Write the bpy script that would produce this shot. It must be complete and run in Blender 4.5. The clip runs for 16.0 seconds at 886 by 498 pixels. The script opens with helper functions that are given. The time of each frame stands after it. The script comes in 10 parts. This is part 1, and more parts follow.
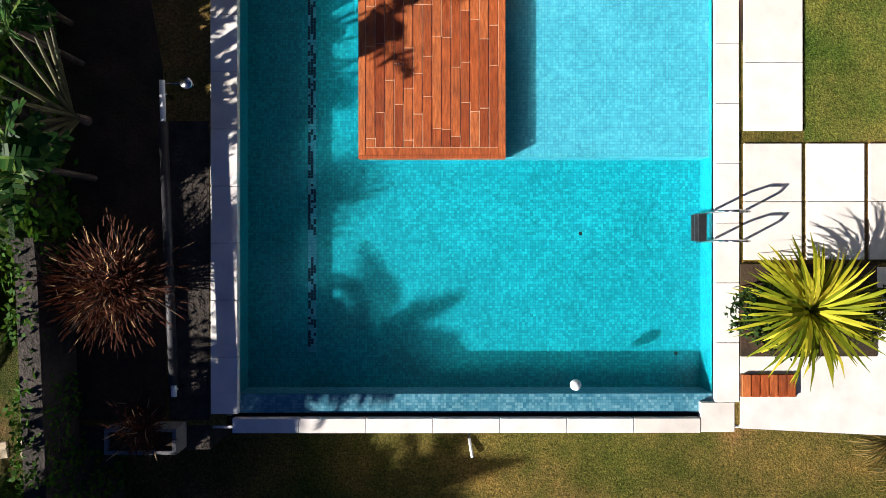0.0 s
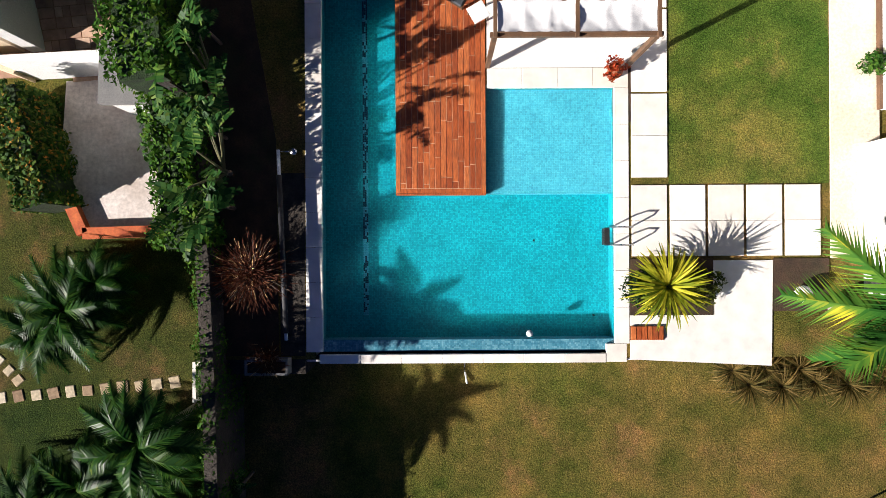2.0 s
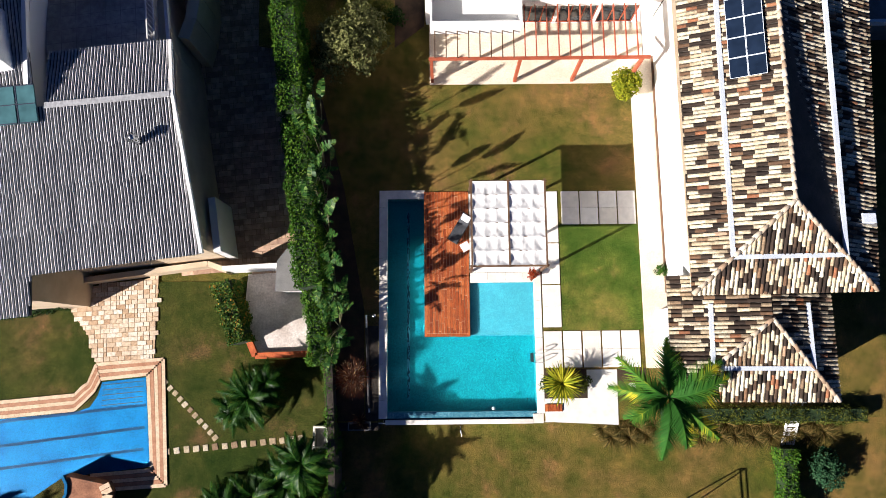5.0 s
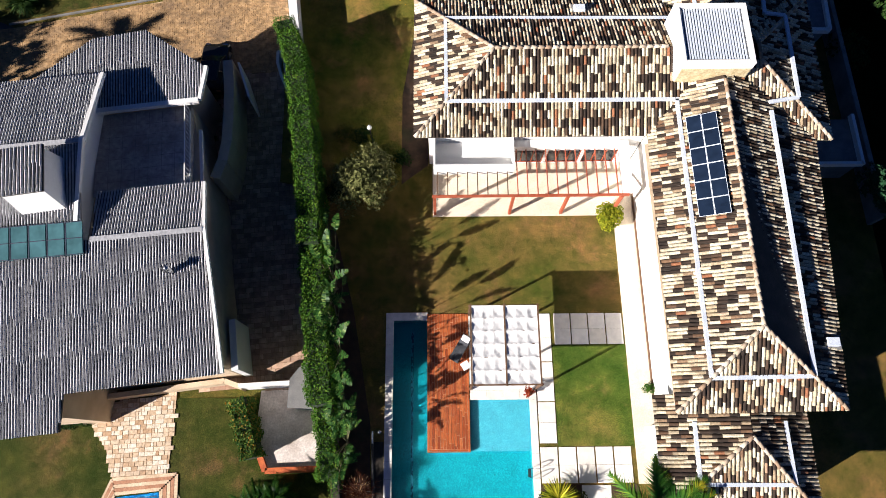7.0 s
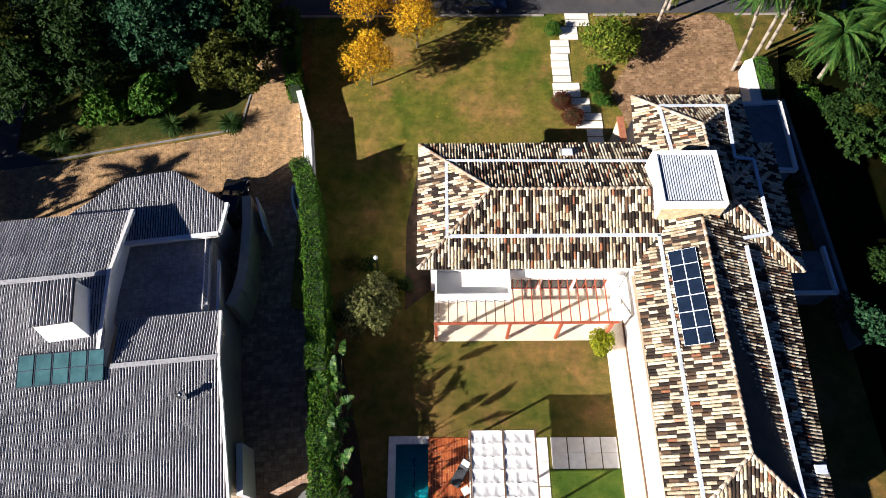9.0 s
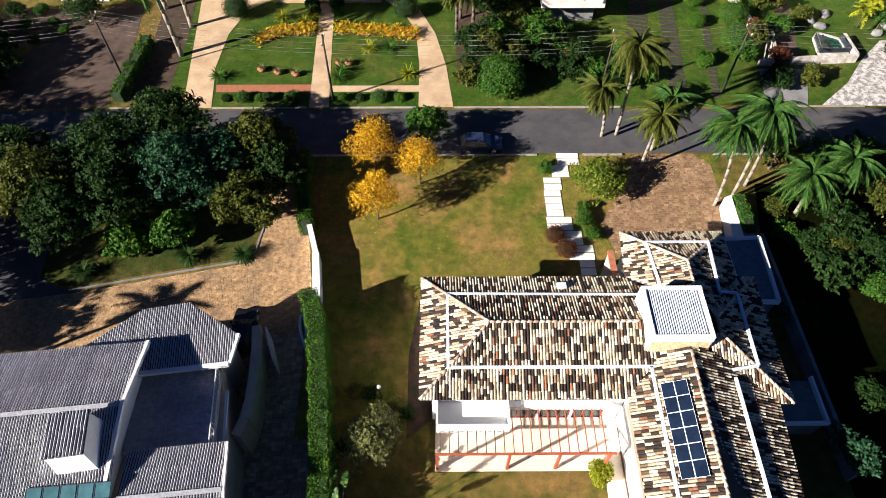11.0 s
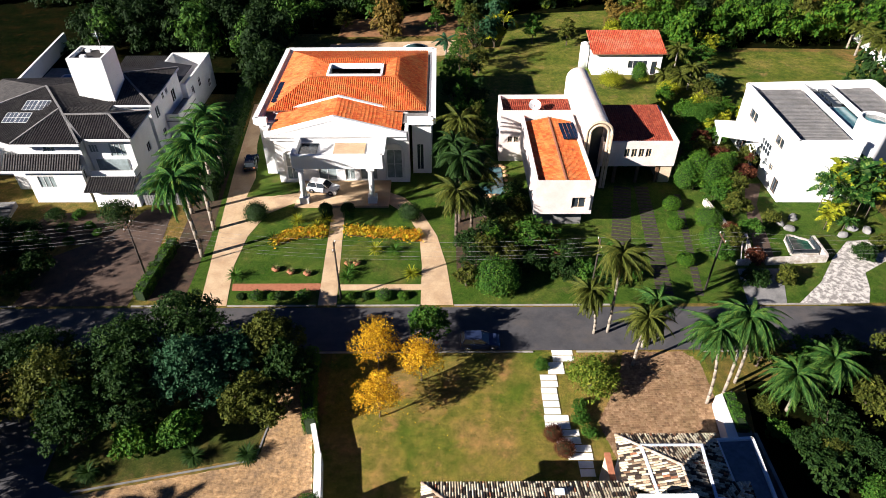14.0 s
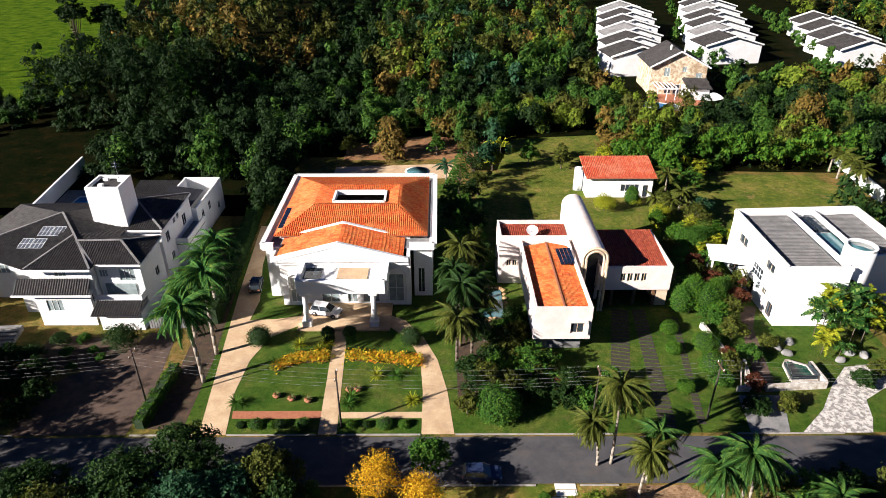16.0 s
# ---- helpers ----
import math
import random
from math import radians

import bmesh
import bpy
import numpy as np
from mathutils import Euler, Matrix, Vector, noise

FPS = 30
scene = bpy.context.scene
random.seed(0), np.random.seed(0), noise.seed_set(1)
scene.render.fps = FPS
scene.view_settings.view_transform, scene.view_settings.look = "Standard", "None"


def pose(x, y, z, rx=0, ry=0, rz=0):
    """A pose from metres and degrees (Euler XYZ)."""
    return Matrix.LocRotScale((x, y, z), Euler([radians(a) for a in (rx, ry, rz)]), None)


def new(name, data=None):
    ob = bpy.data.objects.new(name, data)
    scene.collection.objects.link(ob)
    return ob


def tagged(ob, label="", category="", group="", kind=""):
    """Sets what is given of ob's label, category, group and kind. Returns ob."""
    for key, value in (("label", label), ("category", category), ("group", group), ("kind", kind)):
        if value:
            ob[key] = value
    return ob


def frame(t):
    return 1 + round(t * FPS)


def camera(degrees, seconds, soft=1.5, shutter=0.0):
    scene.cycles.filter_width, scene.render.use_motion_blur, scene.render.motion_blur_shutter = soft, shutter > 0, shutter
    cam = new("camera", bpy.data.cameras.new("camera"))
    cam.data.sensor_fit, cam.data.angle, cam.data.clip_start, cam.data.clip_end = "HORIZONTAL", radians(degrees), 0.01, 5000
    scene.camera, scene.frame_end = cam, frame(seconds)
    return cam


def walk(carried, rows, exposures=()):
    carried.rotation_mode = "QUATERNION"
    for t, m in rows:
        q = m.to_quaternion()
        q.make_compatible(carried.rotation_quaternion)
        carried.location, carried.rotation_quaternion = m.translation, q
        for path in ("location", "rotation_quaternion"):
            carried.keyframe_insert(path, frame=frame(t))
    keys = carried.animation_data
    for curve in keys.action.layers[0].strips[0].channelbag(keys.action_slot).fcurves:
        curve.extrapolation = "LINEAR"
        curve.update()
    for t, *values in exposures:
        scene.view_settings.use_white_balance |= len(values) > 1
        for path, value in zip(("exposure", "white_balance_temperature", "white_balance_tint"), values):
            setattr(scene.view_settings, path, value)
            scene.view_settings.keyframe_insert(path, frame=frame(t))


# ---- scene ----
EXPO = 1.29
cam = camera(69.2, 16.0, soft=0.8)
# seconds, x, y, z, tilt from straight down, heading, roll
CAM_ROWS = [
    (0, 1.470, -1.636, 11.189, 0.03, -0.05, 0.00),
    (0.5, 1.473, -1.564, 11.843, -0.07, -0.05, -0.00),
    (1, 1.459, -1.558, 12.524, -0.01, -0.05, 0.00),
    (1.5, 1.459, -1.579, 13.03, -0.03, -0.08, 0.00),
    (1.6, 1.433, -1.584, 13.25, -0.01, -0.12, 0.00),
    (2, 1.329, -1.603, 18.278, 0.06, -0.32, 0.00),
    (2.5, 1.228, -1.592, 24.229, -0.04, -0.22, 0.00),
    (3, 1.138, -1.543, 30.006, -0.21, -0.43, 0.00),
    (3.5, 1.095, -0.892, 34.793, 2.55, -0.49, 0.02),
    (4, 1.091, -0.626, 35.462, 4.49, -0.56, 0.03),
    (6.3, 0.949, -0.466, 38.748, 14.98, -0.52, -0.11),
    (6.5, 0.954, -0.417, 39.090, 15.83, -0.49, -0.08),
    (7, 0.937, -0.139, 39.898, 17.72, -0.50, -0.06),
    (7.5, 0.922, 0.183, 40.729, 19.66, -0.55, -0.04),
    (8, 0.901, 0.346, 41.525, 21.88, -0.54, -0.04),
    (8.5, 0.906, 0.413, 42.240, 24.29, -0.48, -0.01),
    (9, 0.888, 0.434, 42.914, 26.76, -0.48, 0.02),
    (9.2, 0.884, 0.449, 43.192, 27.77, -0.52, 0.01),
    (11.3, 0.776, 0.556, 46.219, 37.95, -0.54, 0.21),
    (11.5, 0.778, 0.535, 46.517, 38.95, -0.57, 0.25),
    (12, 0.760, 0.476, 47.243, 41.50, -0.54, 0.24),
    (12.5, 0.818, 0.398, 47.962, 44.06, -0.39, 0.11),
    (13, 0.952, 0.356, 48.658, 46.57, -0.18, -0.07),
    (13.5, 1.037, 0.318, 49.366, 49.08, -0.10, -0.17),
    (14, 1.017, 0.357, 50.086, 51.46, -0.14, -0.13),
    (14.5, 0.943, 0.404, 50.812, 53.83, -0.20, -0.08),
    (15, 0.861, 0.445, 51.600, 56.15, -0.24, -0.05),
    (15.5, 0.821, 0.513, 52.421, 58.43, -0.25, -0.06),
    (16, 0.809, 0.588, 53.289, 60.66, -0.24, -0.03),
]
walk(cam, [(t, pose(x, y, z, tilt, 0, yaw) @ pose(0, 0, 0, 0, 0, roll)) for t, x, y, z, tilt, yaw, roll in CAM_ROWS], exposures=[(0.0, EXPO - 0.14), (2.2, EXPO - 0.12), (3.4, EXPO - 0.03), (7.0, EXPO - 0.06), (9.0, EXPO - 0.02), (12.0, EXPO + 0.19), (14.0, EXPO + 0.17), (16.0, EXPO + 0.14)])

# ---- light ----
SUN_DIR = Vector((5.44, 2.75, -2.75)).normalized()
world = bpy.data.worlds.new("sky")
scene.world = world
world.use_nodes = True
wn = world.node_tree.nodes
sky = wn.new("ShaderNodeTexSky")
sky.sky_type = "NISHITA"
sky.sun_disc = False
sky.sun_elevation = math.asin(-SUN_DIR.z)
sky.sun_rotation = math.atan2(-SUN_DIR.x, -SUN_DIR.y)
sky.ozone_density = 8.0
wn["Background"].inputs["Strength"].default_value = 0.0125
sky.dust_density = 0.0
deep = wn.new("ShaderNodeMix")
deep.data_type, deep.blend_type = "RGBA", "MULTIPLY"
deep.inputs["Factor"].default_value = 1.0
deep.inputs["B"].default_value = (0.74, 0.93, 1.36, 1.0)
world.node_tree.links.new(sky.outputs["Color"], deep.inputs["A"])
world.node_tree.links.new(deep.outputs["Result"], wn["Background"].inputs["Color"])
sun_data = bpy.data.lights.new("sun", "SUN")
sun_data.energy = 5.0
sun_data.angle = radians(0.6)
sun_data.color = (1.0, 0.93, 0.885)
sun = new("sun", sun_data)
sun.matrix_world = Matrix.Translation((-60, -30, 60)) @ SUN_DIR.to_track_quat("-Z", "Y").to_matrix().to_4x4()


# ---- materials ----
def material(name, rough=0.8, metal=0.0):
    m = bpy.data.materials.new(name)
    m.use_nodes = True
    b = m.node_tree.nodes["Principled BSDF"]
    b.inputs["Roughness"].default_value = rough
    b.inputs["Metallic"].default_value = metal
    return m, m.node_tree.nodes, m.node_tree.links, b


def coords(n, l, scale=(1, 1, 1), obj=True):
    tc = n.new("ShaderNodeTexCoord")
    mp = n.new("ShaderNodeMapping")
    mp.inputs["Scale"].default_value = scale
    if obj:
        l.new(tc.outputs["Object"], mp.inputs["Vector"])
    else:
        geo = n.new("ShaderNodeNewGeometry")
        l.new(geo.outputs["Position"], mp.inputs["Vector"])
    return mp.outputs["Vector"]


def noise_tex(n, l, vec, scale, detail=4.0, rough=0.6):
    t = n.new("ShaderNodeTexNoise")
    t.inputs["Scale"].default_value = scale
    t.inputs["Detail"].default_value = detail
    t.inputs["Roughness"].default_value = rough
    l.new(vec, t.inputs["Vector"])
    return t.outputs["Fac"]


def ramp(n, l, fac, stops):
    r = n.new("ShaderNodeValToRGB")
    e = r.color_ramp.elements
    e[0].position, e[0].color = stops[0][0], (*stops[0][1], 1)
    e[1].position, e[1].color = stops[-1][0], (*stops[-1][1], 1)
    for p, c in stops[1:-1]:
        x = e.new(p)
        x.color = (*c, 1)
    l.new(fac, r.inputs["Fac"])
    return r.outputs["Color"]


def mix(n, l, fac, a, b, mode="MIX"):
    m = n.new("ShaderNodeMix")
    m.data_type, m.blend_type = "RGBA", mode
    for sock, v in ((m.inputs["Factor"], fac), (m.inputs["A"], a), (m.inputs["B"], b)):
        if isinstance(v, bpy.types.NodeSocket):
            l.new(v, sock)
        else:
            sock.default_value = v if not isinstance(v, tuple) else (*v, 1)
    return m.outputs["Result"]


def bump(n, l, b, fac, strength=0.3, dist=0.02):
    u = n.new("ShaderNodeBump")
    u.inputs["Strength"].default_value = strength
    u.inputs["Distance"].default_value = dist
    l.new(fac, u.inputs["Height"])
    l.new(u.outputs["Normal"], b.inputs["Normal"])


def mottled(name, dark, light, scale=3.0, rough=0.8, fine=40.0, bumps=0.25, dist=0.01, metal=0.0, stops=(0.32, 0.68), grime=None, spec=None, gpos=True):
    """A surface with broad stains, fine grain and some relief."""
    m, n, l, b = material(name, rough, metal)
    v = coords(n, l, obj=not gpos)
    base = ramp(n, l, noise_tex(n, l, v, scale), [(stops[0], dark), (stops[1], light)])
    grain = ramp(n, l, noise_tex(n, l, v, fine, 3), [(0.3, (0.72, 0.72, 0.72)), (0.7, (1.1, 1.1, 1.1))])
    col = mix(n, l, 1.0, base, grain, "MULTIPLY")
    if grime:
        g = ramp(n, l, noise_tex(n, l, v, scale * 0.37, 5, 0.7), [(0.5, (0, 0, 0)), (0.72, (0.75, 0.75, 0.75))])
        col = mix(n, l, g, col, grime)
    l.new(col, b.inputs["Base Color"])
    if spec is not None:
        b.inputs["Specular IOR Level"].default_value = spec
    bump(n, l, b, noise_tex(n, l, v, fine, 3), bumps, dist)
    return m


def varied(name, stops, rough=0.8, per="object", fine=25.0, bumps=0.3, spec=0.3, dist=0.01, grain=(0.6, 1.15), wash=None):
    """Pieces that differ one by one, with grain on each."""
    m, n, l, b = material(name, rough)
    if per == "object":
        s = n.new("ShaderNodeObjectInfo").outputs["Random"]
    else:
        s = n.new("ShaderNodeNewGeometry").outputs["Random Per Island"]
    v = coords(n, l, obj=False)
    base = ramp(n, l, s, stops)
    tone = ramp(n, l, noise_tex(n, l, v, fine, 4), [(0.3, (grain[0],) * 3), (0.7, (grain[1],) * 3)])
    col = mix(n, l, 1.0, base, tone, "MULTIPLY")
    if wash:
        stain = ramp(n, l, noise_tex(n, l, v, wash[1], 6, 0.75), [(0.46, (0, 0, 0)), (0.7, (wash[2],) * 3)])
        col = mix(n, l, stain, col, wash[0])
    l.new(col, b.inputs["Base Color"])
    b.inputs["Specular IOR Level"].default_value = spec
    bump(n, l, b, noise_tex(n, l, v, fine, 3), bumps, dist)
    return m


def leafy(name, stops, rough=0.7, trans=0.25, own=0.55, patch=0.6):
    """Leaves: each one its own green, some light let through."""
    m, n, l, b = material(name, rough)
    g = n.new("ShaderNodeNewGeometry")
    v = coords(n, l, obj=False)
    fac = n.new("ShaderNodeMath")
    fac.operation = "MULTIPLY_ADD"
    fac.inputs[1].default_value = own
    l.new(g.outputs["Random Per Island"], fac.inputs[0])
    half = n.new("ShaderNodeMath")
    half.operation = "MULTIPLY"
    half.inputs[1].default_value = 1.0 - own
    l.new(noise_tex(n, l, v, patch, 2), half.inputs[0])
    l.new(half.outputs[0], fac.inputs[2])
    col = ramp(n, l, fac.outputs[0], stops)
    l.new(col, b.inputs["Base Color"])
    b.inputs["Specular IOR Level"].default_value = 0.12
    t = n.new("ShaderNodeBsdfTranslucent")
    l.new(col, t.inputs["Color"])
    s = n.new("ShaderNodeMixShader")
    s.inputs["Fac"].default_value = trans
    l.new(b.outputs[0], s.inputs[1])
    l.new(t.outputs[0], s.inputs[2])
    l.new(s.outputs[0], n["Material Output"].inputs["Surface"])
    return m


def glassy(name, colour, rough=0.06, spec=0.6):
    m, n, l, b = material(name, rough)
    v = coords(n, l, obj=False)
    l.new(ramp(n, l, noise_tex(n, l, v, 1.3, 2), [(0.3, tuple(c * 0.6 for c in colour)), (0.7, colour)]), b.inputs["Base Color"])
    b.inputs["Specular IOR Level"].default_value = spec
    return m


def ground_grass(name="lawn", tones=((0.07, 0.088, 0.016), (0.145, 0.113, 0.032), (0.23, 0.14, 0.055)), bare=(0.28, 0.135, 0.072)):
    m, n, l, b = material(name, 0.95)
    v = coords(n, l, obj=False)
    big = ramp(n, l, noise_tex(n, l, v, 0.16, 5, 0.65), [(0.34, tones[0]), (0.5, tones[1]), (0.68, tones[2])])
    mid = ramp(n, l, noise_tex(n, l, v, 0.9, 7, 0.78), [(0.32, (0.42, 0.58, 0.4)), (0.5, (0.95, 0.95, 0.9)), (0.68, (1.55, 1.3, 1.25))])
    fine = ramp(n, l, noise_tex(n, l, v, 18.0, 4, 0.75), [(0.32, (0.38, 0.4, 0.36)), (0.5, (0.92, 0.92, 0.9)), (0.68, (1.6, 1.55, 1.5))])
    blades = ramp(n, l, noise_tex(n, l, v, 55.0, 3, 0.7), [(0.34, (0.55, 0.58, 0.5)), (0.66, (1.4, 1.38, 1.35))])
    soil = ramp(n, l, noise_tex(n, l, v, 0.33, 6, 0.7), [(0.55, (0, 0, 0)), (0.72, (0.75, 0.75, 0.75))])
    c = mix(n, l, soil, big, bare)
    c = mix(n, l, 1.0, c, mid, "MULTIPLY")
    c = mix(n, l, 1.0, c, fine, "MULTIPLY")
    c = mix(n, l, 1.0, c, blades, "MULTIPLY")
    l.new(c, b.inputs["Base Color"])
    b.inputs["Specular IOR Level"].default_value = 0.1
    bump(n, l, b, noise_tex(n, l, v, 30.0, 4), 0.8, 0.05)
    return m


M_LAWN = ground_grass()
M_GREENLAWN = ground_grass("green_lawn", ((0.03, 0.075, 0.008), (0.055, 0.1, 0.014), (0.1, 0.115, 0.025)), (0.12, 0.09, 0.041))
M_DRYLAWN = ground_grass("half_dry_lawn", ((0.055, 0.095, 0.012), (0.115, 0.135, 0.023), (0.19, 0.165, 0.046)), (0.25, 0.16, 0.082))
M_FRONTLAWN = ground_grass("sunny_lawn", ((0.085, 0.12, 0.016), (0.17, 0.148, 0.033), (0.29, 0.18, 0.070)), (0.38, 0.18, 0.095))
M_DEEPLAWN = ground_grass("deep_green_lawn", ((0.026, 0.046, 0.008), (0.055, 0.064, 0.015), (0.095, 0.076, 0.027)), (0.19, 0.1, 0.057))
# Near-black tones: the shade of trees and house is put into the colour.
M_WOODFLOOR = ground_grass("shaded_ground", ((0.002, 0.005, 0.001), (0.005, 0.007, 0.002), (0.012, 0.009, 0.003)), (0.026, 0.015, 0.007))
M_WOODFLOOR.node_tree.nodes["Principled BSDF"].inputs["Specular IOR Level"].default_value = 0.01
# Soil at half brightness: deep shade beside the hedge is put into it.
M_SOIL = mottled("soil", (0.025, 0.015, 0.009), (0.085, 0.045, 0.022), 1.2, 0.95, 20, 0.6, 0.03, grime=(0.03, 0.04, 0.01))
M_STONE = varied("pale_stone", [(0.0, (0.74, 0.69, 0.61)), (0.5, (0.8, 0.76, 0.7)), (1.0, (0.84, 0.81, 0.76))], 0.7, fine=2.2, grain=(0.84, 1.04), bumps=0.12)
M_PLASTER = mottled("white_plaster", (0.79, 0.785, 0.77), (0.86, 0.86, 0.85), 0.5, 0.85, 30, 0.12, 0.01, grime=(0.7, 0.67, 0.61))
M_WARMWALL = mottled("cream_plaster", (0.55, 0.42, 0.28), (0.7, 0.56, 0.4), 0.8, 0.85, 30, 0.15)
M_PINKWALL = mottled("rose_white_plaster", (0.70, 0.60, 0.55), (0.82, 0.73, 0.68), 0.7, 0.85, 30, 0.15, grime=(0.6, 0.5, 0.44))
M_ASPHALT = mottled("asphalt", (0.045, 0.045, 0.05), (0.075, 0.072, 0.075), 0.6, 0.9, 60, 0.5, 0.01, grime=(0.1, 0.085, 0.075))
M_KERB = mottled("kerb_concrete", (0.22, 0.2, 0.18), (0.36, 0.33, 0.29), 1.5, 0.9, 30)
M_CONCRETE = mottled("concrete", (0.16, 0.16, 0.16), (0.27, 0.26, 0.25), 0.9, 0.9, 25, grime=(0.1, 0.095, 0.085))
M_TILEDARK = varied("old_barrel_tile", [(0.0, (0.016, 0.011, 0.009)), (0.28, (0.05, 0.032, 0.022)), (0.36, (0.2, 0.11, 0.06)), (0.42, (0.5, 0.4, 0.26)), (0.6, (0.68, 0.58, 0.4)), (0.95, (0.82, 0.74, 0.56)), (0.97, (0.4, 0.17, 0.08)), (1.0, (0.3, 0.12, 0.06))], 0.85, per="island", fine=9, grain=(0.5, 1.15), wash=((0.07, 0.045, 0.03), 0.9, 0.6))
M_RED = varied("red_barrel_tile", [(0.0, (0.58, 0.085, 0.02)), (0.5, (0.68, 0.13, 0.028)), (0.9, (0.74, 0.21, 0.05)), (1.0, (0.42, 0.09, 0.035))], 0.8, per="island", fine=8, wash=((0.6, 0.27, 0.09), 0.45, 0.6))
M_REDMID = varied("weathered_red_tile", [(0.0, (0.4, 0.05, 0.025)), (0.6, (0.52, 0.085, 0.035)), (1.0, (0.58, 0.17, 0.08))], 0.8, per="island", fine=8, wash=((0.6, 0.34, 0.22), 0.3, 0.5))
M_REDDARK = varied("dark_red_tile", [(0.0, (0.22, 0.035, 0.02)), (0.6, (0.34, 0.06, 0.03)), (1.0, (0.4, 0.1, 0.05))], 0.8, per="island", fine=8)
M_GREYTILE = varied("grey_cement_tile", [(0.0, (0.33, 0.335, 0.355)), (0.5, (0.43, 0.435, 0.455)), (1.0, (0.53, 0.53, 0.54))], 0.85, per="island", fine=6)
M_SLATE = varied("charcoal_tile", [(0.0, (0.024, 0.022, 0.022)), (1.0, (0.055, 0.05, 0.048))], 0.75, per="island", fine=8, wash=((0.085, 0.075, 0.068), 0.5, 0.5))
M_GUTTER = mottled("painted_gutter", (0.56, 0.62, 0.72), (0.74, 0.8, 0.88), 1.0, 0.5, 20)
def plank_wood():
    """Weathered hardwood with grain along the boards."""
    m, n, l, b = material("red_hardwood", 0.6)
    base = ramp(n, l, n.new("ShaderNodeObjectInfo").outputs["Random"], [(0.0, (0.26, 0.05, 0.013)), (0.5, (0.4, 0.092, 0.024)), (1.0, (0.54, 0.155, 0.045))])
    v = coords(n, l, (9.0, 1.2, 1.0), obj=False)
    grain = ramp(n, l, noise_tex(n, l, v, 3.5, 5, 0.7), [(0.3, (0.5, 0.45, 0.42)), (0.52, (1.0, 1.0, 1.0)), (0.74, (1.45, 1.5, 1.5))])
    w = coords(n, l, obj=False)
    stain = ramp(n, l, noise_tex(n, l, w, 1.3, 6, 0.75), [(0.45, (0, 0, 0)), (0.72, (0.65, 0.65, 0.65))])
    l.new(mix(n, l, stain, mix(n, l, 1.0, base, grain, "MULTIPLY"), (0.12, 0.04, 0.022)), b.inputs["Base Color"])
    b.inputs["Specular IOR Level"].default_value = 0.3
    bump(n, l, b, noise_tex(n, l, v, 6.0, 3), 0.3, 0.01)
    return m


M_PLANK = plank_wood()
M_WOOD = mottled("brown_timber", (0.09, 0.045, 0.022), (0.17, 0.09, 0.045), 2.0, 0.7, 30)
M_REDWOOD = mottled("red_painted_timber", (0.3, 0.06, 0.025), (0.45, 0.11, 0.05), 2.0, 0.7, 30)
M_FABRIC = mottled("white_canvas", (0.72, 0.72, 0.71), (0.82, 0.82, 0.81), 2.0, 0.9, 60, 0.1)
M_DARKCLOTH = mottled("charcoal_cloth", (0.03, 0.033, 0.04), (0.06, 0.065, 0.075), 4.0, 0.9, 60)
M_DARKSTONE = mottled("dark_stone", (0.02, 0.016, 0.012), (0.06, 0.047, 0.036), 3.0, 0.95, 18, 0.9, 0.03)
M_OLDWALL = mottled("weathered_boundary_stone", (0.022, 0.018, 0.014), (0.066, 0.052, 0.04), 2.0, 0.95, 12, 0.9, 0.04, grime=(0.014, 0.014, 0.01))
M_STEEL = mottled("brushed_steel", (0.45, 0.46, 0.48), (0.6, 0.61, 0.63), 3.0, 0.25, 30, 0.05, metal=1.0)
M_WHITEPAINT = mottled("white_paint", (0.74, 0.74, 0.73), (0.82, 0.82, 0.81), 2.0, 0.5, 40, 0.05)
M_BLACK = mottled("black_plastic", (0.012, 0.012, 0.014), (0.03, 0.03, 0.034), 3.0, 0.6, 30)
M_GLASS = glassy("dark_glass", (0.035, 0.045, 0.055))
M_CURTAIN = glassy("glass_with_pale_curtain", (0.3, 0.36, 0.36), 0.1)
M_SOLAR = glassy("solar_glass", (0.012, 0.022, 0.045), 0.15)
M_PANEL = glassy("grey_panel_glass", (0.075, 0.095, 0.125), 0.3)
M_TEALGLASS = glassy("teal_glass", (0.07, 0.17, 0.19), 0.12)
M_BARK = mottled("bark", (0.07, 0.05, 0.035), (0.16, 0.12, 0.09), 5.0, 0.95, 25, 0.8, 0.03)
M_PALMBARK = mottled("pale_palm_trunk", (0.22, 0.18, 0.13), (0.38, 0.33, 0.27), 4.0, 0.95, 18, 0.8, 0.03)
M_PAVE = varied("warm_paving", [(0.0, (0.41, 0.25, 0.12)), (0.5, (0.43, 0.27, 0.13)), (1.0, (0.47, 0.3, 0.155))], 0.85, per="island", fine=2.6, grain=(0.42, 1.25), wash=((0.12, 0.085, 0.06), 0.35, 0.75))
M_BUFF = mottled("buff_concrete", (0.47, 0.31, 0.175), (0.63, 0.46, 0.285), 0.5, 0.9, 14, grime=(0.3, 0.2, 0.13))
# Dark red paving, lowered further to hold tree shade over the forecourt.
M_FORECOURT = mottled("dark_red_paving", (0.055, 0.034, 0.025), (0.115, 0.07, 0.048), 0.8, 0.95, 14, 0.6, 0.02, grime=(0.05, 0.04, 0.03))
M_GRAVEL = mottled("brown_gravel", (0.2, 0.115, 0.055), (0.33, 0.2, 0.105), 1.0, 0.95, 22, 0.9, 0.04)
M_TERRACOTTA = mottled("terracotta", (0.3, 0.1, 0.05), (0.42, 0.16, 0.08), 3.0, 0.8, 30)
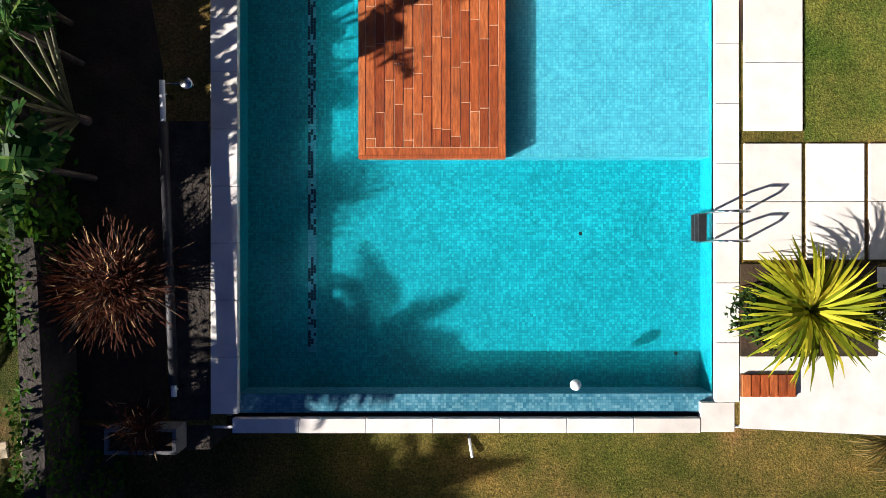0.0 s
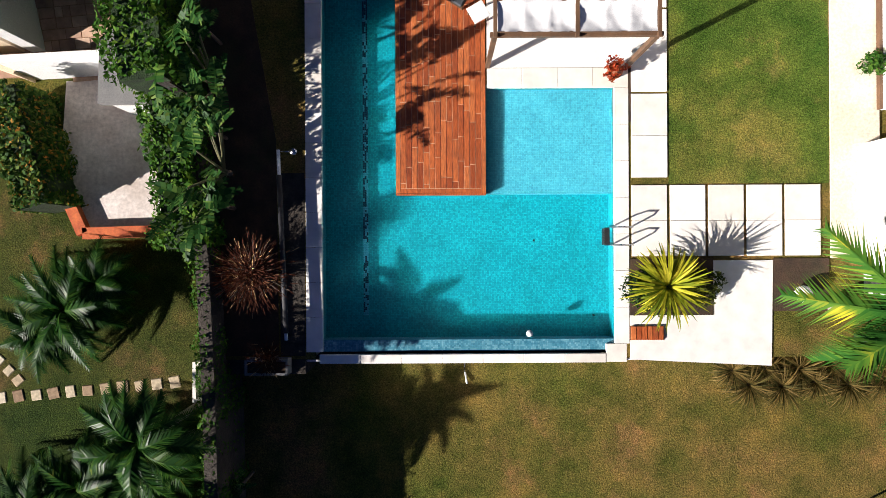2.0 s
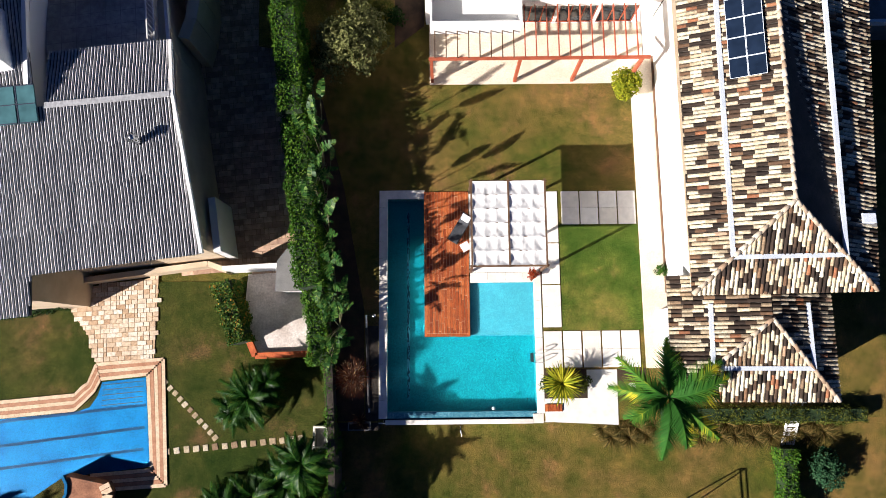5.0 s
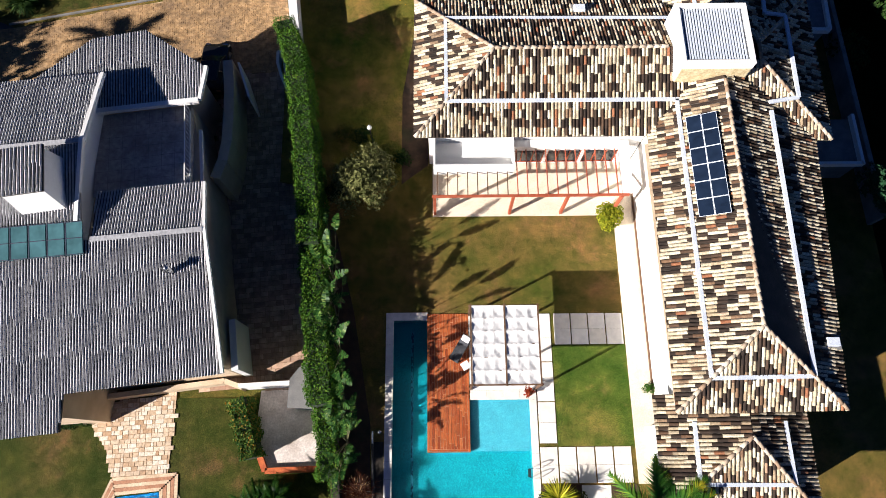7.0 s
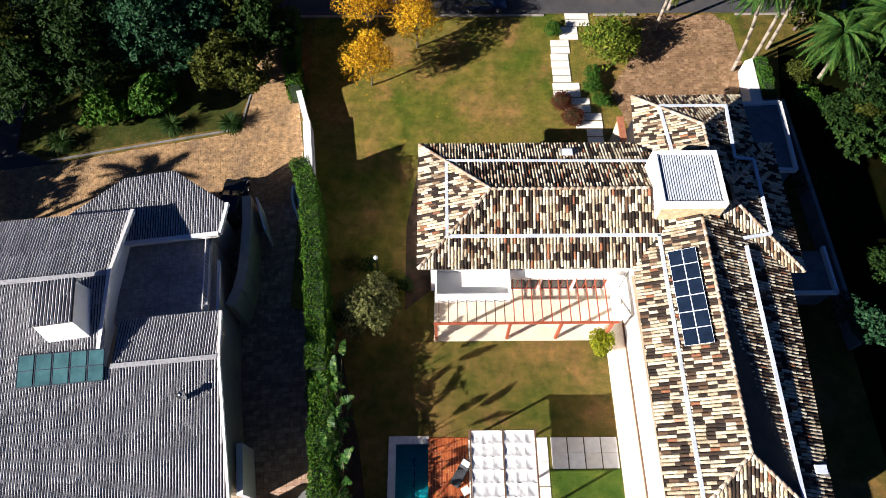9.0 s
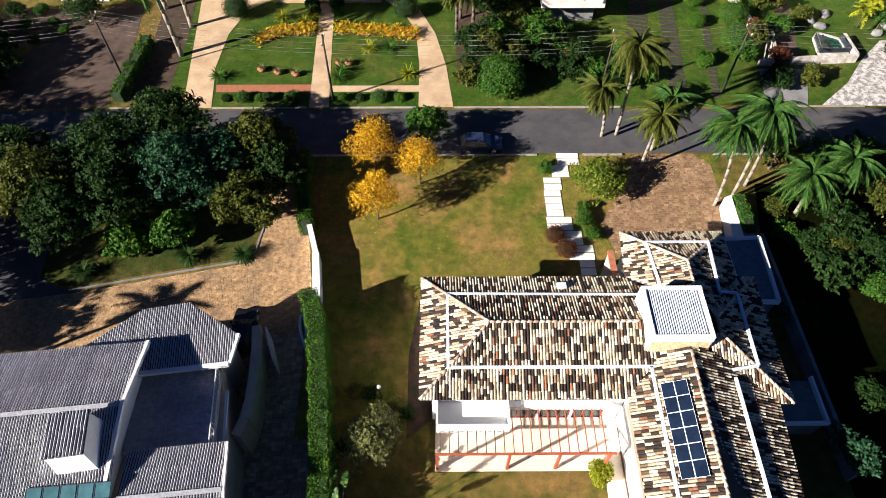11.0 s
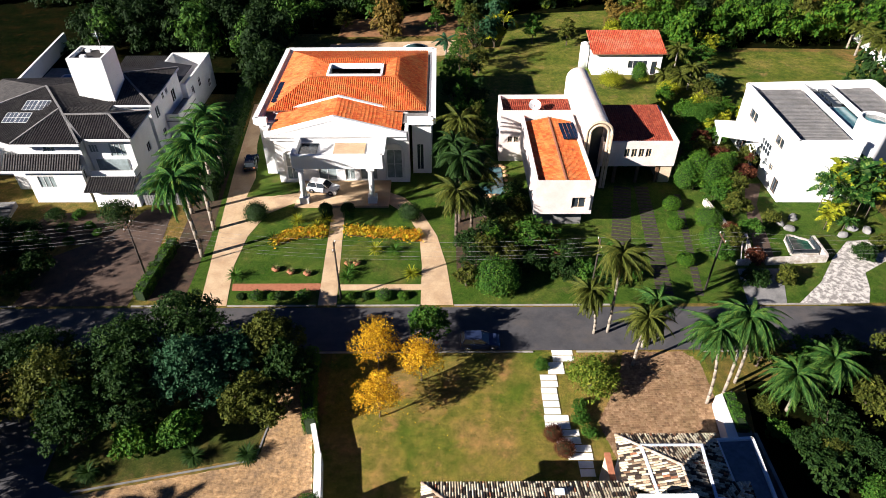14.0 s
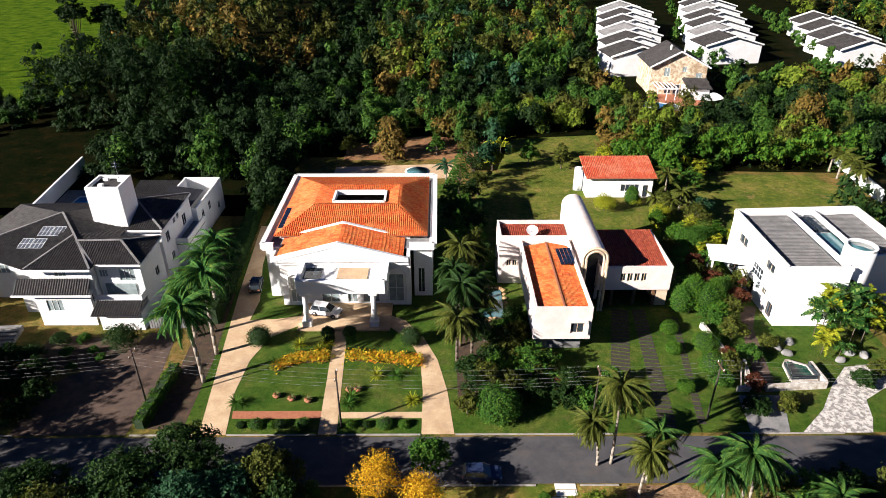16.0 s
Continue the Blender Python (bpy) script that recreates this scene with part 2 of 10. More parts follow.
# Dark filler green: the shade deep between leaves is painted on the core.
M_HEDGECORE = mottled("shaded_hedge_core", (0.006, 0.018, 0.003), (0.02, 0.05, 0.008), 6.0, 0.95, 30, 0.9, 0.05)
L_HEDGE = leafy("hedge_leaf", [(0.0, (0.014, 0.05, 0.004)), (0.5, (0.04, 0.115, 0.01)), (0.8, (0.1, 0.17, 0.014)), (1.0, (0.24, 0.22, 0.025))], own=0.5, patch=1.1)
L_DARK = leafy("dark_leaf", [(0.0, (0.005, 0.016, 0.003)), (0.5, (0.015, 0.042, 0.008)), (1.0, (0.05, 0.09, 0.015))])
L_OLIVE = leafy("olive_leaf", [(0.0, (0.015, 0.026, 0.004)), (0.5, (0.055, 0.07, 0.01)), (1.0, (0.16, 0.16, 0.025))])
L_GREEN = leafy("mid_leaf", [(0.0, (0.01, 0.04, 0.004)), (0.5, (0.035, 0.105, 0.012)), (1.0, (0.12, 0.2, 0.025))])
L_BLUE = leafy("bluish_leaf", [(0.0, (0.008, 0.03, 0.012)), (0.5, (0.022, 0.075, 0.032)), (1.0, (0.07, 0.14, 0.065))])
L_YELLOW = leafy("yellow_leaf", [(0.0, (0.1, 0.05, 0.005)), (0.35, (0.4, 0.2, 0.01)), (0.7, (0.66, 0.4, 0.014)), (1.0, (0.88, 0.66, 0.06))], own=0.75)
L_LIME = leafy("lime_leaf", [(0.0, (0.05, 0.085, 0.005)), (0.5, (0.2, 0.23, 0.012)), (1.0, (0.55, 0.5, 0.04))])
# Greens lowered so the leaves carry the hedge's shade in their colour.
L_BANANA = leafy("banana_leaf", [(0.0, (0.006, 0.03, 0.005)), (0.5, (0.022, 0.075, 0.014)), (0.85, (0.09, 0.16, 0.03)), (1.0, (0.26, 0.3, 0.09))], 0.45, own=0.8)
L_RED = leafy("rusty_leaf", [(0.0, (0.022, 0.007, 0.005)), (0.6, (0.085, 0.025, 0.012)), (1.0, (0.26, 0.12, 0.05))])
L_FLOWER = leafy("orange_bloom", [(0.0, (0.05, 0.09, 0.01)), (0.3, (0.3, 0.28, 0.02)), (0.6, (0.62, 0.42, 0.02)), (0.85, (0.6, 0.2, 0.015)), (1.0, (0.4, 0.06, 0.01))], own=0.85)
L_PALM = leafy("palm_leaf", [(0.1, (0.006, 0.028, 0.005)), (0.5, (0.026, 0.08, 0.014)), (0.9, (0.12, 0.18, 0.03))], own=0.45, patch=1.2)
L_ROYAL = leafy("royal_palm_leaf", [(0.1, (0.005, 0.024, 0.005)), (0.45, (0.018, 0.08, 0.014)), (0.7, (0.07, 0.17, 0.026)), (0.9, (0.26, 0.28, 0.04))], own=0.55, patch=1.1)
L_GREY = leafy("grey_leaf", [(0.0, (0.045, 0.06, 0.015)), (0.5, (0.13, 0.14, 0.045)), (1.0, (0.32, 0.31, 0.13))])


# ---- builders ----
def link_mesh(name, verts, faces, mat, parent=None, label="", smooth=False):
    me = bpy.data.meshes.new(name)
    me.from_pydata([tuple(map(float, v)) for v in verts], [], [tuple(map(int, f)) for f in faces])
    me.materials.append(mat)
    if smooth:
        me.shade_smooth()
    me.update()
    ob = new(name, me)
    if parent is not None:
        ob.parent = parent
    if label:
        ob["label"] = label
    return ob


def islands(bm):
    """The loose pieces of a bmesh, as lists of faces."""
    bm.faces.ensure_lookup_table()
    seen, out = set(), []
    for f in bm.faces:
        if f in seen:
            continue
        stack, comp = [f], []
        seen.add(f)
        while stack:
            g = stack.pop()
            comp.append(g)
            for v in g.verts:
                for k in v.link_faces:
                    if k not in seen:
                        seen.add(k)
                        stack.append(k)
        out.append(comp)
    return out


def part(name, bm, mat, parent=None, label="", smooth=False):
    if name in ("wall", "rim"):
        pieces = islands(bm)
        if len(pieces) > 1:
            first = None
            for comp in pieces:
                ids = {}
                for f in comp:
                    for v in f.verts:
                        ids.setdefault(v, len(ids))
                ob = link_mesh(name, [v.co for v in ids], [[ids[v] for v in f.verts] for f in comp], mat, parent, label)
                first = first or ob
            bm.free()
            return first
    me = bpy.data.meshes.new(name)
    bm.to_mesh(me)
    bm.free()
    me.materials.append(mat)
    if smooth:
        me.shade_smooth()
    ob = new(name, me)
    if parent is not None:
        ob.parent = parent
    if label:
        ob["label"] = label
    return ob


def thing(name, label, category, at=(0, 0, 0), turn=0.0, group="", kind=""):
    e = new(name)
    e.matrix_basis = pose(*at, 0, 0, turn)
    e.empty_display_size = 0.2
    return tagged(e, label, category, group, kind)


def bbox(bm, x0, x1, y0, y1, z0, z1, bevel=0.0):
    vs = [bm.verts.new((x, y, z)) for z in (z0, z1) for y in (y0, y1) for x in (x0, x1)]
    fs = [bm.faces.new([vs[i] for i in f]) for f in ((0, 2, 3, 1), (4, 5, 7, 6), (0, 1, 5, 4), (2, 6, 7, 3), (0, 4, 6, 2), (1, 3, 7, 5))]
    if bevel:
        es = list({e for f in fs for e in f.edges})
        bmesh.ops.bevel(bm, geom=es, offset=bevel, segments=1, affect="EDGES")


def boxpart(name, dims, mat, parent=None, label="", bevel=0.0):
    bm = bmesh.new()
    bbox(bm, *dims, bevel)
    return part(name, bm, mat, parent, label)


def slab(bm, pts, z0, z1):
    """An upright prism over a plan given as points, anticlockwise."""
    lo = [bm.verts.new((x, y, z0)) for x, y in pts]
    hi = [bm.verts.new((x, y, z1)) for x, y in pts]
    bm.faces.new(lo[::-1])
    bm.faces.new(hi)
    for i in range(len(pts)):
        j = (i + 1) % len(pts)
        bm.faces.new((lo[i], lo[j], hi[j], hi[i]))


def slabpart(name, pts, z0, z1, mat, parent=None, label=""):
    bm = bmesh.new()
    slab(bm, pts, z0, z1)
    bmesh.ops.recalc_face_normals(bm, faces=bm.faces)
    return part(name, bm, mat, parent, label)


def tube(bm, a, b, r0, r1=None, seg=8):
    a, b = Vector(a), Vector(b)
    d = (b - a).normalized()
    q = d.to_track_quat("Z", "Y").to_matrix()
    r1 = r0 if r1 is None else r1
    ring = [[bm.verts.new(p + q @ Vector((math.cos(6.2832 * i / seg) * r, math.sin(6.2832 * i / seg) * r, 0))) for i in range(seg)] for p, r in ((a, r0), (b, r1))]
    for i in range(seg):
        j = (i + 1) % seg
        bm.faces.new((ring[0][i], ring[0][j], ring[1][j], ring[1][i]))
    bm.faces.new(ring[0][::-1])
    bm.faces.new(ring[1])


def tubepart(name, segs, mat, parent=None, label="", seg=8):
    bm = bmesh.new()
    for s in segs:
        tube(bm, *s, seg=seg)
    return part(name, bm, mat, parent, label, smooth=True)


def wall(bm, p0, p1, z0, z1, thick, openings=()):
    """A straight wall from p0 to p1 with rectangular openings (along0, along1, z0, z1) right through it. Thickness to the left of p0-p1;
    it starts one thickness in, where the wall before it ends."""
    p0, p1 = Vector(p0), Vector(p1)
    length = (p1 - p0).length
    d = (p1 - p0) / length
    n = Vector((-d.y, d.x))

    def block(u0, u1, v0, v1):
        if u1 - u0 < 1e-4 or v1 - v0 < 1e-4:
            return
        a, b = p0 + d * u0, p0 + d * u1
        slab(bm, [(a.x, a.y), (b.x, b.y), ((b + n * thick).x, (b + n * thick).y), ((a + n * thick).x, (a + n * thick).y)], v0, v1)

    us = sorted({thick, length, *(o[0] for o in openings), *(o[1] for o in openings)})
    vs = sorted({z0, z1, *(o[2] for o in openings), *(o[3] for o in openings)})
    start = len(bm.verts)
    for u0, u1 in zip(us, us[1:]):
        for v0, v1 in zip(vs, vs[1:]):
            cu, cv = (u0 + u1) / 2, (v0 + v1) / 2
            if not any(o[0] < cu < o[1] and o[2] < cv < o[3] for o in openings):
                block(u0, u1, v0, v1)
    bm.verts.ensure_lookup_table()
    mine = [bm.verts[i] for i in range(start, len(bm.verts))]
    bmesh.ops.remove_doubles(bm, verts=mine, dist=1e-4)


def window(parent, p0, p1, o, glass, frame_mat, proud=0.04, bars=1, depth=0.12, sill=False, cross=0):
    """A window in the opening o of the wall p0-p1: frame, sill and panes."""
    p0, p1 = Vector(p0), Vector(p1)
    d = (p1 - p0).normalized()
    n = Vector((-d.y, d.x))
    u0, u1, v0, v1 = o

    def block(bm, a0, a1, b0, b1, off0, off1):
        q = [p0 + d * a0 + n * off0, p0 + d * a1 + n * off0, p0 + d * a1 + n * off1, p0 + d * a0 + n * off1]
        slab(bm, [(p.x, p.y) for p in q], b0, b1)

    bm = bmesh.new()
    block(bm, u0 + 0.03, u1 - 0.03, v0 + 0.03, v1 - 0.03, depth - 0.02, depth + 0.01)
    w = part("window", bm, glass, parent)
    bm = bmesh.new()
    f = 0.07
    for a in ((u0 + 0.004, u0 + f, v0 + 0.004, v1 - 0.004), (u1 - f, u1 - 0.004, v0 + 0.004, v1 - 0.004), (u0 + f, u1 - f, v1 - f, v1 - 0.004), (u0 + f, u1 - f, v0 + 0.004, v0 + f)):
        block(bm, *a, depth - 0.07, depth - 0.025)
    for k in range(bars):
        c = u0 + (u1 - u0) * (k + 1) / (bars + 1)
        block(bm, c - 0.035, c + 0.035, v0 + f, v1 - f, depth - 0.07, depth - 0.025)
    for k in range(cross):
        c = v0 + (v1 - v0) * (k + 1) / (cross + 1)
        block(bm, u0 + f, u1 - f, c - 0.03, c + 0.03, depth - 0.065, depth - 0.024)
    part("window_frame", bm, frame_mat, w)
    if sill:
        bm = bmesh.new()
        block(bm, u0 - 0.1, u1 + 0.1, v0 - 0.08, v0 - 0.004, -0.12, 0.0 - 0.003)
        part("window_sill", bm, frame_mat, w)
    return w


def clip_poly(poly, axis, lo, hi):
    """A plan polygon cut to lo..hi along an axis."""
    for sign, lim in ((1, lo), (-1, -hi)):
        out = []
        for i, p in enumerate(poly):
            q = poly[(i + 1) % len(poly)]
            a, b = sign * p[axis] - lim, sign * q[axis] - lim
            if a >= 0:
                out.append(p)
            if a * b < 0:
                k = a / (a - b)
                out.append(tuple(p[c] + k * (q[c] - p[c]) for c in range(len(p))))
        poly = out
        if not poly:
            return []
    return poly


def roof_tiles(poly, pitch, course, radius, flat=0.35, jitter=0.012, rng=None, seg=4):
    """Barrel tiles over one roof plane. poly: 3D corners; rows run down the slope. Returns verts, faces of all tiles."""
    rng = rng or random.Random(3)
    P = [Vector(p) for p in poly]
    nrm = (P[1] - P[0]).cross(P[2] - P[0])
    for i in range(len(P) - 2):
        nrm = (P[i + 1] - P[0]).cross(P[i + 2] - P[0])
        if nrm.length > 1e-3:
            break
    nrm.normalize()
    if nrm.z < 0:
        nrm = -nrm
    down = Vector((nrm.x, nrm.y, 0))
    down = (down - nrm * down.dot(nrm)).normalized()
    side = nrm.cross(down).normalized()
    o = P[0]
    flat2 = [((p - o).dot(side), (p - o).dot(down)) for p in P]
    us = [p[0] for p in flat2]
    verts, faces = [], []
    u = min(us) + pitch / 2
    while u < max(us):
        col = clip_poly(flat2, 0, u - 0.01, u + 0.01)
        if col:
            v0, v1 = min(p[1] for p in col), max(p[1] for p in col)
            v = v0 - rng.random() * course * 0.3
            while v < v1 - 0.05:
                a, b = max(v, v0), min(v + course * 1.12, v1 + 0.03)
                if b - a > 0.06:
                    du = (rng.random() - 0.5) * 2 * jitter
                    lift = rng.random() * jitter
                    base = len(verts)
                    for w, r, hgt in ((a, radius * 0.86, 0.0), (b, radius, 0.035)):
                        for k in range(seg + 1):
                            ang = math.pi * k / seg
                            verts.append(o + side * (u + du - math.cos(ang) * r) + down * w + nrm * (math.sin(ang) * r * flat * 2 + hgt + lift))
                    m = seg + 1
                    for k in range(seg):
                        faces.append((base + k, base + k + 1, base + m + k + 1, base + m + k))
                    faces.append(tuple(base + m + k for k in range(m)))
                v += course
        u += pitch
    return verts, faces


def roof_plane(name, poly, mat_base, parent, thick=0.12):
    """The solid sheet under the tiles."""
    bm = bmesh.new()
    hi = [bm.verts.new(p) for p in poly]
    lo = [bm.verts.new((p[0], p[1], p[2] - thick)) for p in poly]
    bm.faces.new(hi)
    bm.faces.new(lo[::-1])
    for i in range(len(poly)):
        j = (i + 1) % len(poly)
        bm.faces.new((hi[i], lo[i], lo[j], hi[j]))
    bmesh.ops.recalc_face_normals(bm, faces=bm.faces)
    return part(name, bm, mat_base, parent)


def tiled_plane(poly, parent, mat, under, pitch=0.22, course=0.42, radius=0.1, flat=0.4, seed=1, jitter=0.012, seg=4, tile="roof_tile"):
    roof = roof_plane("roof", poly, under, parent)
    v, f = roof_tiles(poly, pitch, course, radius, flat, jitter, random.Random(seed), seg)
    if v:
        t = link_mesh(tile, v, f, mat, roof)
        tagged(t, kind="stuff")
    return roof


def bar(bm, a, b, w, h):
    """A beam of width w and height h from a to b, resting on that line."""
    a, b = Vector(a), Vector(b)
    d = (b - a).normalized()
    s = Vector((d.y, -d.x, 0)).normalized() * (w / 2)
    up = Vector((0, 0, h))
    vs = [bm.verts.new(p) for p in (a - s, a + s, a + s + up, a - s + up, b - s, b + s, b + s + up, b - s + up)]
    for f in ((3, 2, 1, 0), (4, 5, 6, 7), (0, 1, 5, 4), (1, 2, 6, 5), (2, 3, 7, 6), (3, 0, 4, 7)):
        bm.faces.new([vs[i] for i in f])


def barpart(name, segs, w, h, mat, parent=None, label=""):
    bm = bmesh.new()
    for a, b in segs:
        bar(bm, a, b, w, h)
    bmesh.ops.recalc_face_normals(bm, faces=bm.faces)
    return part(name, bm, mat, parent, label)


# ---- plants ----
def leaf_cloud(rng, blobs, count, size, aspect=0.55, droop=0.3, shell=0.55, bunch=14):
    """Small bent leaves in loose bunches over the outer part of several lobes (x, y, z, radius, flatness)."""
    rs = np.random.RandomState(rng.randint(0, 10**6))
    B = np.array(blobs, float)
    w = B[:, 3] ** 2
    nb = max(3, count // bunch)
    k = rs.choice(len(B), nb, p=w / w.sum())
    z = rs.uniform(-0.6, 1, nb)
    th = rs.rand(nb) * 6.2832
    c = np.sqrt(1 - z * z)
    nrm = np.stack([c * np.cos(th), c * np.sin(th), z], 1)
    rad = B[k, 3] * (shell + (1.12 - shell) * rs.rand(nb) ** 0.6)
    cen = B[k, :3] + nrm * rad[:, None] * np.stack([np.ones(nb), np.ones(nb), B[k, 4]], 1)
    idx = np.repeat(np.arange(nb), bunch)
    m = len(idx)
    pos = cen[idx] + rs.normal(0, 1, (m, 3)) * (np.clip(B[k, 3] * 0.13, size * 0.7, size * 2.2))[idx][:, None] * np.array([1, 1, 0.6])
    n = nrm[idx] * 0.8 + rs.normal(0, 0.5, (m, 3)) + np.array([0, 0, 0.3])
    n /= np.linalg.norm(n, axis=1)[:, None]
    t = np.cross(n, rs.normal(size=(m, 3)))
    t /= np.linalg.norm(t, axis=1)[:, None]
    q = np.cross(n, t)
    e = size * rs.uniform(0.55, 1.35, (m, 1))
    V = np.stack([pos - t * e, pos - q * e * aspect, pos + t * e - n * e * droop, pos + q * e * aspect], 1).reshape(-1, 3)
    return V.tolist(), np.arange(len(V)).reshape(-1, 4).tolist()


def limb_mesh(rng, height, blobs, r0, lean=(0, 0)):
    """A tapered trunk with a limb to each lobe."""
    bm = bmesh.new()
    p, r = Vector((0, 0, -0.1)), r0
    steps = 4
    pts = [p]
    for i in range(steps):
        q = Vector((lean[0] * (i + 1) / steps + rng.gauss(0, 0.06), lean[1] * (i + 1) / steps + rng.gauss(0, 0.06), height * (i + 1) / steps))
        tube(bm, p, q, r, r * 0.86, 7)
        p, r = q, r * 0.86
        pts.append(q)
    for b in blobs:
        k = rng.uniform(0.5, 1.0)
        s = pts[2] if k < 0.7 else pts[4]
        e = Vector(b[:3]) + Vector((0, 0, -b[3] * b[4] * 0.2))
        mid = (s + e) / 2 + Vector((rng.gauss(0, 0.15), rng.gauss(0, 0.15), 0.15))
        tube(bm, s, mid, r * 0.6, r * 0.4, 5)
        tube(bm, mid, e, r * 0.4, r * 0.15, 5)
    return bm


def lobes(rng, n, spread, z0, z1, rmin, rmax, flat=0.8):
    out = []
    for i in range(n):
        a = i * 2.4 + rng.random()
        d = spread * math.sqrt((i + 0.4) / n)
        k = 1 - d / (spread + 0.01)
        out.append((math.cos(a) * d * rng.uniform(0.75, 1.2), math.sin(a) * d * rng.uniform(0.75, 1.2), z0 + (z1 - z0) * (0.3 + 0.7 * k) * rng.uniform(0.6, 1.12), rng.uniform(rmin, rmax), flat * rng.uniform(0.7, 1.15)))
    return out


def tree(name, label, at, leafmat, spread, height, seed, leaves=2600, size=0.2, n=9, r0=None, flat=0.8, low=0.35, trunk=None, group="", category="tree", shell=0.5, aspect=0.55, bunch=14):
    rng = random.Random(seed)
    t = thing(name, label, category, at, rng.random() * 360, group)
    bl = lobes(rng, n, spread * 0.68, height * low, height - spread * 0.3, spread * (0.24 if n > 11 else 0.28), spread * (0.42 if n > 11 else 0.5), flat)
    part("trunk", limb_mesh(rng, height * (low + 0.1), bl, r0 or 0.05 + spread * 0.045), trunk or M_BARK, t, smooth=True)
    v, f = leaf_cloud(rng, bl, leaves, size, shell=shell, aspect=aspect, bunch=bunch)
    link_mesh("crown", v, f, leafmat, t)
    return t


def bush(name, label, at, leafmat, radius, height, seed, leaves=700, size=0.09, n=5, group="", category="shrub", aspect=0.55):
    rng = random.Random(seed)
    t = thing(name, label, category, at, rng.random() * 360, group)
    bl = lobes(rng, n, radius * 0.55, height * 0.3, height * 0.75, radius * 0.45, radius * 0.6, min(1.0, height / radius * 0.6))
    part("stem", limb_mesh(rng, height * 0.35, bl, 0.03 + radius * 0.03), M_BARK, t)
    v, f = leaf_cloud(rng, bl, leaves * 2, size * 0.85, shell=0.7, aspect=aspect, bunch=6)
    link_mesh("foliage", v, f, leafmat, t)
    return t


def ball_shrub(name, label, at, leafmat, radius, height, seed, leaves, size, group):
    """A clipped round shrub: a heart painted dark like inner shade, under a close skin of leaves."""
    rng = random.Random(seed)
    t = thing(name, label, "shrub", at, rng.random() * 360, group)
    bm = bmesh.new()
    bmesh.ops.create_icosphere(bm, subdivisions=3, radius=0.9)
    for v in bm.verts:
        v.co *= 1 + 0.1 * noise.noise(v.co * 2.2 + Vector((seed, 0, 0)))
        v.co = Vector((v.co.x * radius, v.co.y * radius, height * 0.5 + v.co.z * height * 0.52))
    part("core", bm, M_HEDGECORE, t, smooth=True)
    v, f = leaf_cloud(rng, [(0, 0, height * 0.5, radius, height * 0.52 / radius)], leaves, size, shell=0.9, bunch=3)
    link_mesh("foliage", v, f, leafmat, t)
    return t


def frond(rng, length, width, arch, leaflets, droop=0.5):
    """A feather leaf along +x: bent midrib with leaflets on both sides."""
    verts, faces = [], []
    pts = []
    for i in range(9):
        k = i / 8
        pts.append(Vector((length * (k - 0.12 * k * k * arch), 0, length * arch * (0.55 * k - 1.0 * k * k))))
    for i in range(8):
        w = 0.035 * (1 - i / 9) * max(1.0, length / 2.5)
        b = len(verts)
        verts += [pts[i] + Vector((0, -w, 0)), pts[i] + Vector((0, w, 0)), pts[i + 1] + Vector((0, w, 0)), pts[i + 1] + Vector((0, -w, 0))]
        faces.append((b, b + 1, b + 2, b + 3))
    for i in range(leaflets):
        k = 0.1 + 0.9 * (i + 0.5) / leaflets
        j = min(7, int(k * 8))
        p = pts[j].lerp(pts[j + 1], k * 8 - j)
        tan = (pts[j + 1] - pts[j]).normalized()
        ln = width * math.sin(math.pi * (0.12 + 0.8 * k)) * rng.uniform(0.85, 1.1)
        for s in (-1, 1):
            dirn = (Vector((0, s, 0)) * 0.85 + tan * 0.55 + Vector((0, 0, -droop * rng.uniform(0.4, 1.1)))).normalized()
            lw = length / leaflets * 0.85
            b = len(verts)
            verts += [p - tan * lw, p + tan * lw, p + dirn * ln * 0.65 + tan * lw * 0.8, p + dirn * ln + tan * 0.02 * length]
            faces.append((b, b + 1, b + 2, b + 3))
    return verts, faces


def place(verts, faces, m, out):
    b = len(out[0])
    out[0].extend(m @ Vector(v) for v in verts)
    out[1].extend(tuple(i + b for i in f) for f in faces)


def palm_crown(rng, fronds, length, width, leaflets, rise=(-20, 65), arch=0.6, droop=0.5):
    out = ([], [])
    for i in range(fronds):
        v, f = frond(rng, length * rng.uniform(0.72, 1.08), width, arch * rng.uniform(0.8, 1.2), leaflets, droop)
        e = rise[1] + (rise[0] - rise[1]) * ((i + 0.5) / fronds) ** 0.8 + rng.uniform(-9, 9)
        place(v, f, pose(0, 0, 0, 0, 0, i * 137.5 + rng.uniform(-18, 18)) @ pose(0, 0, 0, 0, -e * 0.62, 0) @ pose(0, 0, 0, rng.uniform(-28, 28), 0, 0), out)
    return out


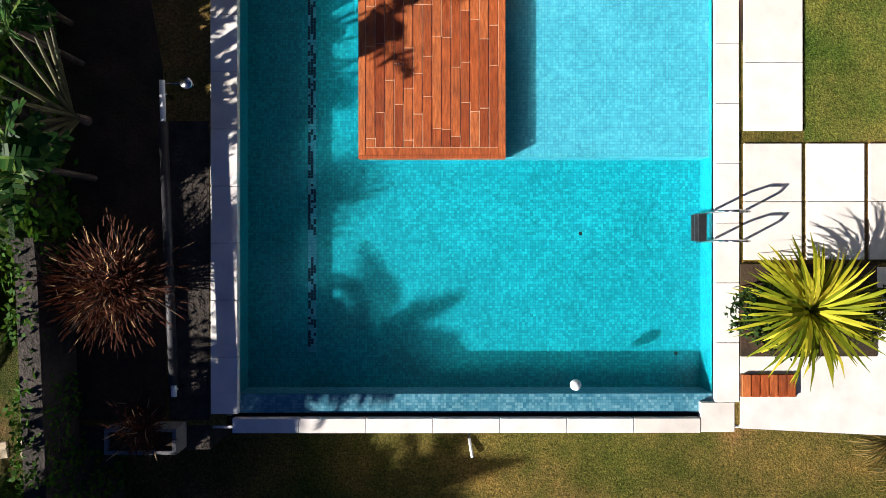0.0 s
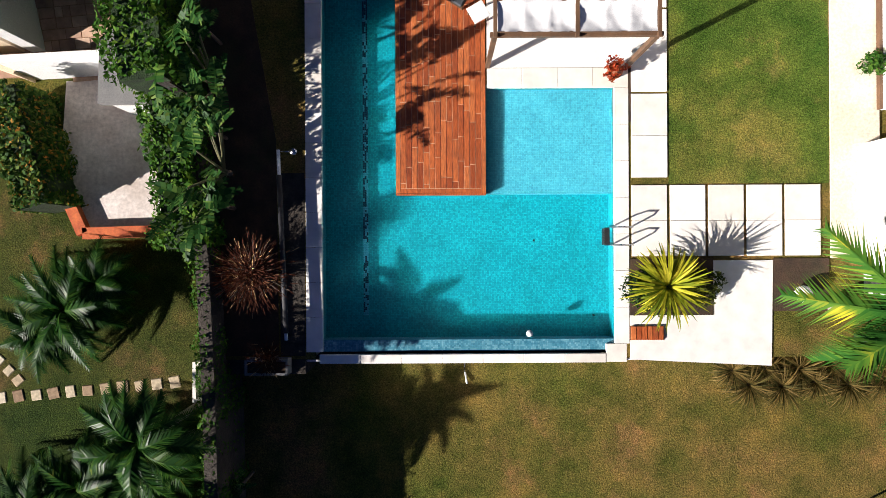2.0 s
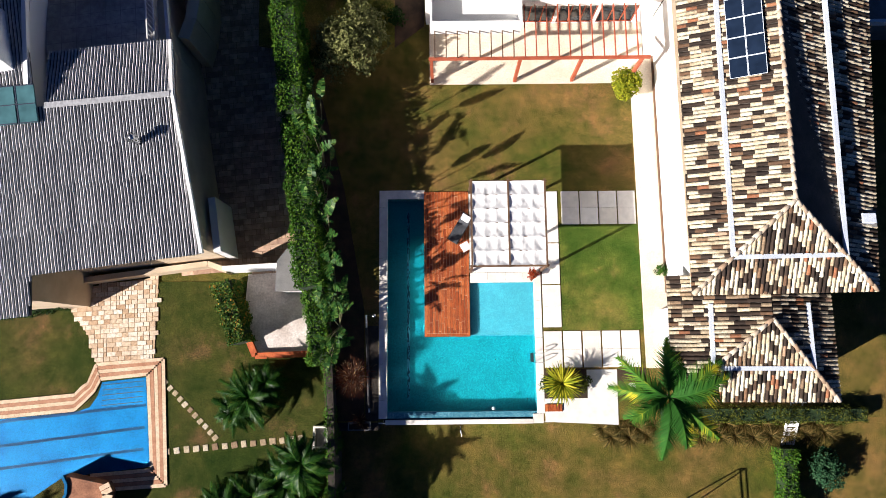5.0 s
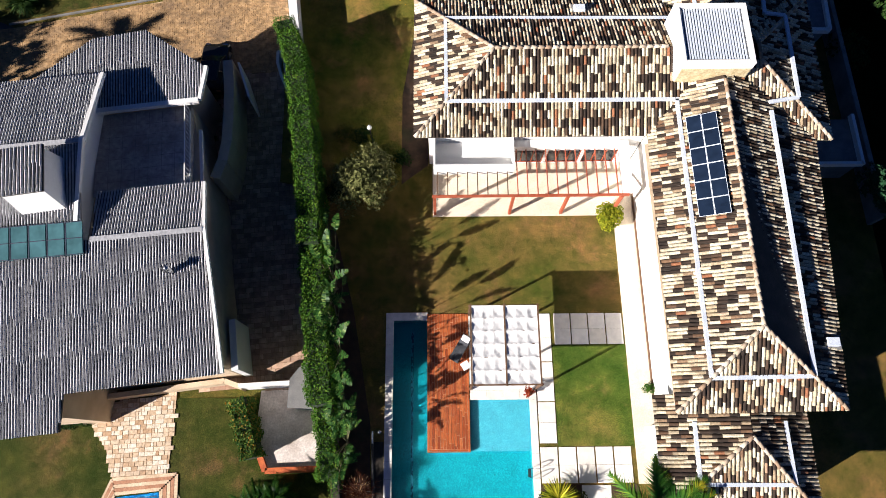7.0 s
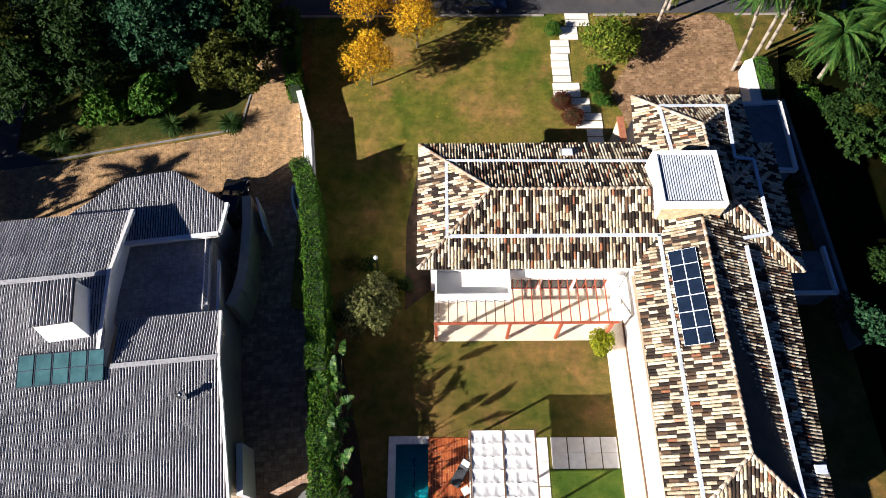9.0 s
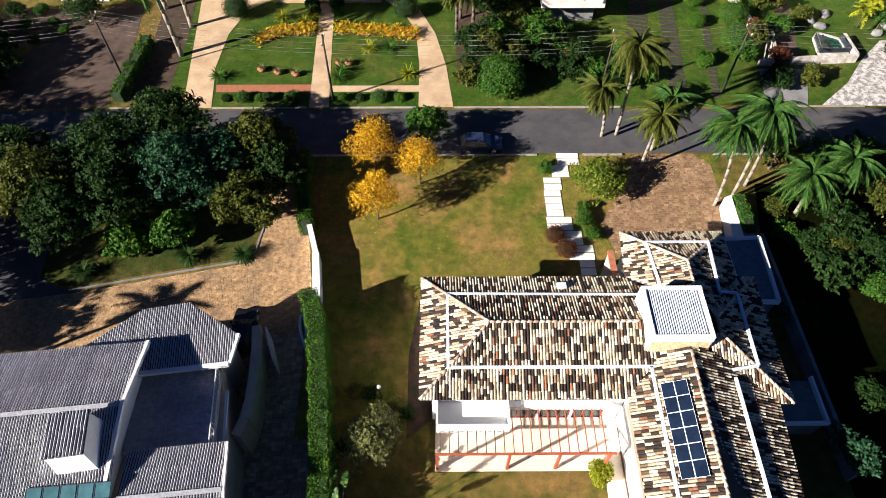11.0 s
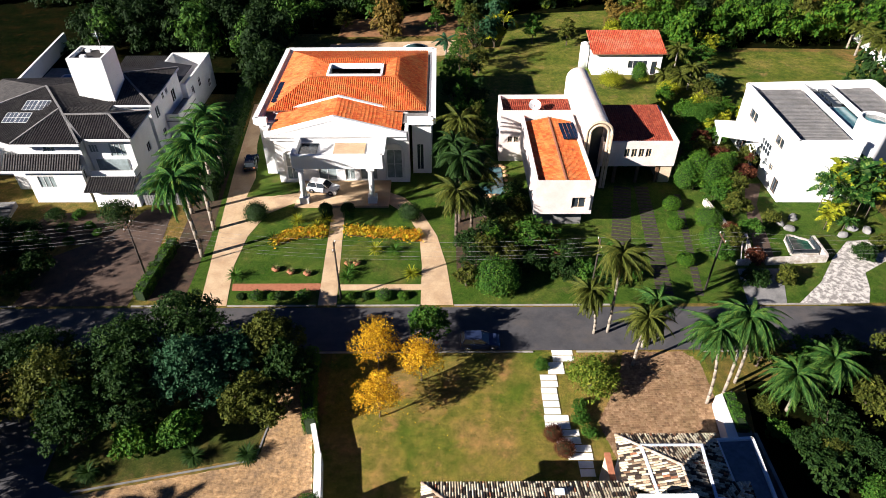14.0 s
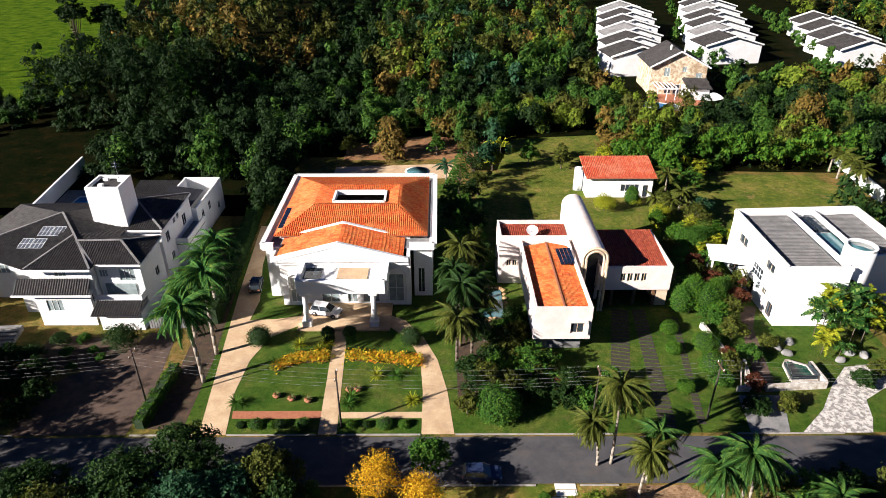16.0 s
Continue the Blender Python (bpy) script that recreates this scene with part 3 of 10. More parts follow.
def palm(name, label, at, height, length, seed, fronds=16, width=0.55, leaflets=22, leafmat=None, r0=0.14, lean=(0, 0), group="", trunk=None, skirt=0, arch=0.6, rise=(-20, 65), droop=0.5):
    rng = random.Random(seed)
    t = thing(name, label, "palm", at, 0, group)
    bm = bmesh.new()
    p = Vector((0, 0, -0.1))
    for i in range(8):
        k = (i + 1) / 8
        q = Vector((lean[0] * k * k, lean[1] * k * k, height * k))
        tube(bm, p, q, r0 * (1.15 - 0.35 * (i / 8)), r0 * (1.05 - 0.35 * k), 9)
        p = q
    part("trunk", bm, trunk or M_PALMBARK, t, smooth=True)
    v, f = palm_crown(rng, fronds, length, width, leaflets, rise, arch, droop)
    c = link_mesh("crown", v, f, leafmat or L_PALM, t)
    c.location = p
    if skirt:
        out = ([], [])
        for i in range(skirt):
            v, f = frond(rng, length * 0.6, width * 0.4, 0.3, 10, 0.9)
            place(v, f, pose(0, 0, -0.2, 0, 0, i * 137.5) @ pose(0, 0, 0, 0, 62 + rng.uniform(-8, 16), 0), out)
        s = link_mesh("dry_fronds", *out, L_RED, t, "hanging dry brown fronds")
        s.location = p
    return t


def blade(length, width, bend, segs=4):
    v, f = [], []
    for i in range(segs + 1):
        k = i / segs
        w = width * (0.55 + 0.9 * k) * (1 - k) ** 0.6 if k < 1 else 0.002
        x, z = length * math.sin(bend * k) / max(bend, 0.01), length * (1 - math.cos(bend * k)) / max(bend, 0.01)
        v += [Vector((x, -w, -z)), Vector((x, w, -z))]
    for i in range(segs):
        f.append((2 * i, 2 * i + 2, 2 * i + 3, 2 * i + 1))
    return v, f


def rosette(name, label, at, leafmat, count, length, width, seed, category="plant", lift=0.2, group="", bend=0.7, stem=0.0):
    """Sword leaves in a burst."""
    rng = random.Random(seed)
    t = thing(name, label, category, at, 0, group)
    out = ([], [])
    for i in range(count):
        v, f = blade(length * rng.uniform(0.7, 1.1), width, bend * rng.uniform(0.4, 1.4))
        e = 80 - 85 * ((i + 0.5) / count) ** 0.75
        place(v, f, pose(0, 0, lift + stem, 0, 0, i * 137.5 + rng.uniform(-12, 12)) @ pose(0, 0, 0, 0, -e, 0), out)
    link_mesh("leaves", *out, leafmat, t)
    bm = bmesh.new()
    tube(bm, (0, 0, -0.05), (0, 0, lift + stem + 0.05), 0.05 + length * 0.06, 0.04 + length * 0.04)
    part("stem", bm, M_BARK, t)
    return t


def broad_leaf(length, width, fold=0.25, sag=0.5, rng=None, n=11):
    """A long leaf torn into strips on both sides of its midrib."""
    rng = rng or random.Random(1)
    v, f = [], []

    def spine(k):
        return Vector((length * (k - 0.15 * sag * k * k), 0, length * sag * (0.4 * k - 0.9 * k * k)))

    for i in range(n):
        a, b = spine(i / n), spine((i + 1) / n)
        base = len(v)
        v += [a + Vector((0, -0.018, 0.01)), a + Vector((0, 0.018, 0.01)), b + Vector((0, 0.018, 0.01)), b + Vector((0, -0.018, 0.01))]
        f.append((base, base + 1, base + 2, base + 3))
        if i == 0:
            continue
        for s in (-1, 1):
            k0, k1 = i / n, (i + 1) / n
            w0, w1 = (width * math.sin(math.pi * min(0.97, 0.06 + 0.94 * k)) ** 0.6 for k in (k0, k1))
            tear = rng.random() < 0.3
            lift = fold * rng.uniform(0.2, 1.2) - (rng.uniform(0.2, 0.9) if tear else 0)
            ahead = (b - a) * (0.5 + 0.3 * rng.random())
            e0, e1 = a + ahead + Vector((0, s * w0, w0 * lift)), b + ahead * (0.55 if tear else 0.85) + Vector((0, s * w1, w1 * lift))
            base = len(v)
            v += [a, a.lerp(b, 0.97), e0.lerp(e1, 0.55 if tear else 0.97), e0]
            f.append((base, base + 1, base + 2, base + 3))
    return v, f


def banana(name, label, at, height, length, seed, count=9, group="", leafmat=None):
    rng = random.Random(seed)
    t = thing(name, label, "plant", at, 0, group)
    out = ([], [])
    for i in range(count):
        v, f = broad_leaf(length * rng.uniform(0.7, 1.1), length * 0.17, 0.35, rng.uniform(0.4, 1.2), rng)
        e = rng.uniform(5, 60)
        place(v, f, pose(rng.gauss(0, 0.12), rng.gauss(0, 0.12), height * rng.uniform(0.7, 1.0), 0, 0, i * 137.5 + rng.uniform(-60, 60)) @ pose(0, 0, 0, 0, -e, 0) @ pose(0, 0, 0, rng.uniform(-40, 40)), out)
    link_mesh("leaves", *out, leafmat or L_BANANA, t)
    tubepart("stem", [((0, 0, -0.1), (0, 0, height * 0.95), 0.06, 0.04)], M_BARK, t)
    return t


def hedge_mesh(rng, path, width, height, density, size):
    """Leaves over a clipped hedge along a plan line."""
    verts, faces = [], []
    for (ax, ay), (bx, by) in zip(path, path[1:]):
        a, b = Vector((ax, ay)), Vector((bx, by))
        ln = (b - a).length
        d = (b - a) / ln
        s = Vector((-d.y, d.x))
        for _ in range(int(ln * (width + 2 * height) * density)):
            u = rng.random() * ln
            k = rng.random() * (width + 2 * height)
            wob = 0.14 * math.sin(u * 2.1 + ax) + 0.1 * math.sin(u * 5.3) + 0.3 * noise.noise((ax + d.x * u, ay + d.y * u, k * 0.8)) * min(1.0, width)
            if k < width:
                off, z, n = k - width / 2, height + wob + rng.gauss(0, 0.07), Vector((0, 0, 1))
            else:
                sg = -1 if k < width + height else 1
                off, z = sg * (width / 2 + wob * 0.6 + rng.gauss(0, 0.05)), rng.random() * height
                n = Vector((s.x * sg, s.y * sg, 0.35))
            p = a + d * u + s * off
            n = (n + Vector((rng.gauss(0, 0.5), rng.gauss(0, 0.5), rng.gauss(0, 0.5)))).normalized()
            t = n.cross(Vector((rng.gauss(0, 1), rng.gauss(0, 1), rng.gauss(0, 1)))).normalized()
            q = n.cross(t)
            c = Vector((p.x, p.y, z))
            e = size * rng.uniform(0.6, 1.4)
            i = len(verts)
            verts += [c - t * e, c - q * e * 0.5, c + t * e, c + q * e * 0.5]
            faces.append((i, i + 1, i + 2, i + 3))
    return verts, faces


def hedge(name, label, path, width, height, leafmat, seed, density=110, size=0.09, z=0.0):
    rng = random.Random(seed)
    t = thing(name, label, "hedge", (0, 0, z))
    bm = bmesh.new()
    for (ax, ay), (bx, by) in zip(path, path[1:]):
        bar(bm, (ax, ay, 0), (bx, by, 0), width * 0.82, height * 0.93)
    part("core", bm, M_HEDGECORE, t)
    link_mesh("foliage", *hedge_mesh(rng, path, width, height, density, size), leafmat, t)
    return t


# ---- ground ----
# the lawn south of the pool lies lower, and the neighbour's garden lower still
LOW_LAWN, LOW_GARDEN = -1.45, -2.4
WALL_RUN = [(-9.9, 28), (-8.3, 22), (-7.0, 15), (-6.2, 8), (-5.66, 2.6), (-5.15, -2.0), (-5.0, -5.6), (-4.95, -8.0), (-4.85, -13), (-4.6, -40)]


def wall_x(y):
    run = WALL_RUN[::-1]
    if y <= run[0][1]:
        return run[0][0]
    for (ax, ay), (bx, by) in zip(run, run[1:]):
        if y <= by:
            return ax + (bx - ax) * (y - ay) / (by - ay)
    return run[-1][0]


def west_level(y):
    """Height of the neighbour's ground, which climbs towards the street."""
    return LOW_GARDEN * min(1.0, max(0.0, (26.0 - y) / 22.0))


def ground_sheet():
    ys = [-2500, -300, -40, -13, -8, -5.6, -4.78, -4.7, 0.0, 3.1, 4.0, 8.15, 15, 22, 26, 28, 60, 300, 2500]
    verts, rows = [], []
    for y in ys:
        w = wall_x(y)
        xs = [-2500, -300, -60, w - 0.1, w + 0.1, -2.3, 0.0, 2.3, 6.35, 60, 300, 2500]
        rows.append(xs)
        for i, x in enumerate(xs):
            verts.append((x, y, west_level(y) - 0.03 if i < 4 and y < 26 else LOW_LAWN if y < -4.75 else 0.0))
    n = 12
    faces = []
    for j in range(len(ys) - 1):
        for i in range(n - 1):
            cx, cy = (rows[j][i] + rows[j][i + 1]) / 2, (ys[j] + ys[j + 1]) / 2
            if -2.3 < cx < 6.35 and -4.7 < cy < 8.15 and not (cx > 2.3 and cy > 3.1):
                continue
            faces.append((j * n + i, j * n + i + 1, (j + 1) * n + i + 1, (j + 1) * n + i))
    return link_mesh("ground", verts, faces, M_LAWN)


tagged(ground_sheet(), "mown lawn with dry brown and green patches", "ground", kind="structure")


def flat(name, pts, z, mat, label, category, kind="structure"):
    return tagged(slabpart(name, pts, -0.2, z, mat), label, category, kind=kind)


flat("road", [(-400, 46.0), (400, 46.4), (400, 52.4), (-400, 53.0)], 0.012, M_ASPHALT, "dark worn asphalt street with concrete kerbs", "road")


def kerb_line(y, xs):
    root = thing("kerb", "pale weathered concrete kerb beside the street", "kerb", kind="structure")
    for x0, x1 in xs:
        x = x0
        while x < x1 - 0.2:
            boxpart("kerb_stone", (x + 0.01, min(x + 2.0, x1) - 0.01, y - 0.09, y + 0.09, -0.1, 0.13), M_KERB, root, bevel=0.015)
            x += 2.0


kerb_line(45.95, [(-60, 10.5), (15, 19), (28, 60)])
kerb_line(53.0, [(-60, -47), (-34, -26.5), (-23.2, -13.2), (-10.8, -1.5), (2.4, 20), (34, 46), (56, 70)])

# ---- swimming pool ----
WATER, FLOOR, SHALLOW = -0.09, -0.75, -0.24


def mosaic(name="pool_mosaic", tones=((0.001, 0.17, 0.215), (0.002, 0.235, 0.282), (0.008, 0.33, 0.375))):
    m, n, l, b = material(name, 0.3)
    v = coords(n, l, obj=False)
    br = n.new("ShaderNodeTexVoronoi")
    br.distance = "CHEBYCHEV"
    br.inputs["Scale"].default_value = 20.0
    br.inputs["Randomness"].default_value = 0.0
    l.new(v, br.inputs["Vector"])
    tone = ramp(n, l, br.outputs["Color"], [(0.0, tones[0]), (0.5, tones[1]), (1.0, tones[2])])
    joint = ramp(n, l, br.outputs["Distance"], [(0.43, (1, 1, 1)), (0.49, (0.5, 0.56, 0.58))])
    big = ramp(n, l, noise_tex(n, l, v, 1.1, 6, 0.75), [(0.3, (0.72, 0.8, 0.8)), (0.7, (1.16, 1.1, 1.1))])
    l.new(mix(n, l, 1.0, mix(n, l, 1.0, tone, joint, "MULTIPLY"), big, "MULTIPLY"), b.inputs["Base Color"])
    return m


M_MOSAIC = mosaic()
M_EDGEMOSAIC = mosaic("edge_mosaic", ((0.03, 0.16, 0.24), (0.08, 0.27, 0.36), (0.2, 0.42, 0.5)))
M_PALEMOSAIC = mosaic("pale_pool_mosaic", ((0.03, 0.24, 0.32), (0.045, 0.3, 0.38), (0.08, 0.37, 0.44)))


def water_mat():
    m, n, l, b = material("pool_water", 0.0)
    b.inputs["Base Color"].default_value = (0.85, 0.98, 1.0, 1)
    b.inputs["Transmission Weight"].default_value = 1.0
    b.inputs["IOR"].default_value = 1.2
    v = coords(n, l, obj=False)
    bump(n, l, b, noise_tex(n, l, v, 3.2, 4), 0.22, 0.05)
    return m


M_WATER = water_mat()
pool = thing("swimming_pool", "L-shaped swimming pool lined with teal mosaic tiles", "swimming pool", kind="structure")
bm = bmesh.new()
bbox(bm, -2.3, 6.35, -4.3, 0.0, FLOOR - 0.2, FLOOR)
bbox(bm, -2.3, 0.3, 0.0, 8.15, FLOOR - 0.2, FLOOR)
part("pool_floor", bm, M_MOSAIC, pool)
bm = bmesh.new()
bbox(bm, 0.3, 6.35, 0.0, 3.1, FLOOR - 0.2, SHALLOW)
part("shallow_shelf", bm, M_PALEMOSAIC, pool, "paler blue shallow shelf")
bm = bmesh.new()
bbox(bm, -2.3, -2.12, -4.5, 8.15, FLOOR, -0.05)
bbox(bm, -2.12, 0.25, 7.9, 8.15, FLOOR, -0.05)
bbox(bm, 6.2, 6.35, -4.5, 3.1, FLOOR, -0.05)
bbox(bm, 0.25, 6.2, 2.98, 3.1, SHALLOW, -0.05)
bbox(bm, 0.1, 0.3, 0.0, 7.9, FLOOR, -0.2)
part("pool_wall", bm, M_MOSAIC, pool)
bm = bmesh.new()
slab(bm, [(-2.12, -4.5), (6.2, -4.5), (6.2, -4.17), (-2.12, -4.17)], FLOOR, -0.085)
part("overflow_edge", bm, M_EDGEMOSAIC, pool, "mosaic overflow edge under a thin film of water")
bm = bmesh.new()
bbox(bm, -2.3, 6.35, -4.72, -4.5, -0.75, -0.7)
bbox(bm, -2.3, 6.35, -4.74, -4.6, -0.7, -0.125)
part("overflow_channel", bm, M_BLACK, pool, "dark overflow channel")
# water
bm = bmesh.new()
w1 = [bm.verts.new(p) for p in ((-2.12, -4.17, WATER), (6.2, -4.17, WATER), (6.2, 2.98, WATER), (0.1, 2.98, WATER), (0.1, 7.9, WATER), (-2.12, 7.9, WATER))]
bm.faces.new(w1)
water = part("water", bm, M_WATER)
tagged(water, "clear still pool water", "water", kind="structure")
water.visible_shadow = False
# lane line of dark and pale tiles
M_NAVYTILE = mottled("navy_tile", (0.001, 0.008, 0.03), (0.003, 0.018, 0.06), 6.0, 0.3, 40, 0.05)
M_SKYTILE = mottled("sky_blue_tile", (0.04, 0.24, 0.36), (0.09, 0.36, 0.5), 9.0, 0.3, 40, 0.05)
rng = random.Random(5)
lane = {True: bmesh.new(), False: bmesh.new()}
y, dark = -3.5, [False] * 3
while y < 7.3:
    for k, c in enumerate((-0.99, -0.94, -0.89)):
        if rng.random() < 0.55:
            dark[k] = rng.random() < 0.48
        bbox(lane[dark[k]], c - 0.0225, c + 0.0225, y - 0.0225, y + 0.0225, FLOOR, FLOOR + 0.004)
    y += 0.05
part("lane_line", lane[True], M_NAVYTILE, pool, "broken lane line of navy mosaic tiles")
part("lane_line", lane[False], M_SKYTILE, pool, "pale blue mosaic tiles of the lane line")
for x, y in ((4.0, -1.35), (5.75, -3.55)):
    bm = bmesh.new()
    tube(bm, (x, y, FLOOR), (x, y, FLOOR + 0.01), 0.035, seg=10)
    part("drain", bm, M_BLACK, pool)

# coping stones
coping = thing("pool_coping", "pale limestone coping slabs around the pool", "coping", kind="structure")


def coping_run(x0, x1, y0, y1, along, step, z1=0.03):
    a, e = (y0, y1) if along == "y" else (x0, x1)
    count = max(1, round((e - a) / step))
    s = (e - a) / count
    for i in range(count):
        lo, hi = a + i * s + 0.004, a + (i + 1) * s - 0.004
        d = (x0, x1, lo, hi) if along == "y" else (lo, hi, y0, y1)
        boxpart("coping_slab", (*d, -0.12, z1 + random.uniform(-0.003, 0.003)), M_STONE, coping, bevel=0.008)


coping_run(-2.57, -2.1, -4.5, 8.4, "y", 0.98)
coping_run(-2.116, 0.05, 7.9, 8.4, "x", 1.0)
coping_run(6.2, 6.62, -4.3, 2.98, "y", 0.98)
coping_run(2.6, 6.62, 2.984, 3.55, "x", 1.0)
coping_run(-2.2, 5.95, -4.83, -4.575, "x", 1.1, 0.025)
coping_run(5.954, 6.55, -4.82, -4.304, "x", 0.6, 0.01)

# timber deck
deck = thing("pool_deck", "reddish hardwood plank deck beside the pool", "deck", kind="structure")
boxpart("joists", (0.06, 2.5, 0.05, 8.3, -0.3, -0.02), M_WOOD, deck)
M_CAULK = mottled("pale_caulking", (0.55, 0.3, 0.17), (0.75, 0.48, 0.3), 3.0, 0.8, 30)
boxpart("caulking", (0.01, 2.55, 0.01, 8.29, -0.018, 0.042), M_CAULK, deck, "pale seams between the planks")
cols = 14
for i in range(cols):
    x0, x1 = 0.13 + 2.3 * i / cols, 0.13 + 2.3 * (i + 1) / cols
    y = 0.13 - random.random() * 1.0
    while y < 8.3:
        ln = random.choice((0.7, 0.9, 1.2, 1.6))
        a, b = max(y, 0.13), min(y + ln, 8.3)
        y += ln
        if b - a > 0.02:
            boxpart("plank", (x0 + 0.01, x1 - 0.01, a + 0.01, b - 0.01, -0.02, 0.05 + random.uniform(-0.003, 0.003)), M_PLANK, deck)
boxpart("fascia_board", (0.0, 2.56, -0.05, -0.004, -0.2, 0.05), M_PLANK, deck)
for d in ((0.004, 0.122, 0.004, 8.29), (2.438, 2.556, 0.004, 8.29), (0.13, 2.43, 0.004, 0.122)):
    boxpart("border_board", (*d, -0.02, 0.05), M_PLANK, deck)

# things at the pool
ladder = thing("pool_ladder", "chrome pool ladder with dark treads at the pool edge", "ladder", (6.2, -1.0, 0))
for dy in (0.0, -0.5):
    tubepart("handrail", [((0.45, dy, 0.0), (0.42, dy, 0.4), 0.022), ((0.42, dy, 0.4), (0.3, dy, 0.52), 0.022), ((0.3, dy, 0.52), (0.02, dy, 0.52), 0.022), ((0.02, dy, 0.52), (-0.1, dy, 0.4), 0.022), ((-0.1, dy, 0.4), (-0.12, dy, -0.6), 0.022)], M_STEEL, ladder)
for z in (-0.12, -0.32, -0.52):
    boxpart("tread", (-0.24, -0.1, -0.49, -0.01, z, z + 0.03), M_BLACK, ladder)
ball = thing("pool_float", "white plastic float ball on the water", "float", (3.78, -4.0, 0.0))
bm = bmesh.new()
bmesh.ops.create_uvsphere(bm, u_segments=16, v_segments=10, radius=0.1)
part("ball", bm, M_WHITEPAINT, ball, smooth=True)
tubepart("ring", [((0, 0, -0.12), (0, 0, -0.09), 0.06)], M_BLACK, ball)

roller = thing("cover_roller", "long dark pool cover rolled on a white tube", "pool cover", (0, 0, 0))
tubepart("cover", [((-3.22, 0.5, 0.42), (-3.05, -3.9, 0.42), 0.075)], M_BLACK, roller, seg=12)
tubepart("tube_end", [((-3.24, 1.2, 0.42), (-3.22, 0.5, 0.42), 0.05)], M_WHITEPAINT, roller, "white painted tube end")
tubepart("tube_end", [((-3.05, -3.9, 0.42), (-3.04, -4.1, 0.42), 0.05)], M_WHITEPAINT, roller, "white painted tube end")
for sx, sy in ((-3.23, 1.0), (-3.05, -4.0)):
    tubepart("stand", [((sx, sy, 0), (sx, sy, 0.42), 0.03)], M_STEEL, roller)
tubepart("handwheel", [((-3.2, 1.15, 0.42), (-2.82, 1.15, 0.42), 0.014), ((-2.82, 1.15, 0.36), (-2.82, 1.15, 0.48), 0.1)], M_STEEL, roller, seg=14)
# Concrete gutter given near-black stone so its colour holds the wall's shade.
tagged(slabpart("service_trench", [(-3.3, -4.6), (-2.6, -4.6), (-2.6, 0.6), (-3.3, 0.6)], -0.2, 0.012, M_DARKSTONE), "concrete gutter along the pool, coloured dark for the shade there", "gutter", kind="structure")

rw = thing("pool_retaining_wall", "plain plastered wall holding the pool terrace above the lower lawn", "wall", kind="structure")
boxpart("wall_panel", (-2.6, 10.7, -4.79, -4.745, LOW_LAWN - 0.1, -0.14), M_PLASTER, rw)
boxpart("wall_panel", (-4.82, -2.6, -5.12, -4.7, LOW_LAWN - 0.1, -0.004), M_DARKSTONE, rw)
trough = thing("plant_trough", "weathered concrete plant trough", "planter", (-3.6, -4.85, 0))
bm = bmesh.new()
for d in ((-0.6, 0.6, -0.22, -0.16, 0, 0.45), (-0.6, 0.6, 0.16, 0.22, 0, 0.45), (-0.6, -0.54, -0.16, 0.16, 0, 0.45), (0.54, 0.6, -0.16, 0.16, 0, 0.45)):
    bbox(bm, *d)
part("box", bm, M_CONCRETE, trough)
boxpart("soil", (-0.54, 0.54, -0.16, 0.16, 0, 0.38), M_SOIL, trough)

lamp = thing("garden_spike_light", "small white spike light leaning on the lawn", "lamp", (1.98, -5.55, LOW_LAWN))
tubepart("tube", [((0, 0.2, 0.03), (0.06, -0.15, 0.1), 0.03)], M_WHITEPAINT, lamp)
tubepart("spike", [((0, 0.45, 0.0), (0, 0.2, 0.03), 0.012)], M_STEEL, lamp)

# stepping slabs
slabs = ([(6.7, 7.72, 0.42, 2.8), (6.7, 7.72, 2.86, 5.2), (6.9, 7.72, 5.26, 8.25)]
         + [(7.95 + i * 1.09, 7.95 + i * 1.09 + 1.02, 6.3, 8.25) for i in range(4)]
         + [(6.7 + i * 1.09, 6.7 + i * 1.09 + 1.0, -1.82, 0.2) for i in range(5)])
for i, (x0, x1, y0, y1) in enumerate(slabs):
    t = thing("stepping_slab", "large pale stone stepping slab in the lawn", "paving", ((x0 + x1) / 2, (y0 + y1) / 2, 0), 0, "slabs of the garden path")
    w, d = (x1 - x0) / 2, (y1 - y0) / 2
    boxpart("slab", (-w, w, -d, -0.005, -0.1, 0.045), M_STONE, t, bevel=0.01)
    boxpart("slab", (-w, w, 0.005, d, -0.1, 0.045), M_STONE, t, bevel=0.01)
flat("path_border", [(6.62, 2.0), (6.7, 2.0), (6.7, 5.2), (6.62, 5.2)], 0.02, M_SOIL, "thin strip of dark soil", "soil")
flat("south_terrace", [(6.64, -4.75), (10.65, -4.95), (10.7, -1.95), (9.0, -1.95), (9.0, -3.5), (6.64, -3.5)], 0.035, M_STONE, "pale stone terrace at the end of the pool", "terrace")
flat("flower_bed", [(6.64, -3.5), (9.0, -3.5), (9.0, -1.9), (6.64, -1.9)], 0.05, M_SOIL, "bed of dark soil beside the pool", "bed")
crate = thing("timber_hatch", "slatted red timber hatch in the terrace", "hatch", (7.1, -4.0, 0.04))
for i in range(6):
    boxpart("slat", (-0.45 + i * 0.155, -0.32 + i * 0.155, -0.19, 0.19, 0, 0.06), M_PLANK, crate)
boxpart("frame", (-0.47, 0.5, -0.2, 0.2, -0.02, 0.0 + 0.004), M_WOOD, crate)

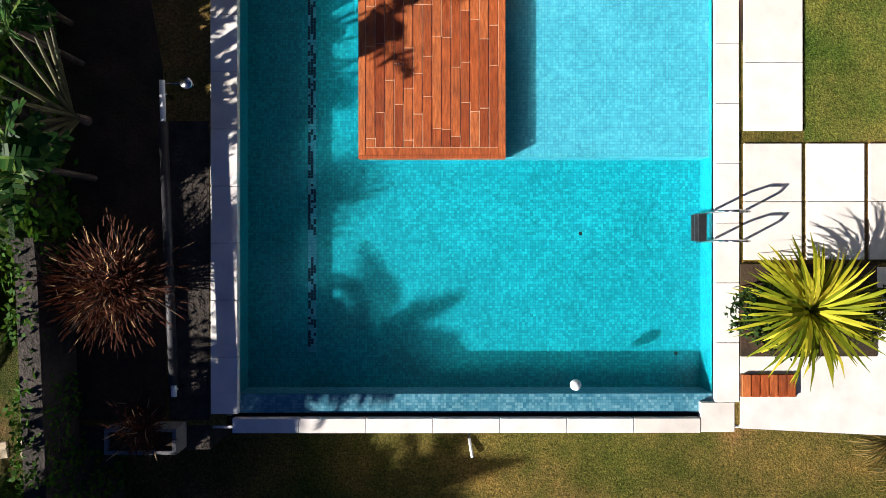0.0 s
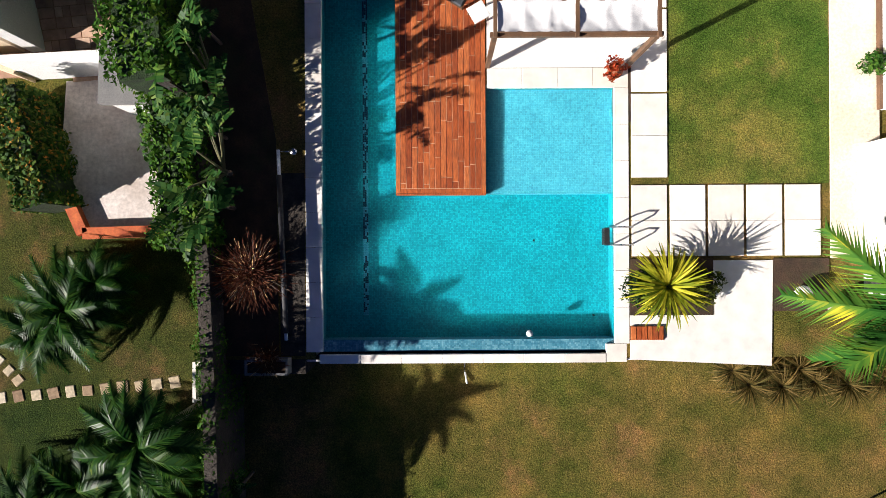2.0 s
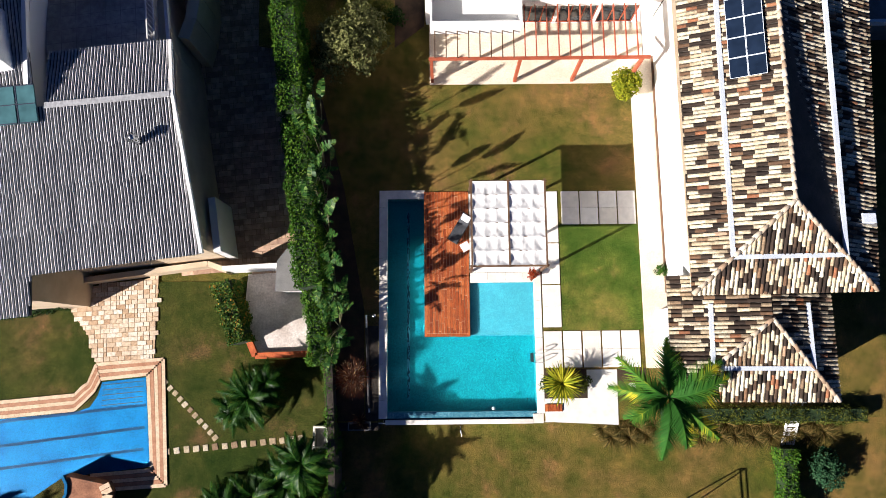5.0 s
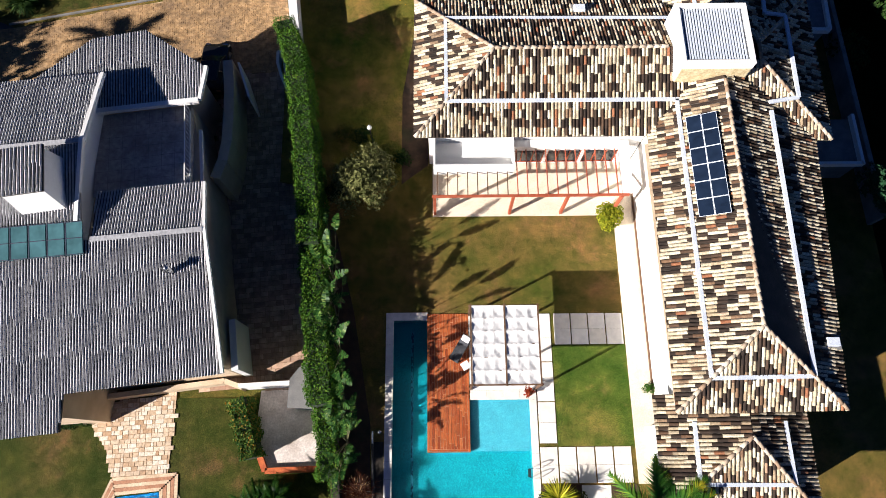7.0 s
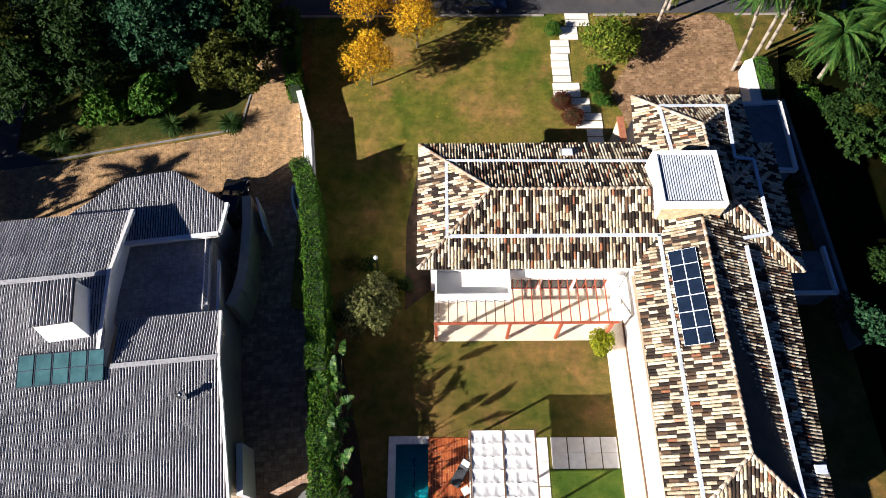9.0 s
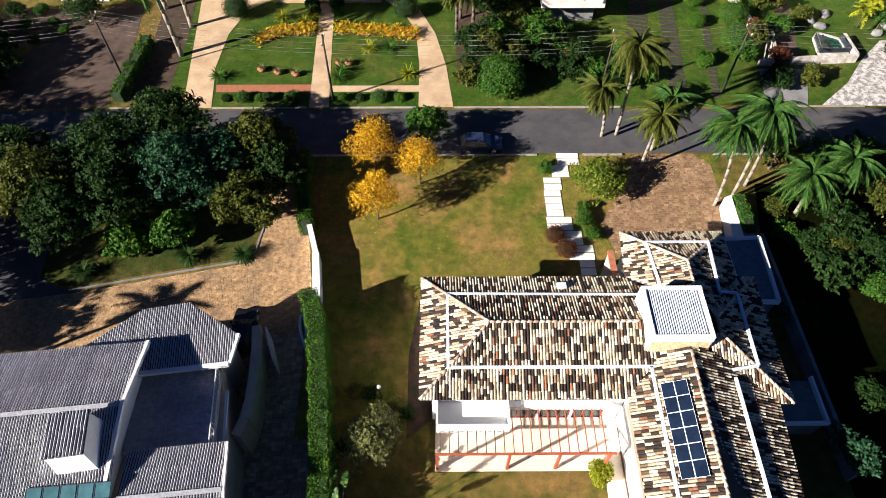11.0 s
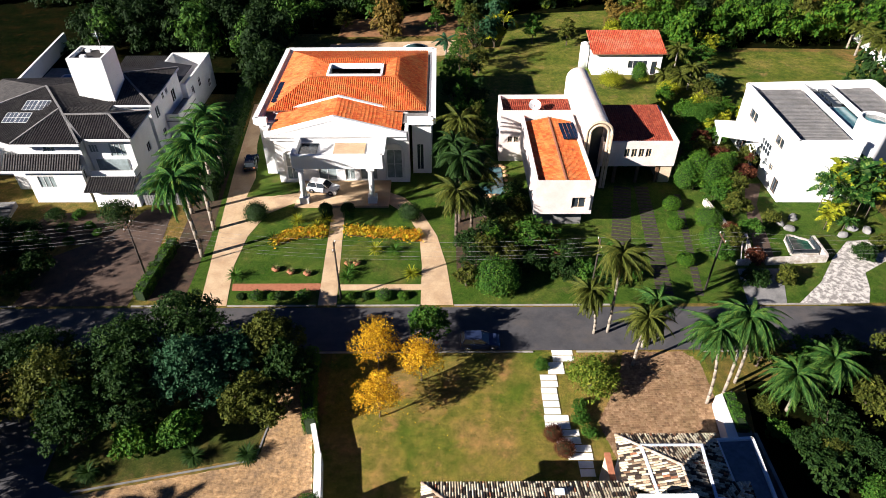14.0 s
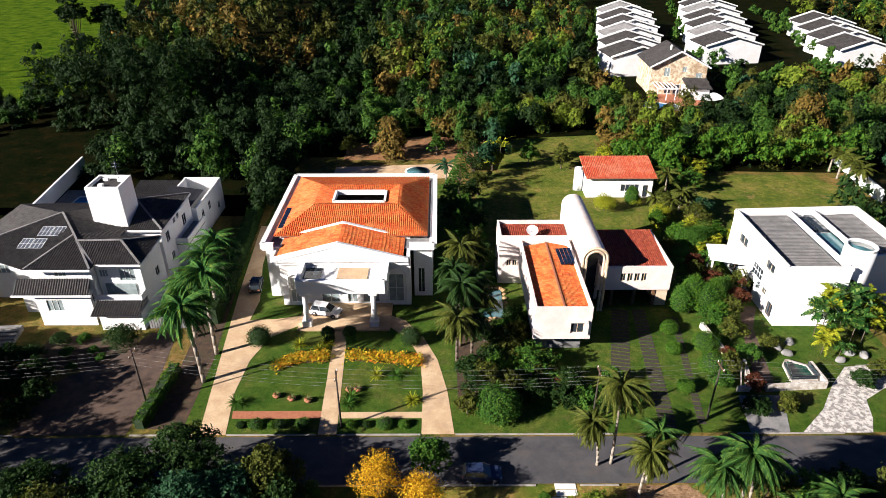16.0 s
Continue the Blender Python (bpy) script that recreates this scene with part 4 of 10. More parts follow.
boxpart("canopy_floor", (2.6, 7.0, 3.56, 8.3, -0.1, 0.028), M_STONE)
tagged(bpy.data.objects["canopy_floor"], "pale stone floor under the garden canopy", "terrace", kind="structure")
flat("mulch_bed", [(10.72, -3.4), (12.3, -3.4), (12.3, -1.9), (10.72, -1.9)], 0.03, M_SOIL, "bed of brown bark mulch by the terrace", "bed")
orb = thing("garden_orb_lamp", "white round garden lamp in the mulch bed", "lamp", (11.42, -2.9, 0.03))
bm = bmesh.new()
bmesh.ops.create_uvsphere(bm, u_segments=16, v_segments=10, radius=0.24)
bmesh.ops.translate(bm, verts=bm.verts, vec=(0, 0, 0.26))
part("globe", bm, M_WHITEPAINT, orb, smooth=True)
tubepart("base", [((0, 0, 0), (0, 0, 0.06), 0.16)], M_BLACK, orb, seg=12)

flat("court_lawn", [(7.76, 0.24), (12.33, 0.24), (12.33, 6.27), (7.76, 6.27)], 0.006, ground_grass("lush_lawn", ((0.035, 0.085, 0.012), (0.085, 0.125, 0.022), (0.24, 0.19, 0.055)), (0.3, 0.2, 0.08)), "lush green square of lawn between the stone paths", "lawn")

# canopy
tent = thing("garden_canopy", "square garden canopy with white draped cloth on brown timber posts", "canopy", (4.6, 5.9, 0))
for sx in (-1.98, 1.98):
    for sy in (-2.3, 2.3):
        boxpart("post", (sx - 0.06, sx + 0.06, sy - 0.06, sy + 0.06, 0, 2.62), M_WOOD, tent)
for sy in (-2.3, 2.3):
    boxpart("beam", (-2.1, 2.1, sy - 0.05, sy + 0.05, 2.62, 2.76), M_WOOD, tent)
for sx in (-1.98, 0.0, 1.98):
    boxpart("rafter", (sx - 0.045, sx + 0.045, -2.4, 2.4, 2.764, 2.86), M_WOOD, tent)
for side in (0, 1):
    verts, faces = [], []
    nx, ny = 30, 72
    x0, x1 = (-1.92, -0.05) if side == 0 else (0.05, 1.92)
    for j in range(ny + 1):
        for i in range(nx + 1):
            u, v = i / nx, j / ny
            k = v * 6 % 1.0
            sag = 0.1 * math.sin(math.pi * min(1.0, k * 1.02)) ** 0.7
            puff = 0.5 + 0.5 * abs(math.sin(u * math.pi * 3))
            x, yy = x0 + (x1 - x0) * u, -2.28 + 4.56 * v
            verts.append((x, yy, 2.8 + 0.06 - sag * puff + 0.03 * noise.noise((x * 4, yy * 4, side)) + 0.012 * noise.noise((x * 11, yy * 9, side))))
    for j in range(ny):
        for i in range(nx):
            a = j * (nx + 1) + i
            faces.append((a, a + 1, a + nx + 2, a + nx + 1))
    c = link_mesh("canvas", verts, faces, M_FABRIC, tent, "white cloth hung in soft folds", smooth=True)
for i in range(7):
    yy = -2.28 + 4.56 * i / 6
    barpart("cross_bar", [((-1.95, yy, 2.8), (1.95, yy, 2.8))], 0.03, 0.05, M_WOOD, tent)


def lounger(at, turn):
    t = thing("sun_lounger", "dark grey sun lounger with a white cushion on the deck", "sun lounger", at, turn, "loungers")
    boxpart("frame", (-0.33, 0.33, -0.95, 0.5, 0.26, 0.3), M_WOOD, t)
    for x in (-0.28, 0.28):
        for y in (-0.85, 0.4):
            boxpart("leg", (x - 0.03, x + 0.03, y - 0.03, y + 0.03, 0, 0.26), M_WOOD, t)
    boxpart("mattress", (-0.31, 0.31, -0.93, 0.25, 0.3, 0.4), M_DARKCLOTH, t, bevel=0.03)
    bm = bmesh.new()
    bbox(bm, -0.31, 0.31, 0, 0.72, 0, 0.1, 0.03)
    bmesh.ops.transform(bm, matrix=pose(0, 0.24, 0.31, 38), verts=bm.verts)
    part("backrest", bm, M_DARKCLOTH, t)
    bm = bmesh.new()
    bbox(bm, -0.26, 0.26, 0.3, 0.72, 0.1, 0.2, 0.04)
    bmesh.ops.transform(bm, matrix=pose(0, 0.24, 0.31, 38), verts=bm.verts)
    part("cushion", bm, M_FABRIC, t, "white head cushion")


lounger((2.1, 6.1, 0.05), -32)
stool = thing("side_table", "low square white side table by the lounger", "table", (2.35, 5.0, 0.05), 30)
boxpart("top", (-0.25, 0.25, -0.25, 0.25, 0.36, 0.4), M_WHITEPAINT, stool, bevel=0.01)
for x in (-0.2, 0.2):
    for y in (-0.2, 0.2):
        boxpart("leg", (x - 0.02, x + 0.02, y - 0.02, y + 0.02, 0, 0.36), M_WOOD, stool)


# ---- main house ----
EV = 5.2
M_ROOFBED = mottled("roof_bed", (0.05, 0.042, 0.035), (0.1, 0.085, 0.07), 1.0, 0.9, 15)
house = thing("courtyard_house", "single-storey white house with old cream and black barrel-tile roofs", "house")


def hip(poly, seed, **k):
    return tiled_plane(poly, house, M_TILEDARK, M_ROOFBED, 0.215, 0.52, 0.098, 0.46, seed=seed, **k)


RZ = 7.2
# west wing: ridge along x
hip([(-0.6, 18.0, EV), (14.0, 18.0, EV), (17.6, 22.8, RZ), (4.2, 22.8, RZ)], 1)
hip([(-0.6, 27.8, EV), (4.2, 22.8, RZ), (17.6, 22.8, RZ), (14.9, 27.8, EV)], 2)
hip([(-0.6, 18.0, EV), (4.2, 22.8, RZ), (-0.6, 27.8, EV)], 3)
# east wing: ridge along y
hip([(13.4, 18.0, EV), (13.2, 1.8, EV), (17.5, 6.0, RZ), (17.6, 22.8, RZ)], 4)
hip([(22.2, 1.9, EV), (23.4, 18.0, EV), (17.7, 21.5, RZ), (17.5, 6.0, RZ)], 5)
hip([(13.2, 1.8, EV), (22.2, 1.9, EV), (17.5, 6.0, RZ)], 6)
# north-east wing
hip([(15.2, 32.1, EV), (14.9, 27.8, EV), (19.1, 24.5, RZ - 0.1), (19.1, 28.0, RZ - 0.1)], 7)
hip([(15.2, 32.1, EV), (19.1, 28.0, RZ - 0.1), (23.4, 32.1, EV)], 8)
hip([(23.3, 32.1, EV), (19.1, 28.0, RZ - 0.1), (19.1, 23.3, RZ - 0.1), (23.3, 27.7, EV)], 9)
hip([(24.6, 27.7, EV), (20.0, 23.1, RZ - 0.1), (19.976, 21.9, RZ - 0.1), (24.4, 17.6, EV)], 10)
hip([(24.6, 27.7, EV), (23.4, 27.7, EV), (19.1, 23.1, RZ - 0.1), (20.0, 23.1, RZ - 0.1)], 15)
hip([(23.4, 17.6, EV), (24.4, 17.6, EV), (19.976, 21.9, RZ - 0.1), (17.7, 21.9, RZ - 0.1)], 11)
# lower south roofs
hip([(12.6, -3.4, 3.4), (17.2, 0.6, 4.8), (17.2, 2.9, 4.8), (12.6, 2.9, 3.4)], 12)
hip([(12.6, -3.4, 3.4), (17.2, 0.6, 4.8), (20.9, -3.5, 3.4)], 13)
hip([(20.9, -3.5, 3.4), (20.9, 2.9, 3.4), (17.2, 2.9, 4.8), (17.2, 0.6, 4.8)], 14)
# ridge caps
caps = []
for a, b in (((4.2, 22.8, RZ), (14.5, 22.8, RZ)), ((-0.6, 18.0, EV), (4.2, 22.8, RZ)), ((-0.6, 27.8, EV), (4.2, 22.8, RZ)), ((17.5, 6.0, RZ), (17.6, 20.5, RZ)), ((13.2, 1.8, EV), (17.5, 6.0, RZ)), ((22.2, 1.9, EV), (17.5, 6.0, RZ)),
             ((15.2, 32.1, EV), (19.1, 28.0, RZ - 0.1)), ((23.4, 32.1, EV), (19.1, 28.0, RZ - 0.1)), ((19.1, 28.0, RZ - 0.1), (19.1, 24.5, RZ - 0.1)), ((24.6, 27.7, EV), (20.0, 23.1, RZ - 0.1)), ((24.4, 17.6, EV), (19.976, 21.9, RZ - 0.1)), ((19.976, 21.9, RZ - 0.1), (20.0, 23.1, RZ - 0.1)),
             ((12.6, -3.4, 3.4), (17.2, 0.6, 4.8)), ((20.9, -3.5, 3.4), (17.2, 0.6, 4.8))):
    a, b = Vector(a), Vector(b)
    n = int((b - a).length / 0.42)
    for i in range(n):
        p, q = a.lerp(b, i / n), a.lerp(b, (i + 1.1) / n)
        caps.append((tuple(p + Vector((0, 0, 0.05))), tuple(q + Vector((0, 0, 0.07))), 0.13, 0.11))
M_RIDGE = varied("ridge_tile", [(0.0, (0.3, 0.2, 0.13)), (0.6, (0.5, 0.42, 0.32)), (1.0, (0.6, 0.52, 0.42))], 0.85, per="island")
t = tubepart("ridge_cap", caps, M_RIDGE, house, seg=6)
tagged(t, kind="stuff")


def mid(a, b, k):
    return tuple(a[i] + (b[i] - a[i]) * k for i in range(3))


# white gutters half way up the slopes
G = 0.4
g = [((mid((-0.6, 18, EV), (4.2, 22.8, RZ), G)), mid((14.0, 18.0, EV), (17.6, 22.8, RZ), G)),
     (mid((-0.6, 27.8, EV), (4.2, 22.8, RZ), G), (16.0, 25.6, EV + 0.88)),
     (mid((-0.6, 18, EV), (4.2, 22.8, RZ), G), mid((-0.6, 27.8, EV), (4.2, 22.8, RZ), G)),
     (mid((13.4, 18, EV), (17.6, 22.8, RZ), G), mid((13.2, 1.8, EV), (17.5, 6.0, RZ), G)),
     (mid((22.2, 1.9, EV), (17.5, 6.0, RZ), G), (20.4, 18.9, EV + 1.14)),
     (mid((13.2, 1.8, EV), (17.5, 6, RZ), G), mid((22.2, 1.9, EV), (17.5, 6, RZ), G)),
     (mid((15.2, 32.1, EV), (19.1, 28, RZ), G), (17.0, 26.0, EV + 0.95)), (mid((15.2, 32.1, EV), (19.1, 28, RZ), G), mid((23.4, 32.1, EV), (19.1, 28, RZ), G)),
     ((21.5, 30.3, EV + 0.96), (21.1, 25.7, EV + 1.16)), ((21.1, 25.7, EV + 1.15), (22.4, 25.6, EV + 1.06)), ((22.4, 25.6, EV + 1.05), (22.2, 19.8, EV + 1.1)), ((22.2, 19.8, EV + 1.08), (20.4, 19.5, EV + 1.08)),
     (mid((12.6, -3.4, 3.4), (17.2, 0.6, 4.8), 0.4), mid((20.9, -3.5, 3.4), (17.2, 0.6, 4.8), 0.4)), (mid((12.6, -3.4, 3.4), (17.2, 0.6, 4.8), 0.4), (14.5, 1.4, 3.95)), (mid((20.9, -3.5, 3.4), (17.2, 0.6, 4.8), 0.4), (19.4, 1.4, 3.95))]
for a, b in g:
    barpart("gutter", [((a[0], a[1], a[2] + 0.03), (b[0], b[1], b[2] + 0.03))], 0.21, 0.13, M_GUTTER, house, "white painted roof gutter")

# walls
WT = 0.25
bm = bmesh.new()
wall(bm, (13.75, 18.95), (13.75, 2.3), 0, EV - 0.08, WT)
part("wall", bm, M_PLASTER, house)
boxpart("skirting", (13.66, 13.747, 2.3, 17.9, 0.052, 0.2), M_WOOD, house, "brown timber skirting")
bm = bmesh.new()
wall(bm, (13.75, 2.3), (21.8, 2.3), 0, EV - 0.08, WT)
wall(bm, (21.8, 2.3), (21.8, 17.9), 0, EV - 0.08, WT)
wall(bm, (21.8, 17.9), (23.8, 17.9), 0, EV - 0.08, WT)
wall(bm, (23.8, 17.9), (24.0, 27.2), 0, EV - 0.08, WT)
wall(bm, (24.0, 27.2), (22.8, 27.4), 0, EV - 0.08, WT)
wall(bm, (22.8, 27.4), (22.9, 31.7), 0, EV - 0.08, WT)
wall(bm, (22.9, 31.7), (15.8, 31.7), 0, EV - 0.08, WT)
wall(bm, (15.8, 31.7), (15.8, 27.3), 0, EV - 0.08, WT)
wall(bm, (15.8, 27.3), (0.2, 27.3), 0, EV - 0.08, WT, [(2, 3.5, 0.9, 2.3), (6, 7.5, 0.9, 2.3), (10, 11.5, 0.9, 2.3)])
wall(bm, (0.2, 27.3), (0.2, 18.7), 0, EV - 0.08, WT, [(2.0, 3.6, 0.9, 2.3), (5.0, 6.6, 0.9, 2.3)])
part("wall", bm, M_PLASTER, house)
for o in ((2, 3.5, 0.9, 2.3), (6, 7.5, 0.9, 2.3), (10, 11.5, 0.9, 2.3)):
    window(house, (15.8, 27.3), (0.2, 27.3), o, M_GLASS, M_WHITEPAINT)
for o in ((2.0, 3.6, 0.9, 2.3), (5.0, 6.6, 0.9, 2.3)):
    window(house, (0.2, 27.3), (0.2, 18.7), o, M_GLASS, M_WHITEPAINT)
SO = [(5.4, 7.6, 0.05, 2.7), (7.8, 10.0, 0.05, 2.7), (10.2, 12.4, 0.05, 2.7)]
bm = bmesh.new()
wall(bm, (0.2, 18.7), (13.7, 18.7), 0, EV - 0.08, WT, SO)
part("wall", bm, M_PLASTER, house)
for o in SO:
    window(house, (0.2, 18.7), (13.7, 18.7), o, M_GLASS, M_REDWOOD, bars=2)
boxpart("eave_soffit", (13.2, 13.74, 2.2, 17.5, EV - 0.2, EV - 0.14), M_WARMWALL, house)
# lower south block
bm = bmesh.new()
wall(bm, (13.3, 1.6), (13.3, -2.9), 0, 3.3, WT, [(1.0, 2.6, 0.9, 2.2)])
wall(bm, (13.3, -2.9), (20.3, -2.9), 0, 3.3, WT)
wall(bm, (20.3, -2.9), (20.3, 2.3), 0, 3.3, WT)
part("wall", bm, M_PLASTER, house)

# Metal painted as if shaded, darker than the ribs laid on the lid.
M_VALLEYG = mottled("shaded_metal", (0.12, 0.14, 0.16), (0.2, 0.22, 0.25), 2.0, 0.6, 20)
# chimney block
TX0, TX1, TY0, TY1, TZ = 14.8, 19.0, 20.9, 25.0, 8.3
chim = thing("water_tower", "square white tower with a ribbed metal lid above the tile roof", "tower", (0, 0, 0))
bm = bmesh.new()
for d in ((TX0, TX1, TY0, TY0 + 0.25, 5.9, TZ), (TX0, TX1, TY1 - 0.25, TY1, 5.9, TZ), (TX0, TX0 + 0.25, TY0 + 0.25, TY1 - 0.25, 5.9, TZ), (TX1 - 0.25, TX1, TY0 + 0.25, TY1 - 0.25, 5.9, TZ)):
    bbox(bm, *d)
part("wall", bm, M_PLASTER, chim)
boxpart("lid", (TX0 + 0.25, TX1 - 0.25, TY0 + 0.25, TY1 - 0.25, TZ - 0.3, TZ - 0.2), M_VALLEYG, chim)
boxpart("stone_cladding", (TX0 + 0.1, TX1 - 0.1, TY0 - 0.05, TY0 - 0.004, 5.9, 7.75), mottled("cream_rubble", (0.5, 0.38, 0.2), (0.78, 0.66, 0.42), 2.2, 0.9, 9, 0.6, 0.03), chim, "cream stone cladding")
for i in range(22):
    x = TX0 + 0.3 + i * 0.163
    boxpart("rib", (x, x + 0.085, TY0 + 0.3, TY1 - 0.3, TZ - 0.2, TZ - 0.12), M_GUTTER, chim)

# solar panels on the east wing
sol = thing("solar_array", "row of dark blue solar panels on the roof", "solar panels")
slope = math.atan2(RZ - EV, 4.25)
for i in range(6):
    for j in range(2):
        y0 = 12.3 + i * 1.04
        x0 = 15.33 + j * 0.765
        z0 = EV + (x0 - 13.25) * math.tan(slope) + 0.16
        bm = bmesh.new()
        bbox(bm, 0, 0.83, 0, 1.03, 0, 0.04)
        p = part("panel", bm, M_SOLAR, sol)
        p.matrix_basis = pose(x0, y0, z0, 0, -math.degrees(slope), 0)
        barpart("rim", [((0.0, 0.012, 0.04), (0.83, 0.012, 0.04)), ((0.012, 0.03, 0.04), (0.012, 1.0, 0.04)), ((0.818, 0.03, 0.04), (0.818, 1.0, 0.04)), ((0.0, 1.018, 0.04), (0.83, 1.018, 0.04))], 0.024, 0.012, M_GUTTER, p)

# verandah and pergola
verandah = thing("verandah_floor", "pale stone verandah floor along the house", "floor", kind="structure")
bm = bmesh.new()
bbox(bm, 0.4, 12.35, 14.85, 18.69, -0.1, 0.05)
bbox(bm, 12.35, 13.74, -1.9, 18.69, -0.1, 0.052)
part("paving", bm, mottled("cream_paving", (0.72, 0.6, 0.45), (0.84, 0.74, 0.6), 0.6, 0.8, 14, 0.1, grime=(0.6, 0.48, 0.36)), verandah)
perg = thing("pergola", "red timber pergola with white beams over the verandah", "pergola")
for x in (0.55, 5.45, 8.85, 12.2):
    boxpart("post", (x - 0.09, x + 0.09, 14.95, 15.13, 0.05, 3.0), M_REDWOOD, perg)
boxpart("front_beam", (0.4, 12.6, 14.97, 15.11, 3.0, 3.16), M_REDWOOD, perg)
boxpart("end_beam", (12.2, 12.75, 15.12, 18.6, 3.0, 3.5), M_PLASTER, perg, "white plastered end beam")
boxpart("wall_beam", (5.45, 12.2, 18.15, 18.66, 3.0, 3.5), M_PLASTER, perg, "white plastered wall beam")
x = 0.75
while x < 12.1:
    boxpart("rafter", (x - 0.03, x + 0.03, 15.05, 18.12 if x > 5.3 else 16.6, 3.164, 3.26), M_WOOD if x < 5.3 else M_REDWOOD, perg)
    x += 0.62
bal = thing("roof_terrace", "small white walled roof terrace above the verandah", "terrace")
bm = bmesh.new()
bbox(bm, 0.5, 5.5, 16.75, 18.69, 3.0, 3.2)
bbox(bm, 0.5, 5.5, 16.6, 16.75, 2.9, 4.05)
bbox(bm, 5.36, 5.5, 16.75, 18.69, 3.2, 4.05)
bbox(bm, 0.5, 0.62, 16.75, 18.69, 3.2, 4.05)
part("parapet", bm, M_PLASTER, bal)

# skylight things on roofs
for x, y, z in ((9.8, 26.6, EV + 0.55), (21.9, 5.4, EV + 0.2)):
    v = thing("roof_vent", "small blue-grey metal roof vent", "vent", (x, y, z))
    boxpart("box", (-0.35, 0.35, -0.25, 0.25, 0, 0.28), M_GUTTER, v, bevel=0.03)
    boxpart("flashing", (-0.5, 0.5, -0.4, 0.4, -0.1, 0.03), M_CONCRETE, v)


# ---- neighbouring house, west ----
nb = thing("neighbour_house", "neighbouring house with grey ribbed cement-tile roofs and white fascias", "house")
M_VALLEY = mottled("dark_roof_valley", (0.035, 0.033, 0.032), (0.07, 0.066, 0.062), 1.5, 0.9, 20)




def nb_roof(pts, zf, seed):
    poly = [(x, y, zf(x, y)) for x, y in pts]
    return tiled_plane(poly, nb, M_GREYTILE, M_VALLEY, pitch=0.168, course=2.1, radius=0.055, flat=0.65, seed=seed, jitter=0.002, seg=4)


def zs(x, y):
    return 5.8 - 0.19 * (11.5 + 0.09 * (x + 18.7) - y)


nb_roof([(-32, -0.1), (-19.8, 1.2), (-19.7, 3.2), (-11.2, 4.2), (-12.5, 12.05), (-18.7, 11.5), (-32, 10.3)], zs, 21)
nb_roof([(-12.5, 12.05), (-13.0, 15.2), (-19.1, 14.6), (-18.7, 11.5)], lambda x, y: 5.8 - 0.19 * (y - 11.5 - 0.09 * (x + 18.7)), 22)
nb_roof([(-19.2, 11.45), (-19.65, 17.1), (-32, 15.9), (-32, 10.3)], lambda x, y: 5.9 + 0.17 * (y - 11.5 - 0.09 * (x + 19)), 23)
nb_roof([(-19.65, 17.1), (-19.6, 22.0), (-32, 20.8), (-32, 15.9)], lambda x, y: 6.87 - 0.17 * (y - 17.1 - 0.09 * (x + 19.65)), 24)
nb_roof([(-20.6, 20.3), (-14.1, 21.1), (-13.8, 23.2), (-17.7, 25.7), (-21.0, 25.1), (-24.5, 22.2)], lambda x, y: 4.75 + 0.1 * (y - 20.5 - 0.1 * (x + 18)), 25)
for a, b, w, h, lab in (((-19.5, 11.6, 5.75), (-19.55, 17.1, 6.7), 0.22, 0.3, ""), ((-19.55, 17.1, 6.7), (-19.5, 22.1, 5.85), 0.22, 0.3, ""), ((-20.7, 20.15, 4.55), (-14.05, 20.95, 4.55), 0.3, 0.32, ""), ((-14.0, 21.0, 4.55), (-13.7, 23.2, 4.8), 0.2, 0.3, ""), ((-11.1, 4.2, 4.25), (-12.4, 12.05, 5.65), 0.16, 0.25, ""), ((-12.4, 12.05, 5.65), (-12.9, 15.2, 5.1), 0.16, 0.25, "")):
    barpart("fascia", [(a, b)], w, h, M_PLASTER, nb, "white painted fascia board")
barpart("ridge_cap", [((-18.7, 11.5, 5.82), (-12.5, 12.05, 5.82))], 0.28, 0.1, M_GREYTILE, nb)
barpart("ridge_cap", [((-32, 15.9, 6.9), (-19.65, 17.1, 6.9))], 0.28, 0.1, M_GREYTILE, nb)
slabpart("roof_terrace", [(-20.6, 20.3), (-20.0, 14.8), (-14.2, 15.5), (-14.8, 21.0)], 3.5, 4.0, varied("terrace_screed", [(0, (0.4, 0.38, 0.36)), (1, (0.44, 0.42, 0.4))], 0.9, fine=3, wash=((0.22, 0.19, 0.165), 0.4, 0.8)), nb, "flat grey concrete roof terrace")
bm = bmesh.new()
bar(bm, (-14.25, 15.5, 4.0), (-14.8, 20.6, 4.0), 0.06, 0.06)
for i in range(18):
    k = i / 17
    tube(bm, (-14.25 - 0.55 * k, 15.5 + 5.1 * k, 4.0), (-14.25 - 0.55 * k, 15.5 + 5.1 * k, 4.9), 0.02, seg=5)
bar(bm, (-14.25, 15.5, 4.9), (-14.8, 20.6, 4.9), 0.06, 0.05)
part("railing", bm, M_WHITEPAINT, nb, "white metal terrace railing")
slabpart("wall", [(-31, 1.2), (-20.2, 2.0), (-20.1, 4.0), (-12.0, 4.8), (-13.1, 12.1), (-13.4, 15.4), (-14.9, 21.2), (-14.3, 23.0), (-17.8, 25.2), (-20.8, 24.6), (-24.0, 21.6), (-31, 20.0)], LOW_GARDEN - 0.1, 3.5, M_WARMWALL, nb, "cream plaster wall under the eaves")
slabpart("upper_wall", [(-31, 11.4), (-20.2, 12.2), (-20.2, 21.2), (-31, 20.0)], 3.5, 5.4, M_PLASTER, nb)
barpart("shade_wall", [((-11.55, 4.8, LOW_GARDEN), (-12.0, 7.9, LOW_GARDEN))], 0.4, 3.3, M_PLASTER, nb, "white free-standing wall beside the drive")
